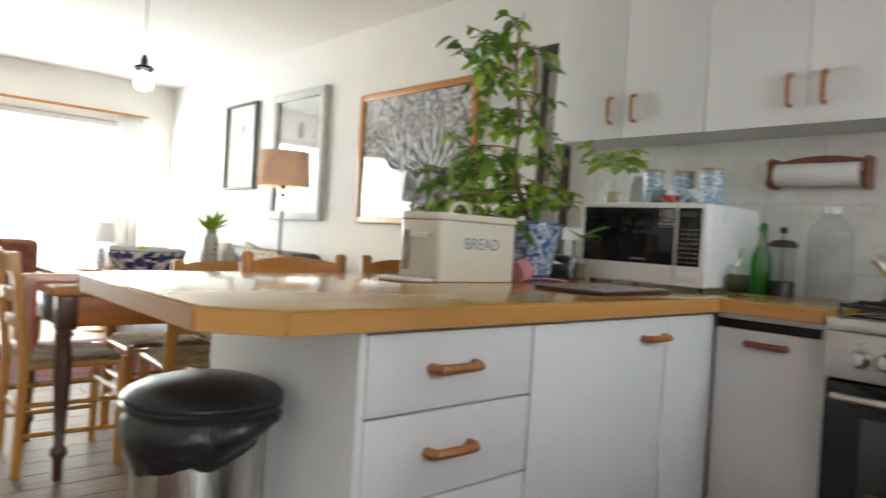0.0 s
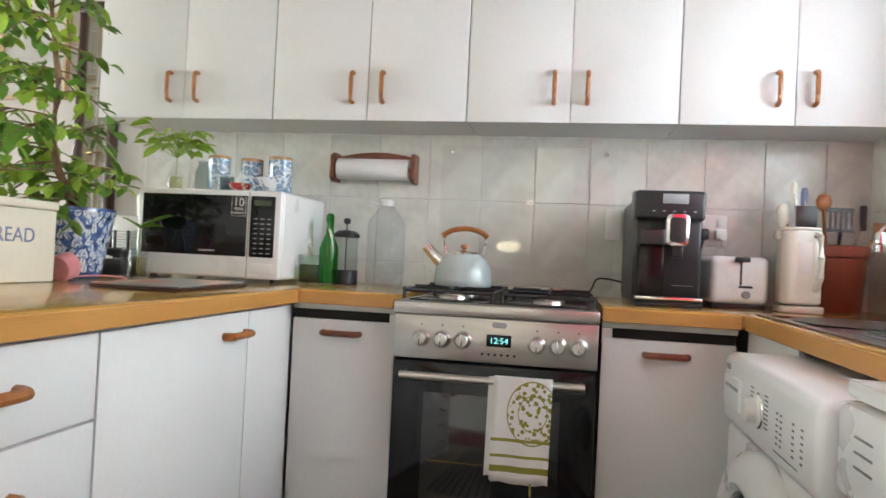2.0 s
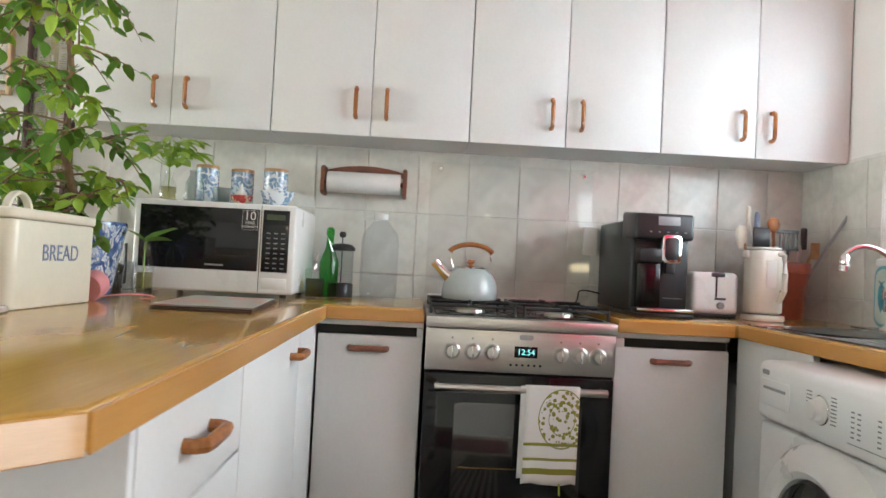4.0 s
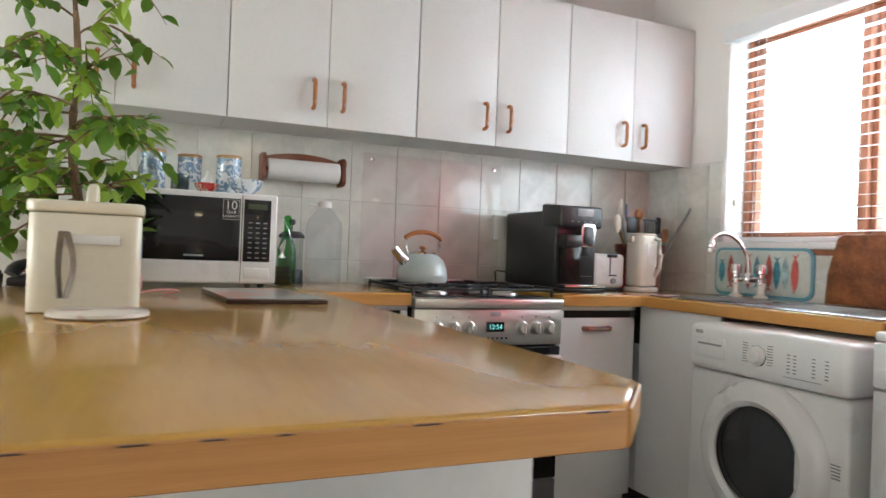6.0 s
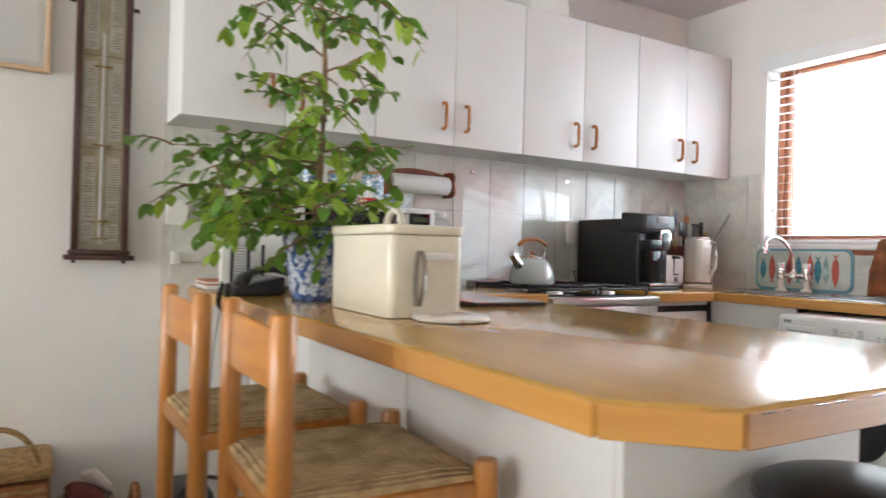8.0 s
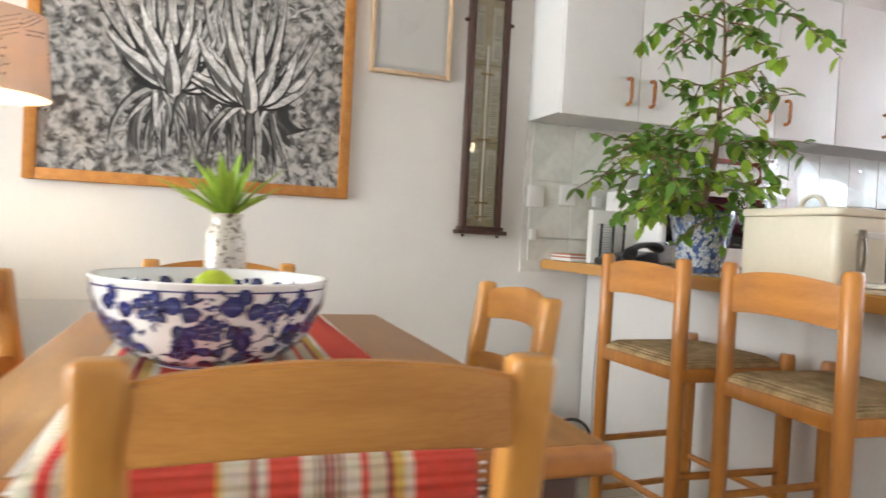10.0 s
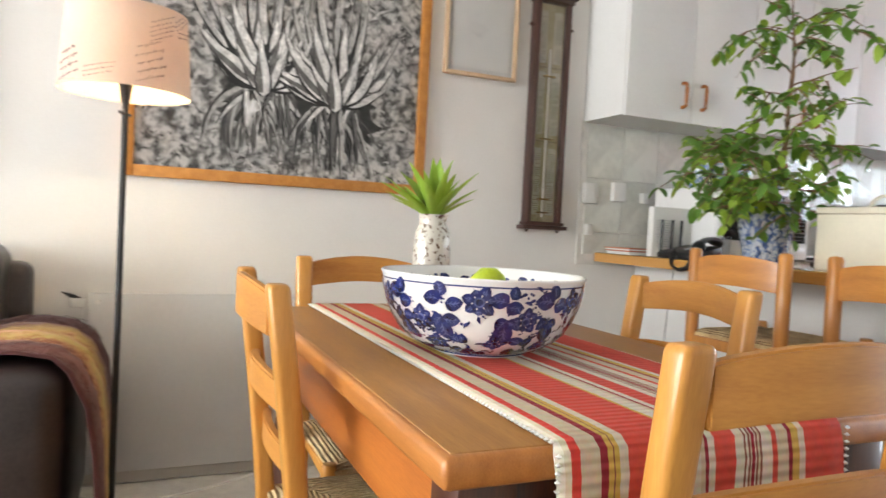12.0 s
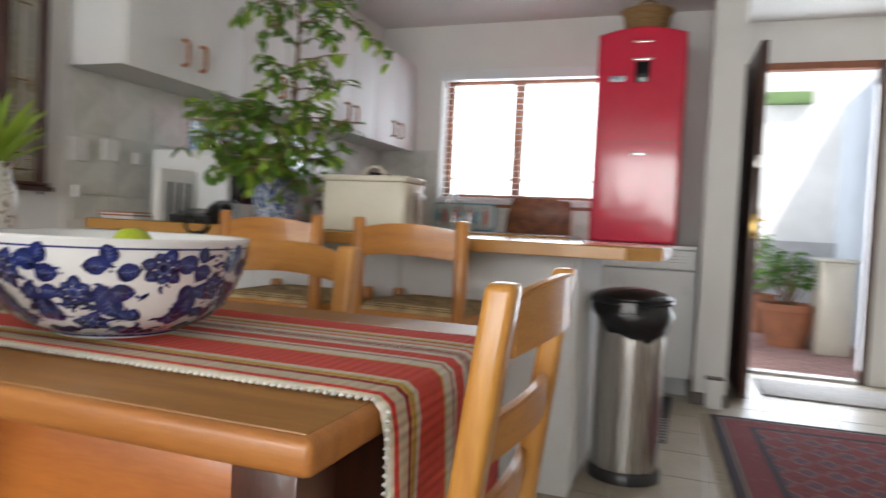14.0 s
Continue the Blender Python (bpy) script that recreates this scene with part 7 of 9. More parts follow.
utensil("spatula", "black nylon spatula in the red-brown pot", pot_tip(-0.02, 0.03, 0.04), pot_tip(-0.05, 0.09, 0.30), BLACK, box(u0[0] - 0.056, u0[0] - 0.050, u0[1] + 0.06, u0[1] + 0.125, T0 + 0.27, T0 + 0.345, 0.002), BLACK)
for nm, lab, (ax, ay), (bx, by, bz), mt, hd_, hm in (
        ("pastry_brush", "wooden pastry brush with pale bristles in the red-brown pot", (-0.03, 0.05), (-0.02, 0.155, 0.31), CORK, 0.022, CREAM),
        ("kitchen_knife", "kitchen knife with a pale handle in the red-brown pot", (0.0, 0.05), (0.01, 0.115, 0.39), STEEL, 0.010, CREAM),
        ("scissors", "steel kitchen scissors with blue grips in the red-brown pot", (0.0, 0.03), (0.0, 0.085, 0.37), STEEL, 0.011, BLUE_INK)):
    tp = pot_tip(bx, by, bz)
    utensil(nm, lab, pot_tip(ax, ay, 0.06), tp, mt, lathe([(0.4 * hd_, -0.045), (hd_, -0.015), (hd_, 0.025), (0.6 * hd_, 0.04), (0, 0.042)], tp, 14, sx=0.5), hm)
utensil("wooden_spoon", "round wooden spoon in the red-brown pot", pot_tip(0, 0.0, 0.04), pot_tip(-0.02, 0.03, 0.34), HANDLE, lathe([(0, -0.03), (0.022, -0.01), (0.026, 0.01), (0.018, 0.03), (0, 0.036)], pot_tip(-0.02, 0.03, 0.355), 16, sx=0.35), HANDLE)
sl_ = bmesh.new()
for k in range(5):
    box(u0[0] - 0.062, u0[0] - 0.058, u0[1] - 0.045 + k * 0.016, u0[1] - 0.038 + k * 0.016, T0 + 0.27, T0 + 0.33, bm=sl_)
box(u0[0] - 0.063, u0[0] - 0.057, u0[1] - 0.048, u0[1] + 0.035, T0 + 0.328, T0 + 0.340, bm=sl_)
box(u0[0] - 0.063, u0[0] - 0.057, u0[1] - 0.048, u0[1] + 0.035, T0 + 0.262, T0 + 0.272, bm=sl_)
utensil("slotted_turner", "black slotted turner in the red-brown pot", pot_tip(-0.03, 0.0, 0.04), pot_tip(-0.06, -0.01, 0.27), BLACK, sl_, BLACK)
utensil("whisk", "steel utensil with a black handle in the red-brown pot", pot_tip(0.01, -0.04, 0.04), pot_tip(-0.02, -0.085, 0.29), STEEL, box(u0[0] - 0.032, u0[0] - 0.012, u0[1] - 0.10, u0[1] - 0.080, T0 + 0.27, T0 + 0.355, 0.006), BLACK)
utensil("wooden_fork", "pale wooden spatula in the red-brown pot", pot_tip(0.02, -0.04, 0.04), pot_tip(-0.01, -0.14, 0.27), CORK, box(u0[0] - 0.016, u0[0] - 0.008, u0[1] - 0.16, u0[1] - 0.125, T0 + 0.235, T0 + 0.30, 0.003), CORK)
utensil("long_ladle", "long grey metal ladle handle leaning from the pot", pot_tip(-0.02, -0.05, 0.06), pot_tip(-0.13, -0.205, 0.42), GREY, box(u0[0] - 0.21, u0[0] - 0.125, u0[1] - 0.212, u0[1] - 0.200, T0 + 0.41, T0 + 0.425, 0.004), GREY, 0.006)

# wall sockets
for x, y, z, w, h, lab in ((2.574, 0.135, 1.17, 0.055, 0.115, "tall blank white wall socket plate"), (2.574, -0.215, 1.165, 0.115, 0.115, "white double wall socket"), (2.574, 2.075, 1.175, 0.075, 0.095, "white wall telephone socket box"), (2.574, 1.915, 1.19, 0.07, 0.09, "white wall adaptor box"), (2.574, 1.76, 1.17, 0.04, 0.05, "small white wall switch"), (2.574, 2.075, 1.005, 0.03, 0.05, "small white cable clip box")):
    so = thing("wall_socket", lab, "socket", (x, y, z))
    part("plate", box(x - (0.028 if w < 0.08 else 0.010), x, y - w / 2, y + w / 2, z - h / 2, z + h / 2, 0.004), WHITE_PLASTIC, so)
    if w > 0.1:
        for dy in (-0.028, 0.028):
            part("switch", box(x - 0.014, x - 0.009, y + dy - 0.008, y + dy + 0.008, z + 0.015, z + 0.04, 0.002), WHITE, so)
pg = thing("plug", "black mains plug in the double wall socket", "plug", (2.55, -0.185, 1.16))
part("body", box(2.525, 2.562, -0.205, -0.165, 1.13, 1.17, 0.008), BLACK, pg)
part("cable", tube(bezier((2.53, -0.185, 1.135), (2.45, -0.16, 1.05), (2.44, -0.13, 1.08), (2.40, -0.1275, 1.03), 12), 0.0035, 6), BLACK, pg)
pg = thing("plug", "white mains plug and cable in the double wall socket", "plug", (2.55, -0.245, 1.16))
part("body", box(2.525, 2.562, -0.265, -0.228, 1.13, 1.17, 0.008), WHITE_PLASTIC, pg)
part("cable", tube(bezier((2.53, -0.246, 1.135), (2.49, -0.25, 1.05), (2.49, -0.25, 1.08), (2.47, -0.25, 1.0), 12), 0.003, 6), WHITE_PLASTIC, pg)
gp = thing("splash_panel", "clear glass splash panel mounted on tiles behind the cooker", "splash panel", (2.56, 0.5, 1.2))
part("pane", box(2.558, 2.563, 0.13, 0.80, 0.93, 1.46, 0.001), PANE, gp).visible_shadow = False
for y in (0.17, 0.76):
    part("fixing", lathe([(0.009, 0), (0.007, 0.006), (0, 0.007)], seg=12, m=Matrix.Translation((2.558, y, 1.435)) @ Matrix.Rotation(radians(-90), 4, "Y")), CHROME, gp)

# sink
sk = thing("sink", "stainless steel sink with a ribbed draining board in the corner worktop", "sink", (1.4, -0.46, T0))
part("rim", box(1.52, 1.90, -0.24, -0.215, T0, T0 + 0.004, 0.0015), SINK, sk)
part("rim", box(1.52, 1.90, -0.64, -0.56, T0, T0 + 0.004, 0.0015), SINK, sk)
part("rim", box(1.885, 1.92, -0.64, -0.215, T0 + 0.0005, T0 + 0.0045, 0.0015), SINK, sk)
part("drainer", box(0.97, 1.52, -0.64, -0.215, T0 + 0.0002, T0 + 0.004, 0.0015), SINK, sk, "steel draining board")
for k in range(9):
    part("rib", tube([(1.0, -0.58 + k * 0.04, T0 + 0.004), (1.42, -0.58 + k * 0.04, T0 + 0.004)], 0.003, 6), SINK, sk)
bowl = lathe([(0.0, 0.0012), (0.10, 0.0013), (0.135, 0.002), (0.16, 0.005), (0.165, 0.0055)], (1.70, -0.40, T0), 40, sx=1.1, sy=0.95)
part("basin", bowl, mat("basin_steel", (0.22, 0.22, 0.22), 0.3, 1.0, 0.1), sk, "round steel basin")
part("back_ledge", box(0.97, 2.05, -0.735, -0.64, T0, T0 + 0.004, 0.0015), SINK, sk)
tpx = thing("mixer_tap", "chrome two-handled mixer tap with a swan-neck spout", "tap", (1.83, -0.665, T0))
for x in (1.765, 1.895):
    st_ = part("pillar", lathe([(0.028, 0.004), (0.028, 0.010), (0.014, 0.020), (0.012, 0.055), (0.018, 0.062), (0.018, 0.085)], (x, -0.665, T0), 22), JUG_CREAM, tpx, "cream tap pillar")
    part("valve", lathe([(0.016, 0.062), (0.020, 0.066), (0.020, 0.082), (0.014, 0.088), (0.014, 0.10), (0.023, 0.104), (0.023, 0.135), (0.018, 0.142), (0, 0.143)], (x, -0.665, T0), 22), CHROME, tpx, "chrome tap handle")
part("bridge", tube([(1.765, -0.665, T0 + 0.078), (1.895, -0.665, T0 + 0.078)], 0.012, 12), CHROME, tpx)
part("hub", lathe([(0.018, 0.062), (0.020, 0.078), (0.018, 0.098), (0.012, 0.105), (0, 0.105)], (1.83, -0.665, T0), 20), CHROME, tpx)
neck = [(1.83, -0.665, T0 + 0.10), (1.832, -0.662, T0 + 0.15)] + bezier((1.834, -0.66, T0 + 0.17), (1.85, -0.63, T0 + 0.27), (1.875, -0.54, T0 + 0.29), (1.88, -0.505, T0 + 0.235), 12)
part("spout", tube(neck, 0.0085, 12), CHROME, tpx, "arched chrome spout")
part("aerator", lathe([(0.010, 0.0), (0.015, -0.012), (0.015, -0.028), (0.011, -0.030), (0.017, -0.036), (0.016, -0.052), (0, -0.055)], (1.88, -0.503, T0 + 0.238), 18), CHROME, tpx)

# fish tray and boards
ft = thing("fish_tray", "pale blue tray painted with red and teal fish behind the tap", "tray", (1.84, -0.745, T0 + 0.005))
TRAYB = mat("tray_teal_rim", (0.16, 0.42, 0.52), 0.35, 0, 0.1)
TRAYW = mat("tray_cream_enamel", (0.60, 0.68, 0.62), 0.3, 0, 0.08, 9)
zc = T0 + 0.109
part("rim", prism(rrect(-0.25, 0.25, -0.105, 0.105, 0.04), 0, 0.010, 0.003, m=at_face(FACE_N, 1.838, -0.752, zc)), TRAYB, ft)
part("face", prism(rrect(-0.238, 0.238, -0.093, 0.093, 0.034), 0, 0.003, 0.001, m=at_face(FACE_N, 1.838, -0.7418, zc)), TRAYW, ft)
FR, FT_ = mat("fish_red_paint", (0.60, 0.13, 0.10), 0.4, 0, 0.2, 30), mat("fish_teal_paint", (0.08, 0.33, 0.42), 0.4, 0, 0.2, 30)
FP = mat("fish_pale_paint", (0.42, 0.62, 0.62), 0.4, 0, 0.2, 30)
for k, (x, mt, ln, flip) in enumerate(((-0.205, FT_, 0.055, 1), (-0.155, FR, 0.075, -1), (-0.06, FR, 0.08, 1), (-0.015, FT_, 0.07, -1), (0.045, FR, 0.08, -1), (0.085, FT_, 0.07, 1), (0.125, FP, 0.07, -1), (0.17, FR, 0.082, 1))):
    out = [(x, -ln * flip), (x + 0.014, -ln * 0.5 * flip), (x + 0.018, 0), (x + 0.013, ln * 0.55 * flip), (x + 0.003, ln * 0.75 * flip), (x + 0.018, ln * flip), (x, ln * 0.86 * flip), (x - 0.018, ln * flip), (x - 0.003, ln * 0.75 * flip), (x - 0.013, ln * 0.55 * flip), (x - 0.018, 0), (x - 0.014, -ln * 0.5 * flip)]
    part("fish", prism(out, 0, 0.0012, m=at_face(FACE_N, 1.838, -0.7385, zc)), mt, ft, "painted fish")
for x0, x1, y, h, tl_, lab in ((1.10, 1.50, -0.700, 0.262, 0.035, "large worn brown wooden board leaning on the sink wall"), (1.02, 1.40, -0.722, 0.252, 0.02, "brown wooden board leaning behind the larger one")):
    bd = thing("chopping_board", lab, "chopping board", ((x0 + x1) / 2, y, T0 + 0.005))
    out = [(x0, T0 + 0.006), (x1, T0 + 0.006), (x1 - 0.008, T0 + 0.12), (x1 - 0.045, T0 + h - 0.012), (x1 - 0.065, T0 + h), (x0 + 0.02, T0 + h), (x0 + 0.004, T0 + h - 0.03)]
    b = prism([(x, z) for x, z in out], -0.011, 0.011, 0.004, 2, m=Matrix(((1, 0, 0, 0), (0, 0, -1, y), (0, 1, 0, 0), (0, 0, 0, 1))))
    part("board", b, BOARD_WOOD, bd)


# ---------------------------------------------------------------- dining wall
def frame_on_wall(name, label, cat, y0, y1, z0, z1, w, depth, mt, mount=None, mw_=0.0):
    f = thing(name, label, cat, (EX, (y0 + y1) / 2, (z0 + z1) / 2))
    x0 = EX - depth
    for a in ((y0, y0 + w, z0, z1), (y1 - w, y1, z0, z1), (y0 + w, y1 - w, z0, z0 + w), (y0 + w, y1 - w, z1 - w, z1)):
        part("frame_bar", box(x0, EX - 0.001, *a, 0.004), mt, f)
    if mount:
        part("mount", box(EX - 0.010, EX - 0.008, y0 + w, y1 - w, z0 + w, z1 - w), mount, f)
    return f


# the aloe photograph
GY0, GY1, GZ0, GZ1 = 2.912, 4.062, 1.108, 1.985
pf_ = frame_on_wall("aloe_picture", "large black and white aloe photograph in an orange wooden frame", "picture", GY0, GY1, GZ0, GZ1, 0.042, 0.03, FRAME_WOOD)
PHOTO = two_tone("photo_gravel", (0.055, 0.054, 0.052), (0.70, 0.69, 0.67), 30, 0.40, 0.60, rough=0.5, warp=1.2, detail=12.0, coat=0)
part("print", box(EX - 0.012, EX - 0.010, GY0 + 0.042, GY1 - 0.042, GZ0 + 0.042, GZ1 - 0.042), PHOTO, pf_, "black and white photographic print")
tones = [mat("photo_tone_" + n_, c_, 0.6, 0, 0.25, 30, 0, 120, 0, (1, 1, 1)) for n_, c_ in (("dark", (0.022, 0.022, 0.021)), ("mid", (0.16, 0.155, 0.15)), ("light", (0.56, 0.55, 0.53)), ("pale", (0.86, 0.85, 0.83)))]
rng = random.Random(21)
layers = [bmesh.new() for _ in tones]
lv = [0]


def print_blade(cy, cz, ang, ln, w, bend, tone):
    """One leaf of the photographed plant: a flat curved blade in the sheet."""
    b = layers[tone]
    lv[0] += 1
    x = EX - 0.0121 - 0.0000035 * lv[0]
    L, R = [], []
    for k in range(9):
        t = k / 8
        a = ang + bend * t
        y, z = cy - ln * t * math.sin(a), cz + ln * t * math.cos(a)
        ww = w * (1 - t) ** 0.7 * (0.75 + 0.5 * math.sin(math.pi * min(1, t * 1.4)))
        y, z = min(max(y, GY0 + 0.05), GY1 - 0.05), min(max(z, GZ0 + 0.05), GZ1 - 0.05)
        L.append(b.verts.new((x, y - ww * math.cos(a), z - ww * math.sin(a)))), R.append(b.verts.new((x, y + ww * math.cos(a), z + ww * math.sin(a))))
    for k in range(8):
        b.faces.new((L[k], R[k], R[k + 1], L[k + 1]))


ROSETTES = ((3.58, 1.50), (3.30, 1.47))
for k in range(260):
    print_blade(rng.uniform(GY0 + 0.06, GY1 - 0.06), rng.uniform(1.60, 1.92), rng.uniform(-1.2, 1.2), rng.uniform(0.02, 0.06), rng.uniform(0.002, 0.006), rng.uniform(-1, 1), rng.choice((1, 2, 2, 3, 3)))
for k in range(420):
    z = rng.uniform(1.15, 1.50)
    print_blade(rng.uniform(GY0 + 0.06, GY1 - 0.06), z, rng.uniform(-1.4, 1.4), rng.uniform(0.015, 0.045), rng.uniform(0.0012, 0.004), rng.uniform(-1, 1), rng.choice((0, 0, 1, 1, 2, 3)))
for cy, cz in ROSETTES:
    for k in range(44):
        print_blade(cy + rng.uniform(-0.10, 0.10), cz - 0.04 + rng.uniform(-0.10, 0.07), rng.uniform(-3.14, 3.14), rng.uniform(0.07, 0.15), 0.040, rng.uniform(-0.6, 0.6), 0)
for cy, cz in ROSETTES:
    for k in range(64):
        a = rng.uniform(2.0, 4.3)
        y0_, z0_, l_, w_, bd = cy + rng.uniform(-0.09, 0.09), cz - rng.uniform(0.01, 0.06), rng.uniform(0.09, 0.30), rng.uniform(0.005, 0.010), (3.14 - a) * rng.uniform(0.2, 0.9)
        print_blade(y0_ + 0.004, z0_, a, l_ * 1.03, w_ * 1.6, bd, 0)
        print_blade(y0_, z0_, a, l_, w_, bd, rng.choice((1, 2, 2, 3)))
for back in (True, False):
    for cy, cz in ROSETTES:
        n_ = 9 if back else 12
        for k in range(n_):
            spread = 1.05 if back else 1.75
            a = spread * (2 * ((k * 5) % n_) / (n_ - 1) - 1) + rng.uniform(-0.08, 0.08)
            ln = (rng.uniform(0.38, 0.50) if back else rng.uniform(0.24, 0.36)) * (1 - 0.12 * abs(a))
            hw, bd = (0.025 if back else 0.032) * rng.uniform(0.85, 1.1), -0.45 * a * rng.uniform(0.3, 1.1)
            y0_, z0_ = cy - 0.022 * math.sin(a), cz + (0.010 if back else -0.015) * math.cos(a)
            print_blade(y0_, z0_, a, ln * 1.02, hw * 1.35, bd, 0)
            print_blade(y0_, z0_, a, ln, hw, bd, 2 if back else 3)
            print_blade(y0_ + 0.45 * hw, z0_, a - 0.02, ln * 0.93, hw * 0.42, bd, 1 if k % 3 else 0)
            print_blade(y0_ - 0.30 * hw, z0_, a + 0.01, ln * 0.90, hw * 0.26, bd, 3)
for cy, cz in ROSETTES:
    for a in (-0.75, 0.6, -0.1):
        print_blade(cy + 0.02 * math.sin(a), cz - 0.045, a, 0.22, 0.034, -0.2 * a, 0)
        print_blade(cy + 0.02 * math.sin(a), cz - 0.045, a, 0.215, 0.026, -0.2 * a, 3)
        print_blade(cy + 0.02 * math.sin(a) + 0.012, cz - 0.045, a - 0.02, 0.20, 0.012, -0.2 * a, 1)
for b, mt, nm in zip(layers, tones, ("dark", "mid grey", "light grey", "pale")):
    part("printed_leaves", b, mt, pf_, nm + " tones of the photograph", smooth=0, kind="stuff")
part("pane", box(EX - 0.0155, EX - 0.0145, GY0 + 0.043, GY1 - 0.043, GZ0 + 0.043, GZ1 - 0.043), PANE, pf_, "picture glass")

pa = frame_on_wall("drawing", "small pencil drawing in a pale wooden frame", "picture", 2.500, 2.845, 1.634, 2.015, 0.016, 0.03, PALE_FRAME, mat("mount_grey_white", (0.70, 0.70, 0.69), 0.8, 0, 0.02))
part("mount", box(EX - 0.014, EX - 0.012, 2.535, 2.81, 1.67, 1.98), PAPER, pa)
for k in range(60):
    y, z = rng.gauss(2.675, 0.035), rng.gauss(1.82, 0.045)
    a = rng.uniform(0, 3.14)
    part("pencil_line", tube([(EX - 0.0143, y, z), (EX - 0.0143, y + 0.016 * math.cos(a), z + 0.016 * math.sin(a))], 0.0004, 4), GREY, pa)
part("pane", box(EX - 0.019, EX - 0.018, 2.517, 2.828, 1.651, 1.998), PANE, pa)
pA = frame_on_wall("large_print", "large pale print in a deep white frame above the sofa", "picture", 4.50, 5.29, 1.11, 2.12, 0.062, 0.045, mat("limed_frame", (0.60, 0.60, 0.58), 0.6, 0, 0.08, 12), mat("pale_print_paper", (0.66, 0.67, 0.64), 0.7, 0, 0.05, 8))
part("picture_sheet", box(EX - 0.013, EX - 0.011, 4.66, 5.13, 1.32, 1.95), two_tone("botanical_print", (0.70, 0.70, 0.67), (0.45, 0.44, 0.42), 9, 0.6, 0.72, rough=0.6, coat=0), pA)
part("motif", prism([(0.05 * math.cos(k / 20 * 6.283), 0.09 * math.sin(k / 20 * 6.283) * (1 if k < 10 else 0.5)) for k in range(20)], 0, 0.0015, m=at_face(FACE_W, EX - 0.0135, 4.87, 1.79)), GREY, pA)
part("pane", box(EX - 0.020, EX - 0.019, 4.54, 5.25, 1.15, 2.08), PANE, pA)
pB = frame_on_wall("figure_print", "tall white framed print with a grey column and blue motif", "picture", 5.60, 6.18, 1.36, 2.12, 0.018, 0.045, mat("dark_frame", (0.12, 0.11, 0.10), 0.5), PAPER)
part("motif", prism([(0.035 * math.cos(k / 20 * 6.283), 0.05 * math.sin(k / 20 * 6.283)) for k in range(20)], 0, 0.0015, m=at_face(FACE_W, EX - 0.0105, 5.88, 1.90)), mat("print_blue_grey", (0.25, 0.33, 0.40), 0.6), pB)
part("motif", prism([(-0.025, -0.17), (0.025, -0.17), (0.025, 0.10), (0, 0.16), (-0.025, 0.10)], 0, 0.0015, m=at_face(FACE_W, EX - 0.0105, 5.88, 1.64)), GREY, pB)

# barometer
ba = thing("barometer", "tall antique barometer in a narrow mahogany case", "barometer", (EX, 2.335, 1.0))
YA, YB, ZA, ZB = 2.245, 2.425, 1.005, 2.03
for a in ((YA, YA + 0.022, ZA, ZB), (YB - 0.022, YB, ZA, ZB)):
    part("case_side", box(EX - 0.055, EX - 0.001, *a, 0.004), DARK_WOOD, ba)
part("case_back", box(EX - 0.02, EX - 0.001, YA + 0.022, YB - 0.022, ZA, ZB), DARK_WOOD, ba)
part("base_moulding", box(EX - 0.075, EX - 0.001, YA - 0.022, YB + 0.022, ZA - 0.012, ZA + 0.006, 0.005), DARK_WOOD, ba)
part("base_moulding", box(EX - 0.065, EX - 0.001, YA - 0.008, YB + 0.008, ZA + 0.007, ZA + 0.022, 0.004), DARK_WOOD, ba)
part("cornice", box(EX - 0.075, EX - 0.001, YA - 0.022, YB + 0.022, ZB - 0.006, ZB + 0.016, 0.006), DARK_WOOD, ba)
part("cornice", box(EX - 0.065, EX - 0.001, YA - 0.008, YB + 0.008, ZB - 0.026, ZB - 0.007, 0.004), DARK_WOOD, ba)
SCALE = mat("aged_scale_paper", (0.50, 0.45, 0.30), 0.6, 0, 0.2, 7, 0, 60, 0, (1, 1, 1), (0.30, 0.25, 0.13))
part("scale_sheet", box(EX - 0.024, EX - 0.0205, YA + 0.023, YB - 0.023, ZA + 0.024, ZB - 0.028), SCALE, ba, "aged paper scale")
PANELP = mat("scale_panel_paper", (0.58, 0.56, 0.46), 0.6, 0, 0.1, 20)
lines = bmesh.new()
for z0, z1 in ((1.06, 1.36), (1.42, 1.70), (1.74, 1.97)):
    for y0, y1 in ((YA + 0.030, YA + 0.072), (YB - 0.072, YB - 0.030)):
        part("scale_panel", box(EX - 0.0252, EX - 0.0242, y0, y1, z0, z1), PANELP, ba)
        n_ = int((z1 - z0 - 0.03) / 0.009)
        for k in range(n_):
            if rng.random() < 0.85:
                box(EX - 0.0258, EX - 0.0253, y0 + 0.005, y1 - 0.005 - rng.random() * 0.01, z0 + 0.012 + k * 0.009, z0 + 0.0145 + k * 0.009, bm=lines)
for z in (1.39, 1.72):
    box(EX - 0.0262, EX - 0.0253, YA + 0.026, YB - 0.026, z - 0.002, z + 0.002, bm=lines)
part("scale_print", lines, mat("sepia_ink", (0.20, 0.16, 0.09), 0.7), ba, smooth=0, kind="stuff")
part("glass_tube", tube([(EX - 0.032, 2.335, 1.05), (EX - 0.032, 2.335, 1.80)], 0.0055, 10), mat("mercury_tube", (0.75, 0.74, 0.70), 0.15, 0, 0.05), ba, "thin pale glass tube")
for z in (1.07, 1.13, 1.40, 1.68):
    part("tube_clip", box(EX - 0.038, EX - 0.026, 2.305, 2.365, z - 0.004, z + 0.004, 0.002), BRASS, ba)
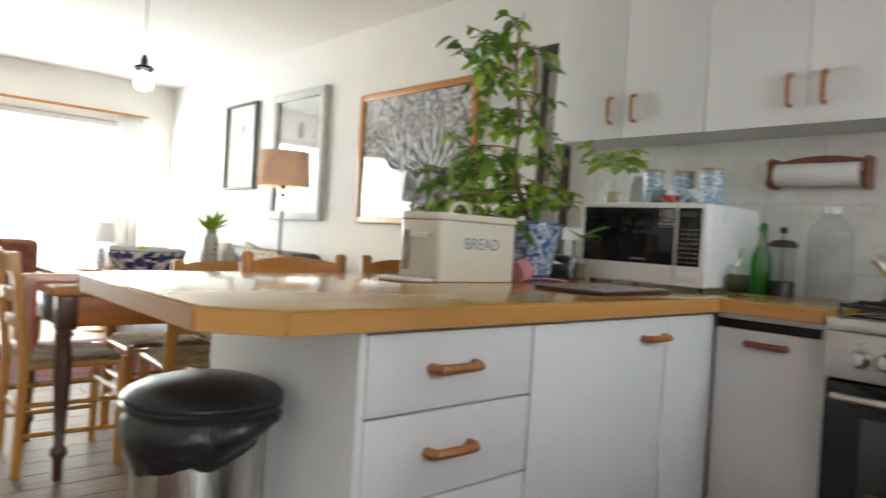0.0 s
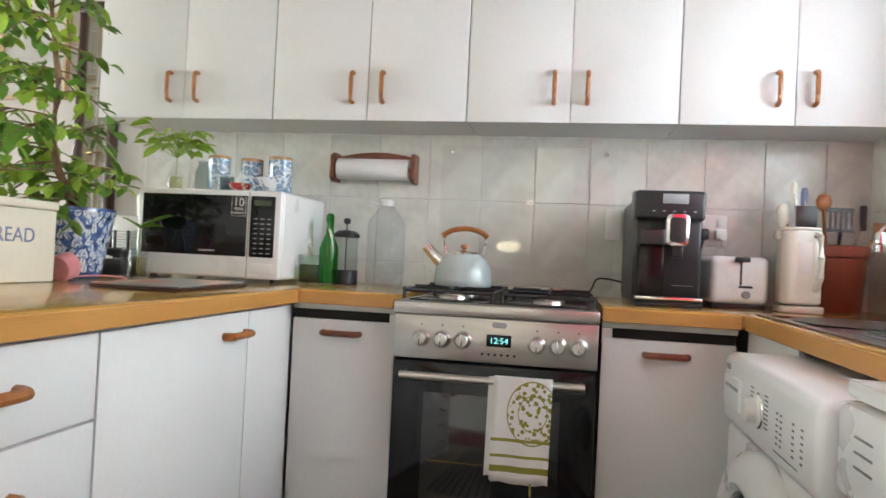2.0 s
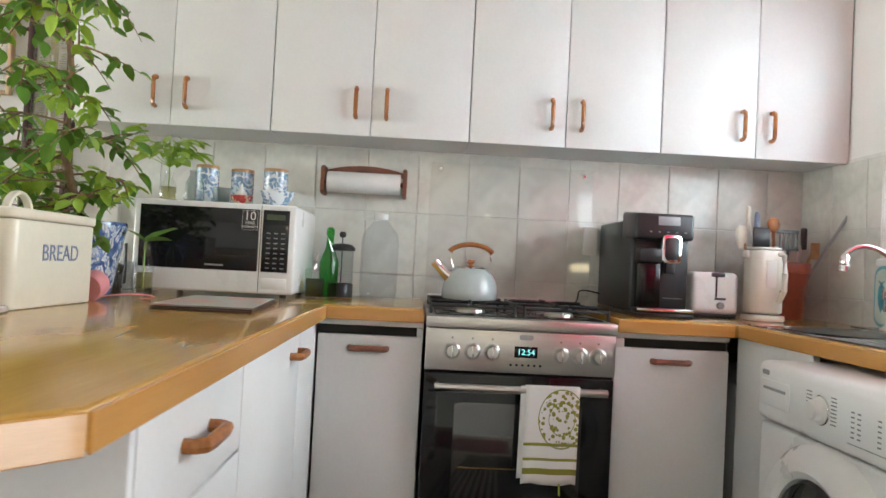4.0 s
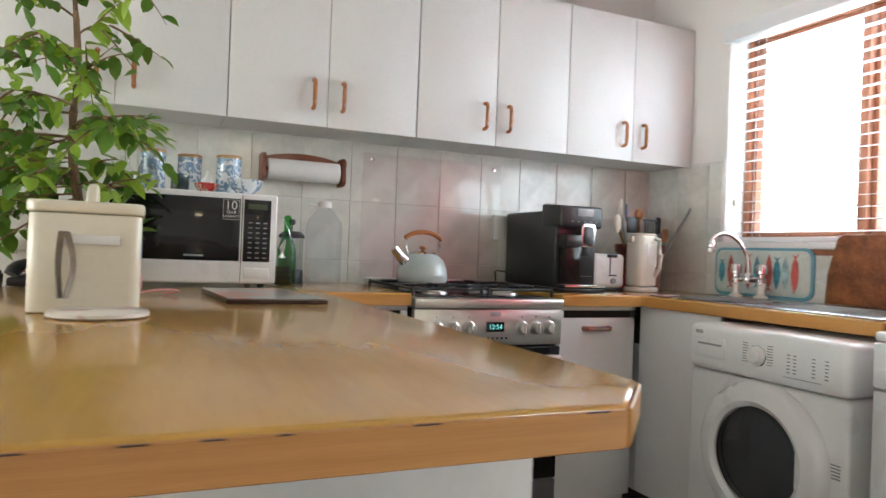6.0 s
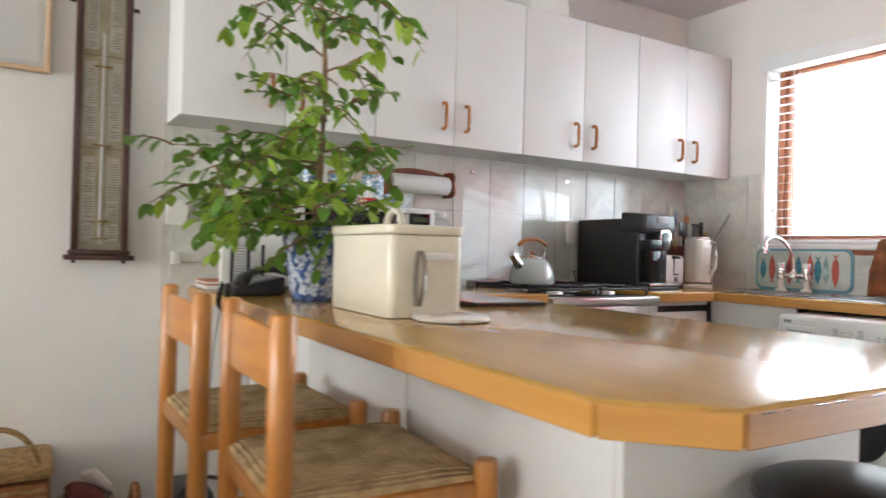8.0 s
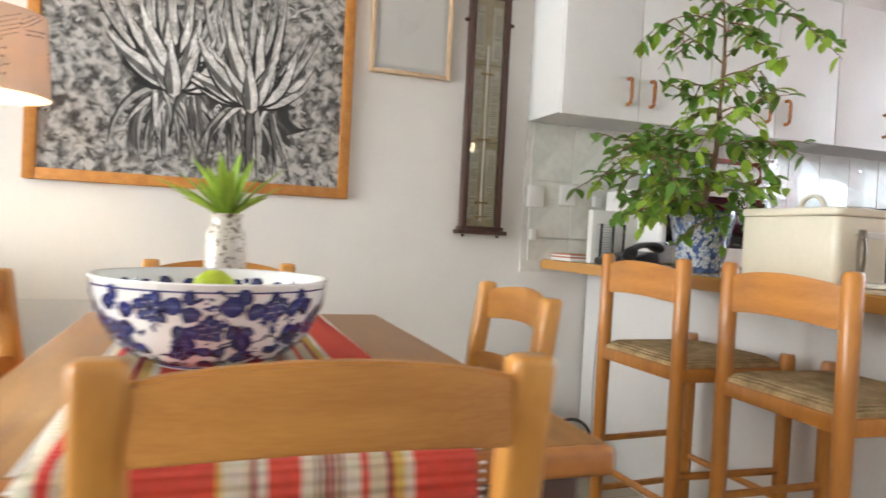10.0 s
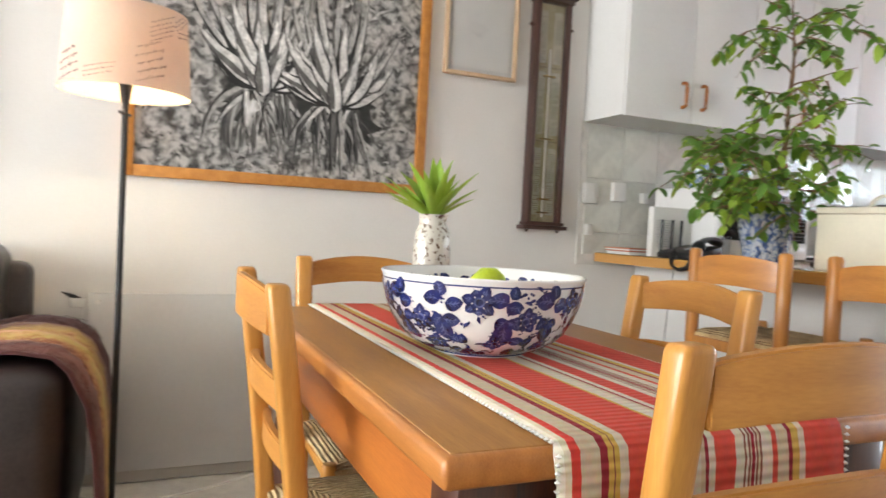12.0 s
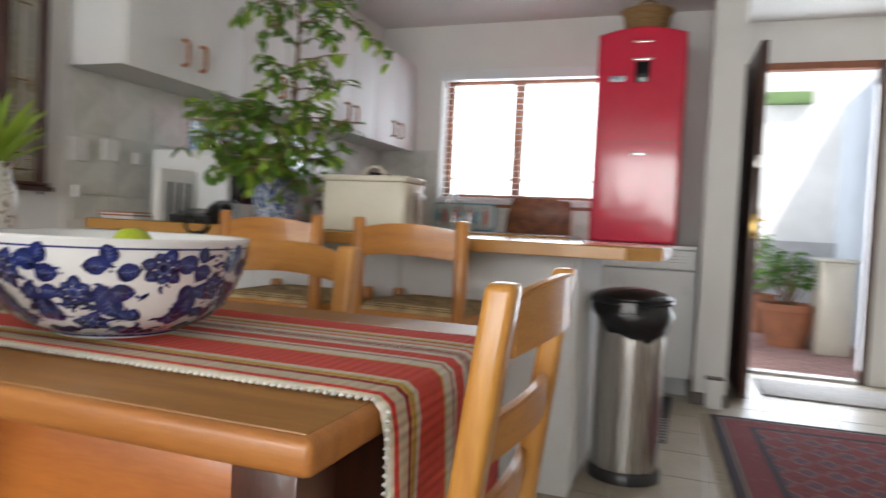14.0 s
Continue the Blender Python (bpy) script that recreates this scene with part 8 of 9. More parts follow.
for z in (1.90,):
    for y in (YA - 0.012, YB + 0.012):
        part("side_knob", lathe([(0.006, -0.010), (0.009, 0), (0.006, 0.010)], seg=12, m=Matrix.Translation((EX - 0.03, y, z)) @ Matrix.Rotation(radians(90), 4, "X")), DARK_WOOD, ba)
for y in (YA + 0.01, YB - 0.01):
    part("foot", lathe([(0.0, -0.026), (0.006, -0.022), (0.008, -0.013)], (EX - 0.04, y, ZA), 12), DARK_WOOD, ba)
part("pane", box(EX - 0.049, EX - 0.0475, YA + 0.023, YB - 0.023, ZA + 0.024, ZB - 0.028), PANE, ba)

# heat panel and cables
hp_ = thing("panel_heater", "flat grey-white wall panel heater screwed to the wall", "heater", (2.56, 3.8, 0.08))
part("panel", box(2.556, 2.572, 3.40, 4.145, 0.046, 0.688, 0.004), mat("heater_paint", (0.66, 0.66, 0.65), 0.55, 0, 0.03, 4), hp_)
for y in (3.43, 4.115):
    for z in (0.078, 0.658):
        part("screw_cap", lathe([(0.010, 0), (0.009, 0.004), (0, 0.005)], seg=14, m=Matrix.Translation((2.556, y, z)) @ Matrix.Rotation(radians(-90), 4, "Y")), WHITE_PLASTIC, hp_)
pl_ = thing("plug", "white three-pin plug hooked on the panel heater", "plug", (2.55, 4.16, 0.66))
part("body", box(2.520, 2.554, 4.15, 4.20, 0.640, 0.675, 0.008), WHITE_PLASTIC, pl_)
for k, dz in enumerate((0.03, 0.045, 0.06)):
    part("pin", tube([(2.53, 4.165 + 0.012 * k, 0.672), (2.525, 4.20 + 0.012 * k, 0.690 + 0.003 * k)], 0.003, 8), BLACK, pl_)
part("cable", tube(bezier((2.53, 4.16, 0.64), (2.50, 4.19, 0.4), (2.54, 4.18, 0.2), (2.50, 4.17, 0.012), 16), 0.0035, 6), WHITE_PLASTIC, pl_)
part("floor_cable", tube(bezier((2.50, 4.17, 0.009), (2.2, 4.0, 0.009), (2.45, 3.6, 0.008), (2.50, 3.2, 0.14), 24), 0.0045, 6), WHITE_PLASTIC, pl_)

# floor lamp
LX, LY = 1.98, 4.032
fl = thing("floor_lamp", "slim black floor lamp with a pale script-printed drum shade", "floor lamp", (LX, LY, 0))
part("base", lathe([(0, 0), (0.13, 0), (0.135, 0.006), (0.125, 0.016), (0.02, 0.024), (0.010, 0.03)], (LX, LY, 0.002), 36), IRON, fl)
part("pole", tube([(LX, LY, 0.02), (LX, LY, 1.33)], 0.0085, 12), IRON, fl)
part("lamp_holder", lathe([(0.009, 1.27), (0.012, 1.285), (0.016, 1.32), (0.022, 1.335), (0.022, 1.345), (0.012, 1.36), (0, 1.36)], (LX, LY, 0), 18), IRON, fl)
part("switch_knob", tube([(LX - 0.03, LY + 0.012, 1.247), (LX + 0.03, LY - 0.012, 1.247)], 0.005, 8), IRON, fl)
SHADE = mat("lampshade_linen", (0.74, 0.62, 0.54), 0.9, 0, 0.05, 9, 0.1, 150)
sp_ = SHADE.node_tree.nodes["Principled BSDF"]
sp_.inputs["Subsurface Weight"].default_value = 0.0
tr_, ms_ = SHADE.node_tree.nodes.new("ShaderNodeBsdfTranslucent"), SHADE.node_tree.nodes.new("ShaderNodeMixShader")
tr_.inputs[0].default_value, ms_.inputs[0].default_value = (0.80, 0.66, 0.56, 1), 0.30
SHADE.node_tree.links.new(sp_.outputs[0], ms_.inputs[1]), SHADE.node_tree.links.new(tr_.outputs[0], ms_.inputs[2])
SHADE.node_tree.links.new(ms_.outputs[0], SHADE.node_tree.nodes["Material Output"].inputs[0])
sh = part("shade", lathe([(0.168, 1.300), (0.153, 1.520), (0.151, 1.520), (0.166, 1.300)], (LX, LY, 0), 56), SHADE, fl, "pale pinkish shade printed with handwriting")
scr = bmesh.new()
for ln in range(9):
    a0, z0, sl_ = rng.uniform(1.9, 5.6), rng.uniform(1.335, 1.485), rng.uniform(0.02, 0.10)
    for row in range(rng.choice((2, 3, 5))):
        a = a0 + rng.uniform(0, 0.06)
        big = 0.0052 if ln % 4 == 0 else 0.0028
        while a < a0 + 0.42:
            n_, ph_, pts = rng.randint(10, 22), rng.uniform(0, 6), []
            for k in range(n_):
                tall = 2.4 if rng.random() < 0.16 else 0.9
                a += 0.0042 * (big / 0.0028) ** 0.5
                z = z0 - row * big * 4.2 + sl_ * (a - a0) + big * 0.6 * tall * math.sin(k * 2.1 + ph_)
                z = min(max(z, 1.308), 1.512)
                r = 0.1687 - 0.015 * (z - 1.300) / 0.22
                pts.append((LX + r * math.cos(a), LY + r * math.sin(a), z))
            tube(pts, 0.00042, 3, bm=scr)
            a += 0.022
part("handwriting", scr, mat("sepia_script", (0.30, 0.22, 0.22), 0.8), sh, smooth=0, kind="stuff")
bulb = part("bulb", lathe([(0, -0.03), (0.02, -0.025), (0.03, 0), (0.025, 0.025), (0.012, 0.045), (0, 0.045)], (LX, LY, 1.42), 20), glow("warm_bulb", (1.0, 0.72, 0.36), 22), fl)
li = new("floor_lamp_light", bpy.data.lights.new("floor_lamp_light", "POINT"))
li.data.energy, li.data.color, li.data.shadow_soft_size = 5, (1.0, 0.76, 0.42), 0.035
li.location = (LX, LY, 1.37)

# pendant over the table
PD = (0.89, 3.40)
pe = thing("pendant_lamp", "small black pendant lamp holder with a glass bulb over the table", "pendant lamp", (PD[0], PD[1], CEILING))
part("cord", tube([(PD[0], PD[1], 1.77), (PD[0], PD[1], CEILING - 0.001)], 0.003, 6), GREY, pe)
part("ceiling_rose", lathe([(0.045, 0), (0.04, -0.02), (0.01, -0.03), (0, -0.03)], (PD[0], PD[1], CEILING - 0.001), 24), WHITE_PLASTIC, pe)
part("holder", lathe([(0.010, 1.79), (0.018, 1.77), (0.020, 1.745), (0.045, 1.735), (0.047, 1.725), (0.030, 1.715)], (PD[0], PD[1], 0), 24), BLACK, pe)
part("bulb", lathe([(0.016, 1.715), (0.022, 1.70), (0.036, 1.675), (0.038, 1.655), (0.028, 1.632), (0, 1.622)], (PD[0], PD[1], 0), 24), glow("cool_bulb", (1.0, 0.97, 0.90), 7), pe)
KP = (-2.3, 0.62)
ke = thing("entry_lamp", "round white lamp hanging on the kitchen side near the far wall", "pendant lamp", (KP[0], KP[1], CEILING))
part("cord", tube([(KP[0], KP[1], 2.1), (KP[0], KP[1], CEILING - 0.001)], 0.003, 6), GREY, ke)
part("globe", lathe([(0, -0.09), (0.09, -0.07), (0.13, -0.01), (0.10, 0.05), (0.03, 0.08), (0, 0.08)], (KP[0], KP[1], 2.03), 28), glow("warm_globe", (1.0, 0.82, 0.52), 9), ke)

# sofa with throw and cushion
so = thing("sofa", "dark brown leather sofa under the pictures", "sofa", (2.1, 5.3, 0))
SA, SB, SX0, SX1 = 4.105, 6.45, 1.62, 2.55
part("base", box(SX0 + 0.06, SX1, SA + 0.05, SB - 0.05, 0.08, 0.30, 0.02), LEATHER, so)
part("arm", box(SX0, SX1 - 0.10, SA + 0.02, SA + 0.25, 0.06, 0.615, 0.06, 4), LEATHER, so, "padded leather arm")
part("arm", box(SX0, SX1 - 0.10, SB - 0.24, SB, 0.06, 0.615, 0.06, 4), LEATHER, so, "padded leather arm")
for k in range(3):
    ya = SA + 0.26 + k * (SB - SA - 0.51) / 3
    yb = ya + (SB - SA - 0.51) / 3 - 0.006
    part("seat_cushion", box(SX0 + 0.02, SX1 - 0.26, ya, yb, 0.305, 0.46, 0.05, 4), LEATHER, so)
    b = box(2.27, SX1, ya, yb, 0.40, 0.865, 0.07, 4)
    part("back_cushion", b, LEATHER, so)
part("back", box(2.42, SX1, SA + 0.20, SB - 0.02, 0.08, 0.80, 0.04, 3), LEATHER, so)
for x in (SX0 + 0.08, SX1 - 0.1):
    for y in (SA + 0.08, SB - 0.08):
        part("foot", box(x - 0.025, x + 0.025, y - 0.025, y + 0.025, 0.0, 0.08, 0.004), DARK_WOOD, so)
TH = [(16, (0.10, 0.03, 0.03)), (8, (0.22, 0.08, 0.06)), (12, (0.12, 0.035, 0.03)), (10, (0.55, 0.24, 0.13)), (14, (0.62, 0.46, 0.13)), (8, (0.58, 0.27, 0.15)), (12, (0.60, 0.44, 0.13)), (10, (0.16, 0.055, 0.045)), (20, (0.08, 0.025, 0.025))]
THROW = striped("mohair_throw", TH, 0.60, 0, 0, 0.95, 0.03)
THROW.node_tree.nodes["Principled BSDF"].inputs["Sheen Weight"].default_value = 0.12
th = thing("throw", "fluffy striped mohair throw in brown, pink and yellow over the arm", "throw", (1.66, 4.26, 0.6))
b = bmesh.new()
prof = [(SA + 0.285, 0.45), (SA + 0.28, 0.56), (SA + 0.25, 0.625), (SA + 0.19, 0.640), (SA + 0.12, 0.642), (SA + 0.05, 0.632), (SA + 0.008, 0.60), (SA - 0.028, 0.52), (SA - 0.045, 0.40), (SA - 0.052, 0.28), (SA - 0.055, 0.17)]
rows = []
for i, (y, z) in enumerate(prof):
    rows.append([b.verts.new((1.66 + 0.62 * j / 24 + 0.012 * math.sin(i * 0.9), y + 0.008 * math.sin(j * 0.9 + i * 0.3) * (i > 5), z + 0.006 * math.sin(j * 1.1 + i * 0.5) - (0.05 * (j / 24) if i > 8 else 0))) for j in range(25)])
for r0, r1 in zip(rows, rows[1:]):
    for j in range(24):
        b.faces.new((r0[j], r0[j + 1], r1[j + 1], r1[j]))
o = part("cloth", b, THROW, th, smooth=80)
o.modifiers.new("thick", "SOLIDIFY").thickness = 0.008
hair = bmesh.new()
for k in range(2600):
    i_, x = rng.uniform(0, len(prof) - 1.01), 1.66 + 0.60 * rng.random()
    q, f = int(i_), i_ - int(i_)
    y, z = prof[q][0] + (prof[q + 1][0] - prof[q][0]) * f, prof[q][1] + (prof[q + 1][1] - prof[q][1]) * f
    dy, dz = prof[q + 1][0] - prof[q][0], prof[q + 1][1] - prof[q][1]
    ln_ = math.hypot(dy, dz)
    dy, dz = dy / ln_, dz / ln_
    ny, nz = dz, -dy
    if nz < 0 and q < 6 or ny > 0 and q >= 6:
        ny, nz = -ny, -nz
    lift, L_ = rng.uniform(0.006, 0.016), rng.uniform(0.015, 0.04)
    tube([(x, y + ny * 0.003, z + nz * 0.003), (x + rng.uniform(-0.012, 0.012), y + ny * lift + dy * L_ * 0.5, z + nz * lift + dz * L_ * 0.5), (x + rng.uniform(-0.02, 0.02), y + ny * lift * 0.7 + dy * L_, z + nz * lift * 0.7 + dz * L_)], 0.0007, 3, bm=hair)
part("mohair_nap", hair, THROW, th, "loose mohair hairs", kind="stuff")
b = bmesh.new()
for k in range(420):
    x = 1.66 + 0.62 * rng.random()
    z = 0.17 - 0.05 * (x - 1.66) / 0.62
    tube([(x, SA - 0.055, z + 0.01), (x + rng.uniform(-0.01, 0.01), SA - 0.06 - rng.random() * 0.01, z - 0.03), (x + rng.uniform(-0.02, 0.02), SA - 0.055, z - rng.uniform(0.05, 0.09))], 0.0015, 4, bm=b)
part("fringe", b, mat("throw_fringe", (0.16, 0.07, 0.05), 0.9), th, kind="stuff")
cu = thing("cushion", "cream cushion with black leaf and bird print on the sofa", "cushion", (2.2, 4.58, 0.47))
CUSH = two_tone("black_vine_print", (0.02, 0.018, 0.016), (0.66, 0.60, 0.50), 24, 0.050, 0.070, kind="edge", rough=0.9, warp=2.6, coat=0)


def pillow(c, w, h, t, m):
    b = bmesh.new()
    n = 12
    g = [[[None] * (n + 1) for _ in range(n + 1)] for _ in range(2)]
    for s in (0, 1):
        for i in range(n + 1):
            for j in range(n + 1):
                u, v = i / n * 2 - 1, j / n * 2 - 1
                q = max(0, (1 - u ** 4) * (1 - v ** 4)) ** 0.5
                if s and q < 1e-6:
                    g[s][i][j] = g[0][i][j]
                else:
                    g[s][i][j] = b.verts.new((w / 2 * u * (1 - 0.06 * (1 - v * v)), h / 2 * v * (1 - 0.06 * (1 - u * u)), (t / 2) * q * (1 if s == 0 else -1)))
    for s in (0, 1):
        for i in range(n):
            for j in range(n):
                b.faces.new((g[s][i][j], g[s][i + 1][j], g[s][i + 1][j + 1], g[s][i][j + 1]))
    bmesh.ops.recalc_face_normals(b, faces=b.faces)
    bmesh.ops.transform(b, matrix=Matrix.Translation(c) @ m, verts=b.verts)
    return b


part("cover", pillow((2.17, 4.60, 0.69), 0.44, 0.44, 0.15, Matrix.Rotation(radians(78), 4, "Y") @ Matrix.Rotation(radians(8), 4, "Z")), CUSH, cu, smooth=80)
cu2 = thing("cushion", "pale grey-white cushion on the far end of the sofa", "cushion", (2.2, 5.6, 0.47))
part("cover", pillow((2.18, 5.3, 0.69), 0.44, 0.44, 0.15, Matrix.Rotation(radians(80), 4, "Y")), mat("pale_linen", (0.62, 0.60, 0.55), 0.9, 0, 0.1, 10, 0.2, 150), cu2, smooth=80)

# living room beyond: round side table, blue lamp, armchair
st_ = thing("side_table", "small round wooden side table by the patio door", "side table", (1.7, 6.8, 0))
part("top", lathe([(0, 0.55), (0.25, 0.55), (0.255, 0.56), (0.25, 0.572), (0, 0.572)], (1.75, 6.85, 0), 32), TABLE, st_)
part("column", lathe([(0.16, 0), (0.15, 0.02), (0.03, 0.05), (0.02, 0.3), (0.03, 0.549)], (1.75, 6.85, 0), 20), TABLE, st_)
tl_ = thing("table_lamp", "round blue and white ceramic lamp with a cream shade", "table lamp", (1.75, 6.85, 0.573))
part("lamp_body", lathe([(0, 0), (0.06, 0), (0.07, 0.01), (0.10, 0.09), (0.09, 0.16), (0.035, 0.20), (0.02, 0.22)], (1.75, 6.85, 0.573), 28), BLUE_TIN, tl_)
part("shade", lathe([(0.15, 0.24), (0.09, 0.42), (0.088, 0.42), (0.148, 0.24)], (1.75, 6.85, 0.573), 32), PAPER, tl_)
ac = thing("armchair", "red-brown upholstered wooden armchair in the living room", "armchair", (0.9, 6.2, 0))
UPH = mat("red_brown_upholstery", (0.28, 0.10, 0.06), 0.85, 0, 0.2, 12, 0.3, 120)
part("seat", box(0.55, 1.15, 5.9, 6.5, 0.28, 0.46, 0.05, 3), UPH, ac)
part("back", box(0.55, 1.15, 6.45, 6.60, 0.40, 0.82, 0.05, 3), UPH, ac)
for x in (0.52, 1.18):
    part("arm", box(x - 0.03, x + 0.03, 5.9, 6.55, 0.56, 0.60, 0.012), TABLE, ac)
    for y in (5.93, 6.52):
        part("leg", tube([(x, y, 0), (x, y, 0.56)], 0.02, 10), TABLE, ac)

# baskets by the wall
bk = thing("picnic_basket", "lidded wicker picnic basket with an arched handle", "basket", (2.42, 2.615, 0.18))
b = box(2.28, 2.55, 2.47, 2.765, 0.13, 0.31, 0.02, 2)
part("body", b, WICKER_RED, bk)
part("lid", box(2.27, 2.56, 2.462, 2.773, 0.315, 0.36, 0.02, 2), WICKER, bk, "pale woven lid")
part("handle", tube([(2.30, 2.618 + 0.115 * math.cos(a), 0.33 + 0.15 * math.sin(a)) for a in (math.pi * k / 14 for k in range(15))], 0.009, 8), WICKER, bk, "arched cane handle")
for k in range(6):
    part("weave_band", box(2.277, 2.281, 2.48, 2.755, 0.145 + k * 0.027, 0.158 + k * 0.027, 0.003), WICKER, bk)
tb_ = thing("tray_basket", "shallow reddish wicker tray basket on the floor by the wall", "basket", (2.36, 2.62, 0))
out = rrect(2.12, 2.57, 2.23, 2.87, 0.05)
b = prism(out, 0.008, 0.022)
part("bottom", b, WICKER_RED, tb_)
for k in range(8):
    z = 0.026 + k * 0.013
    part("rim_strand", tube([(x, y, z) for x, y in out + out[:1]], 0.009, 7), WICKER_RED, tb_)
for y in (2.22, 2.88):
    part("end_handle", tube([(2.34 + 0.09 * math.cos(a), y, 0.12 + 0.12 * math.sin(a)) for a in (math.pi * k / 12 for k in range(13))], 0.012, 8), WICKER_RED, tb_, "raised wicker end handle")
sb = thing("small_basket", "small pale wicker basket with a red cloth and papers", "basket", (2.43, 2.37, 0.03))
part("body", lathe([(0, 0.024), (0.07, 0.024), (0.088, 0.20), (0.083, 0.20), (0.066, 0.032), (0, 0.03)], (2.42, 2.365, 0.0), 28), mat("white_wicker", (0.55, 0.50, 0.44), 0.8, 0, 0.3, 40, 0.9, 200, 0, (1, 1, 4)), sb)
part("red_cloth", pillow((2.41, 2.365, 0.20), 0.13, 0.13, 0.08, Matrix.Rotation(0.4, 4, "X")), mat("dark_red_cloth", (0.16, 0.035, 0.03), 0.8), sb, smooth=80)
part("crumpled_paper", pillow((2.44, 2.335, 0.25), 0.11, 0.09, 0.03, Matrix.Rotation(0.9, 4, "X") @ Matrix.Rotation(0.5, 4, "Y")), PAPER, sb, smooth=30)
bg = thing("black_bag", "small black bag slumped on the floor under the worktop", "bag", (2.40, 2.05, 0))
b = box(2.25, 2.52, 1.97, 2.13, 0.0, 0.22, 0.05, 3)
for v in b.verts:
    v.co.x += 0.03 * math.sin(v.co.z * 20)
part("body", b, BLACK, bg)
part("strap", tube([(2.26, 2.01 + 0.10 * math.cos(a), 0.16 + 0.10 * math.sin(a)) for a in (math.pi * k / 12 for k in range(13))], 0.007, 8), BLACK, bg)

# basket on the fridge
fb = thing("straw_basket", "woven straw basket standing on top of the red fridge", "basket", (0.55, -0.4, 2.19))
b = lathe([(0, 2.205), (0.12, 2.205), (0.15, 2.33), (0.165, 2.345), (0.15, 2.35), (0.11, 2.22), (0, 2.215)], (0.55, -0.35, 0), 32)
part("body", b, WICKER, fb)
part("handle", tube([(0.55 + 0.08 * math.cos(a), -0.35, 2.34 + 0.08 * math.sin(a)) for a in (math.pi * k / 12 for k in range(13))], 0.008, 8), WICKER, fb)
mb = thing("door_stop_box", "small white box standing at the foot of the wall end", "box", (0.07, 0.14, 0))
part("body", box(-0.005, 0.085, 0.105, 0.16, 0.001, 0.16, 0.004), WHITE_PLASTIC, mb)
part("lid", box(-0.008, 0.088, 0.102, 0.163, 0.161, 0.172, 0.002), DARK_WOOD, mb)

# rugs and mats
def rug_material(name, field, deep, cream, blue, w, h):
    m, n, l, p = nodes_of(name)
    p.inputs["Roughness"].default_value = 0.95
    tc, sep = n.new("ShaderNodeTexCoord"), n.new("ShaderNodeSeparateXYZ")
    l.new(tc.outputs["Object"], sep.inputs[0])

    def mth(op, a, b=None, c=None):
        q = n.new("ShaderNodeMath")
        q.operation = op
        for i, s in enumerate((a, b, c)):
            if s is None:
                continue
            if isinstance(s, (int, float)):
                q.inputs[i].default_value = s
            else:
                l.new(s, q.inputs[i])
        return q.outputs[0]

    x, y = mth("ABSOLUTE", sep.outputs[0]), mth("ABSOLUTE", sep.outputs[1])
    edge = mth("MINIMUM", mth("SUBTRACT", w / 2, x), mth("SUBTRACT", h / 2, y))
    dia = mth("ADD", mth("ABSOLUTE", mth("SUBTRACT", mth("FRACT", mth("MULTIPLY", sep.outputs[0], 9.0)), 0.5)), mth("ABSOLUTE", mth("SUBTRACT", mth("FRACT", mth("MULTIPLY", sep.outputs[1], 6.5)), 0.5)))
    vo = n.new("ShaderNodeTexVoronoi")
    vo.distance, vo.inputs["Scale"].default_value = "MANHATTAN", 26
    l.new(tc.outputs["Object"], vo.inputs["Vector"])
    cur = None

    def over(col, mask):
        nonlocal cur
        mx = n.new("ShaderNodeMix")
        mx.data_type = "RGBA"
        if cur is None:
            mx.inputs["A"].default_value = (*field, 1)
        else:
            l.new(cur, mx.inputs["A"])
        mx.inputs["B"].default_value = (*col, 1)
        l.new(mask, mx.inputs["Factor"])
        cur = mx.outputs["Result"]

    over(blue, mth("LESS_THAN", dia, 0.30))
    over(cream, mth("MULTIPLY", mth("LESS_THAN", dia, 0.42), mth("GREATER_THAN", dia, 0.37)))
    over(field, mth("LESS_THAN", dia, 0.13))
    over(deep, mth("LESS_THAN", vo.outputs["Distance"], 0.28))
    over(deep, mth("LESS_THAN", edge, 0.20))
    over(field, mth("MULTIPLY", mth("LESS_THAN", edge, 0.17), mth("GREATER_THAN", edge, 0.06)))
    over(cream, mth("MULTIPLY", mth("LESS_THAN", edge, 0.16), mth("MULTIPLY", mth("GREATER_THAN", edge, 0.07), mth("LESS_THAN", vo.outputs["Distance"], 0.22))))
    over(cream, mth("MULTIPLY", mth("LESS_THAN", edge, 0.055), mth("GREATER_THAN", edge, 0.045)))
    no = n.new("ShaderNodeTexNoise")
    no.inputs["Scale"].default_value = 160
    l.new(tc.outputs["Object"], no.inputs[0])
    sh_ = n.new("ShaderNodeMix")
    sh_.data_type, sh_.blend_type = "RGBA", "MULTIPLY"
    sh_.inputs["Factor"].default_value = 0.6
    l.new(cur, sh_.inputs["A"]), l.new(no.outputs["Color"], sh_.inputs["B"]), l.new(sh_.outputs["Result"], p.inputs["Base Color"])
    bu = n.new("ShaderNodeBump")
    bu.inputs["Distance"].default_value = 0.004
    l.new(no.outputs[0], bu.inputs["Height"]), l.new(bu.outputs[0], p.inputs["Normal"])
    return m


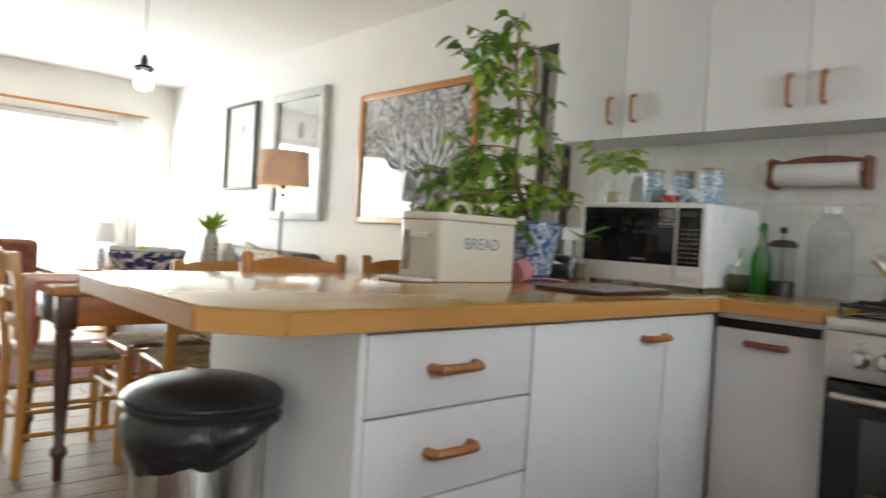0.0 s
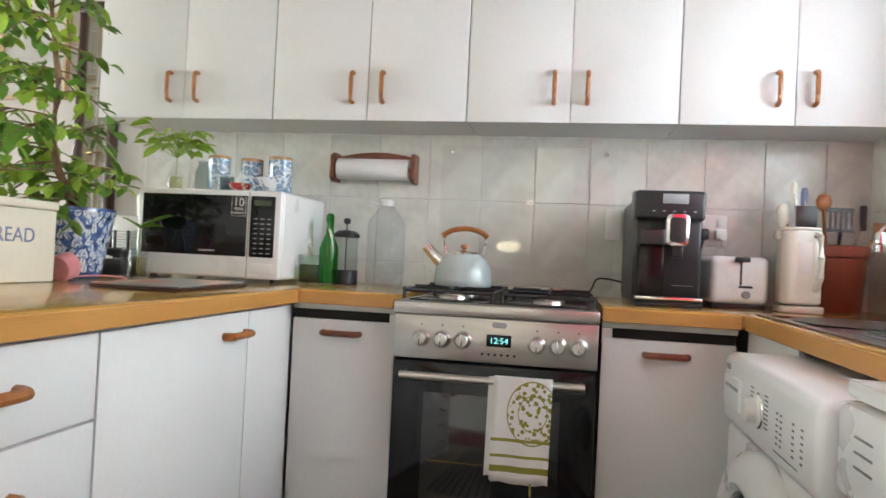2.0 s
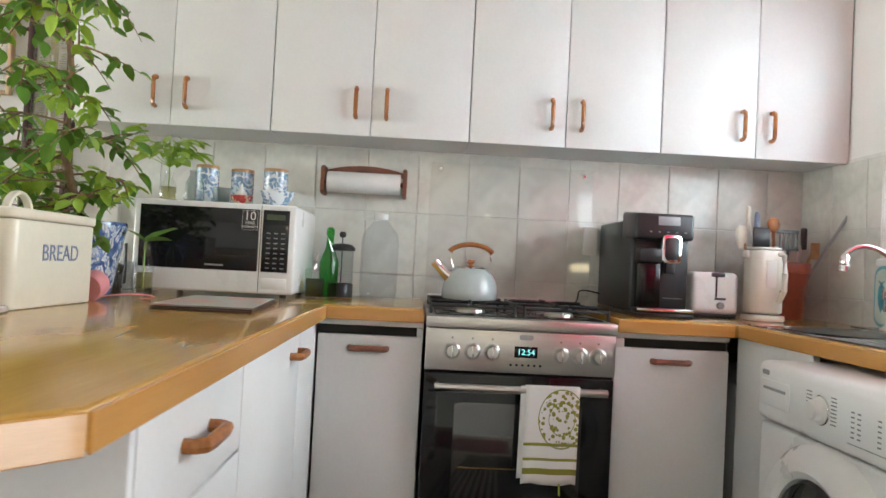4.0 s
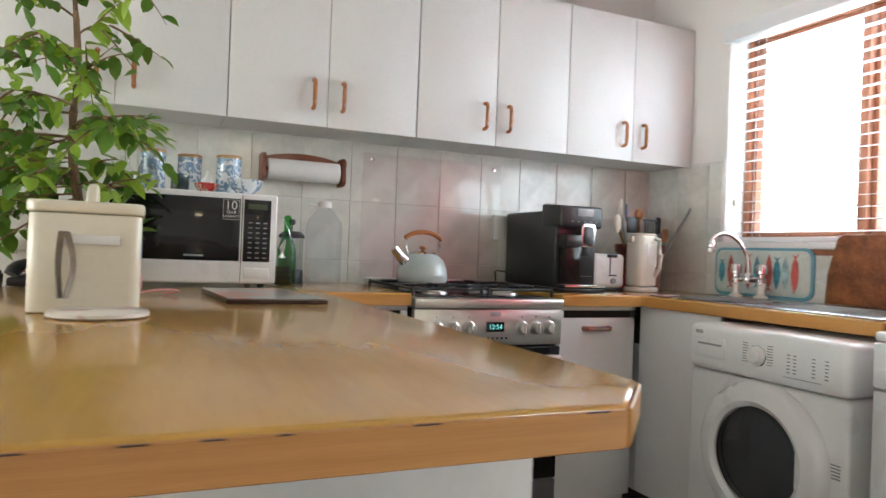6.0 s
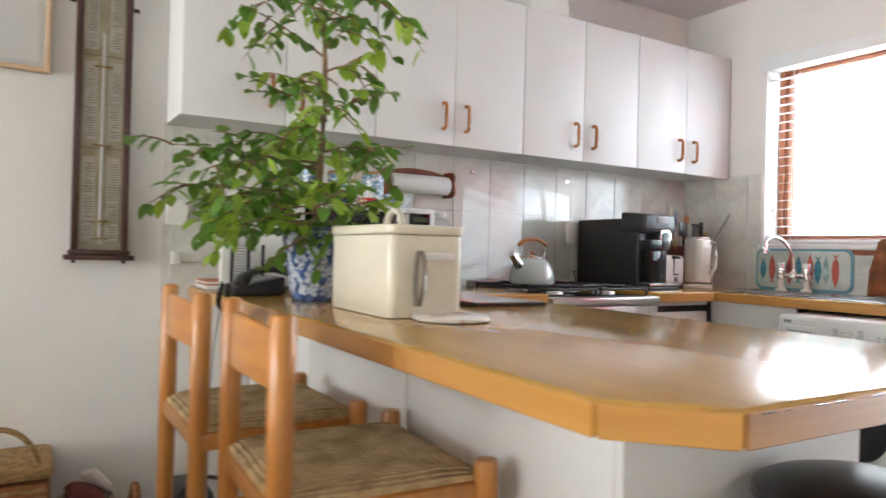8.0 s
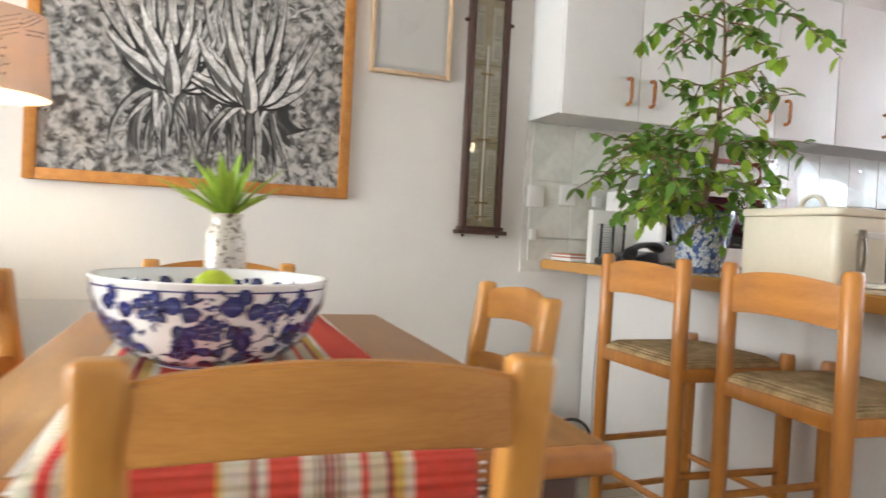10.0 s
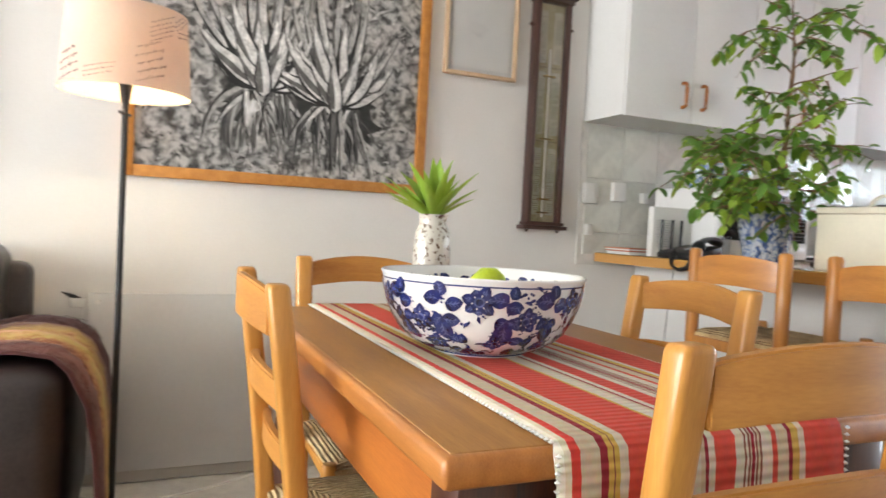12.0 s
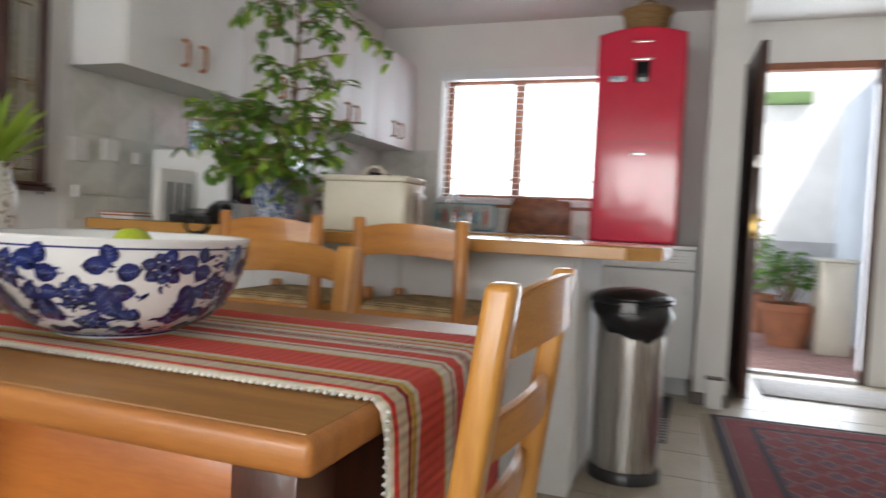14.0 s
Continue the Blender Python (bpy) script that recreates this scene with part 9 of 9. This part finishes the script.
def rug(label, cx, cy, w, h, rz, fringe_x=True):
    t_ = thing("rug", label, "rug", (0, 0, 0))
    b = prism(rrect(-w / 2, w / 2, -h / 2, h / 2, 0.01), 0.001, 0.009, 0.003, 1)
    for v in b.verts:
        v.co.z += 0.001
    part("pile", b, rug_material("persian_" + str(round(w * 100)), (0.22, 0.025, 0.032), (0.030, 0.014, 0.028), (0.34, 0.24, 0.18), (0.07, 0.045, 0.09), w, h), t_)
    b = bmesh.new()
    n_ = int(h / 0.012)
    for k in range(n_):
        y = -h / 2 + h * (k + 0.5) / n_
        for s in (-1, 1):
            tube([(s * w / 2, y, 0.005), (s * (w / 2 + 0.05), y + rng.uniform(-0.006, 0.006), 0.004)], 0.002, 4, bm=b)
    part("fringe", b, mat("rug_fringe", (0.40, 0.35, 0.28), 0.95), t_, kind="stuff")
    t_.location, t_.rotation_euler = (cx, cy, 0), (0, 0, radians(rz))
    return t_


rug("red and dark blue Persian rug on the hall floor", -0.90, 0.98, 1.85, 1.45, 3)
rug("red patterned Persian rug in the living room", 0.60, 5.55, 2.2, 1.5, 0)
km = thing("kitchen_mat", "dark striped kitchen runner mat before the worktops", "mat", (0.75, 0.5, 0))
part("mat_cloth", box(0.26, 1.5, 0.02, 0.95, 0.001, 0.008, 0.003, 1), striped("dark_striped_mat", [(2, (0.05, 0.05, 0.06)), (2, (0.30, 0.28, 0.27))] * 18, 0.93, 1), km)
dm_ = thing("door_mat", "grey ribbed door mat inside the open doorway", "mat", (-0.65, -0.55, 0))
part("pile", box(-1.05, -0.25, -0.86, -0.36, 0.001, 0.012, 0.004, 1), mat("grey_mat", (0.40, 0.38, 0.36), 0.95, 0, 0.2, 60, 0.6, 120), dm_)
structure("threshold", box(DX0, DX1, -1.2, -1.085, -0.05, 0.022, 0.006), mat("threshold_stone", (0.42, 0.40, 0.38), 0.6, 0, 0.1))

# ---------------------------------------------------------------- outside
RENDER = mat("white_render", (0.80, 0.79, 0.77), 0.9, 0, 0.05, 3, 0.3, 40)
structure("courtyard_wall", box(-4.5, 0.35, -5.4, -5.2, -0.13, 3.2), RENDER)
structure("courtyard_side_wall", box(-1.75, -1.40, -5.2, -1.26, -0.13, 2.6), mat("blue_white_render", (0.66, 0.72, 0.80), 0.9, 0, 0.05, 3, 0.3, 40))
structure("courtyard_plinth", box(-1.5, 0.35, -5.199, -5.10, -0.13, 0.95), mat("grey_render", (0.50, 0.50, 0.50), 0.9, 0, 0.1, 3, 0.3, 40))
gb2 = thing("gas_box", "low cream outdoor cupboard against the courtyard wall", "cupboard", (-1.08, -3.25, -0.13))
part("body", box(-1.22, -0.93, -3.55, -2.95, -0.128, 0.77, 0.01), CREAM, gb2)
part("lid", box(-1.24, -0.91, -3.57, -2.93, 0.772, 0.80, 0.008), CREAM, gb2)
part("door", box(-1.20, -0.95, -2.949, -2.93, -0.08, 0.74, 0.004), CREAM, gb2)


def potted(label, x, y, r, h, seed, spread, top):
    p_ = thing("terracotta_pot", label, "plant pot", (x, y, -0.128))
    part("pot", lathe([(0, 0), (r * 0.68, 0), (r * 0.95, h - 0.07), (r * 1.04, h - 0.065), (r * 1.04, h), (r * 0.92, h), (r * 0.88, h - 0.07), (0, h - 0.08)], (x, y, -0.128), 32), TERRACOTTA, p_)
    s_ = thing("shrub", "small leafy green shrub in a terracotta pot", "plant", (x, y, h - 0.2))
    lb, tw = bmesh.new(), bmesh.new()
    rg = random.Random(seed)
    for k in range(170):
        a, e, q = rg.uniform(0, 6.283), rg.uniform(-0.2, 1.4), rg.uniform(0.3, 1) * spread
        o_ = Vector((x + q * math.cos(a) * math.cos(e), y + q * math.sin(a) * math.cos(e), h - 0.1 + (top - h) * (0.3 + 0.7 * math.sin(max(e, 0)) * rg.uniform(0.5, 1))))
        leaf_at(lb, o_, (math.cos(a), math.sin(a), rg.uniform(-0.4, 0.5)), 0.11, 0.028, 0.3)
        if k % 8 == 0:
            tube([(x, y, h - 0.2), o_], 0.006, 5, bm=tw)
    part("leaves", lb, LEAF_DARK, s_, smooth=60, kind="stuff")
    part("stems", tw, BARK, s_, kind="stuff")


potted("large round terracotta pot with a shrub on the courtyard paving", -0.72, -3.35, 0.26, 0.46, 3, 0.30, 0.95)
potted("terracotta pot with a green shrub by the courtyard wall", -0.50, -4.5, 0.24, 0.45, 5, 0.32, 1.2)
gl = thing("planter_shelf", "green trailing planter fixed high on the courtyard wall", "planter", (-0.6, -5.1, 2.7))
part("trough", box(-1.05, -0.55, -5.19, -5.05, 2.62, 2.76, 0.01), mat("green_trough", (0.16, 0.26, 0.10), 0.7), gl)
# Added glowing sheets stand in for bright daylight beyond the window and patio door.
bd_w = single("backdrop_window", box(0.4, 16, -3.2, -3.15, -0.5, 9.0), glow("window_backdrop_glow", (0.95, 0.98, 1.0), 3.0), kind="structure")
bd_n = single("backdrop_north", box(-8, 10, NORTH + 6, NORTH + 6.1, -0.5, 8.0), glow("north_backdrop_glow", (1.0, 0.985, 0.95), 3.5), kind="structure")
br = thing("burglar_bars", "thin pale burglar bars outside the kitchen window", "bars", (1.34, -1.6, 1.1))
for k in range(13):
    part("bar", tube([(0.5 + k * 0.14, -1.6, 1.02), (0.5 + k * 0.14, -1.6, 1.36)], 0.006, 6), WHITE_PLASTIC, br)
part("rail", tube([(0.4, -1.6, 1.36), (2.3, -1.6, 1.36)], 0.008, 6), WHITE_PLASTIC, br)
structure("low_wall", box(0.36, 6.8, -1.70, -1.5, -0.13, 1.02), RENDER)

# ---------------------------------------------------------------- tiles, last


def tile_mesh(name, sx, sy, sz, r, mt):
    b = box(-sx / 2, sx / 2, -sy / 2, sy / 2, -sz / 2, sz / 2, r, 1)
    me = bpy.data.meshes.new(name)
    b.to_mesh(me)
    b.free()
    me.materials.append(mt)
    return me


def lay(name, me, at, parent):
    ob = new(name, me)
    ob.location = at
    ob.parent = parent


east_grout = structure("backsplash_east", box(2.5765, EX - 0.001, -0.763, 2.122, 0.84, 1.512), GROUT)
south_grout = structure("backsplash_south", box(2.070, 2.576, SY + 0.001, -0.757, 0.88, 1.512), GROUT)
south_low = structure("backsplash_sill", box(0.80, 2.069, SY + 0.001, -0.757, 0.88, 1.086), GROUT)
PY_, PZ_ = 0.2075, 0.2535
full, low = tile_mesh("tile", 0.006, PY_ - 0.004, PZ_ - 0.004, 0.0012, TILE), tile_mesh("tile_cut", 0.006, PY_ - 0.004, 0.10, 0.0012, TILE)
edge_t = {}
for k in range(-3, 12):
    ya, yb = -0.187 + PY_ * k, -0.187 + PY_ * (k + 1)
    ya2, yb2 = max(ya, -0.756), min(yb, 2.12)
    if yb2 - ya2 < 0.03:
        continue
    cut = abs((yb2 - ya2) - PY_) > 0.001
    for j in range(3):
        zc_ = (0.940, 1.119, 1.3725)[j]
        hz = (0.096, PZ_ - 0.004, PZ_ - 0.004)[j]
        if cut:
            me = tile_mesh("tile_cut", 0.006, yb2 - ya2 - 0.004, hz, 0.0012, TILE)
        else:
            me = full if j else low
        lay("tile", me, (2.574, (ya2 + yb2) / 2, zc_), east_grout)
sf, sl2 = tile_mesh("tile", PY_ - 0.004, 0.006, PZ_ - 0.004, 0.0012, TILE), tile_mesh("tile_cut", PY_ - 0.004, 0.006, 0.096, 0.0012, TILE)
x = 2.571
for k in range(3):
    x0 = max(x - PY_, 2.073)
    w_ = x - x0
    for j in range(3):
        me = (sf if j else sl2) if abs(w_ - PY_) < 0.002 else tile_mesh("tile_cut", w_ - 0.004, 0.006, (0.096, PZ_ - 0.004, PZ_ - 0.004)[j], 0.0012, TILE)
        lay("tile", me, (x - w_ / 2, -0.7545, (0.940, 1.119, 1.3725)[j]), south_grout)
    x = x0
sm_ = tile_mesh("tile_cut", PY_ - 0.004, 0.006, 0.090, 0.0012, TILE)
for k in range(6):
    lay("tile", sl2, (2.069 - PY_ * (k + 0.5), -0.7545, 0.940), south_low)
    lay("tile", sm_, (2.069 - PY_ * (k + 0.5), -0.7545, 1.039), south_low)

WOOD_Y = 2.36
fm = tile_mesh("floor_tile", 0.326, 0.326, 0.012, 0.0015, FLOOR_TILE)
count = 0
rest = bmesh.new()
for i in range(-9, 9):
    for j in range(-4, 24):
        x, y = 0.10 + 0.33 * i + 0.165, 0.05 + 0.33 * j + 0.165
        if x < WALL_X0 or x > EX - 0.1 or y > WOOD_Y - 0.1:
            continue
        near = -1.6 < x < 2.5 and -1.1 < y < 4.8
        if near and count < 290:
            lay("floor_tile", fm, (x, y, -0.006), floor)
            count += 1
        else:
            box(x - 0.163, x + 0.163, y - 0.163, y + 0.163, -0.012, 0.0, bm=rest)
fr_ = link("floor_tiles_rest", rest, FLOOR_TILE, 0)
fr_.parent = floor
tagged(fr_, kind="stuff")
PLANK = mat("brown_floor_plank", (0.20, 0.125, 0.070), 0.55, 0, 0.2, 5, 0.08, 40, 0.0, (0.5, 7, 7), (0.10, 0.06, 0.032), per=0.3, spec=0.35)
plank, half_plank = tile_mesh("plank", 1.196, 0.156, 0.012, 0.001, PLANK), tile_mesh("plank_cut", 0.596, 0.156, 0.012, 0.001, PLANK)
for j in range(int((NORTH - WOOD_Y) / 0.16)):
    x, k = WALL_X0 + 0.001, 0
    while x < EX - 0.5:
        ln_ = 0.6 if (j % 2 and k == 0) or x + 1.2 > EX else 1.2
        lay("plank", half_plank if ln_ < 1 else plank, (x + ln_ / 2, WOOD_Y + 0.08 + 0.16 * j, -0.006), floor)
        x, k = x + ln_, k + 1
PAV = mat("courtyard_brick_paver", (0.42, 0.25, 0.22), 0.85, 0, 0.15, 8, 0.2, 80, per=0.25)
pm_ = tile_mesh("paver", 0.215, 0.105, 0.04, 0.003, PAV)
for i in range(7):
    for j in range(26):
        lay("paver", pm_, (-1.38 + 0.222 * i + (0.111 if j % 2 else 0), -1.32 - 0.112 * j, -0.11), ground)
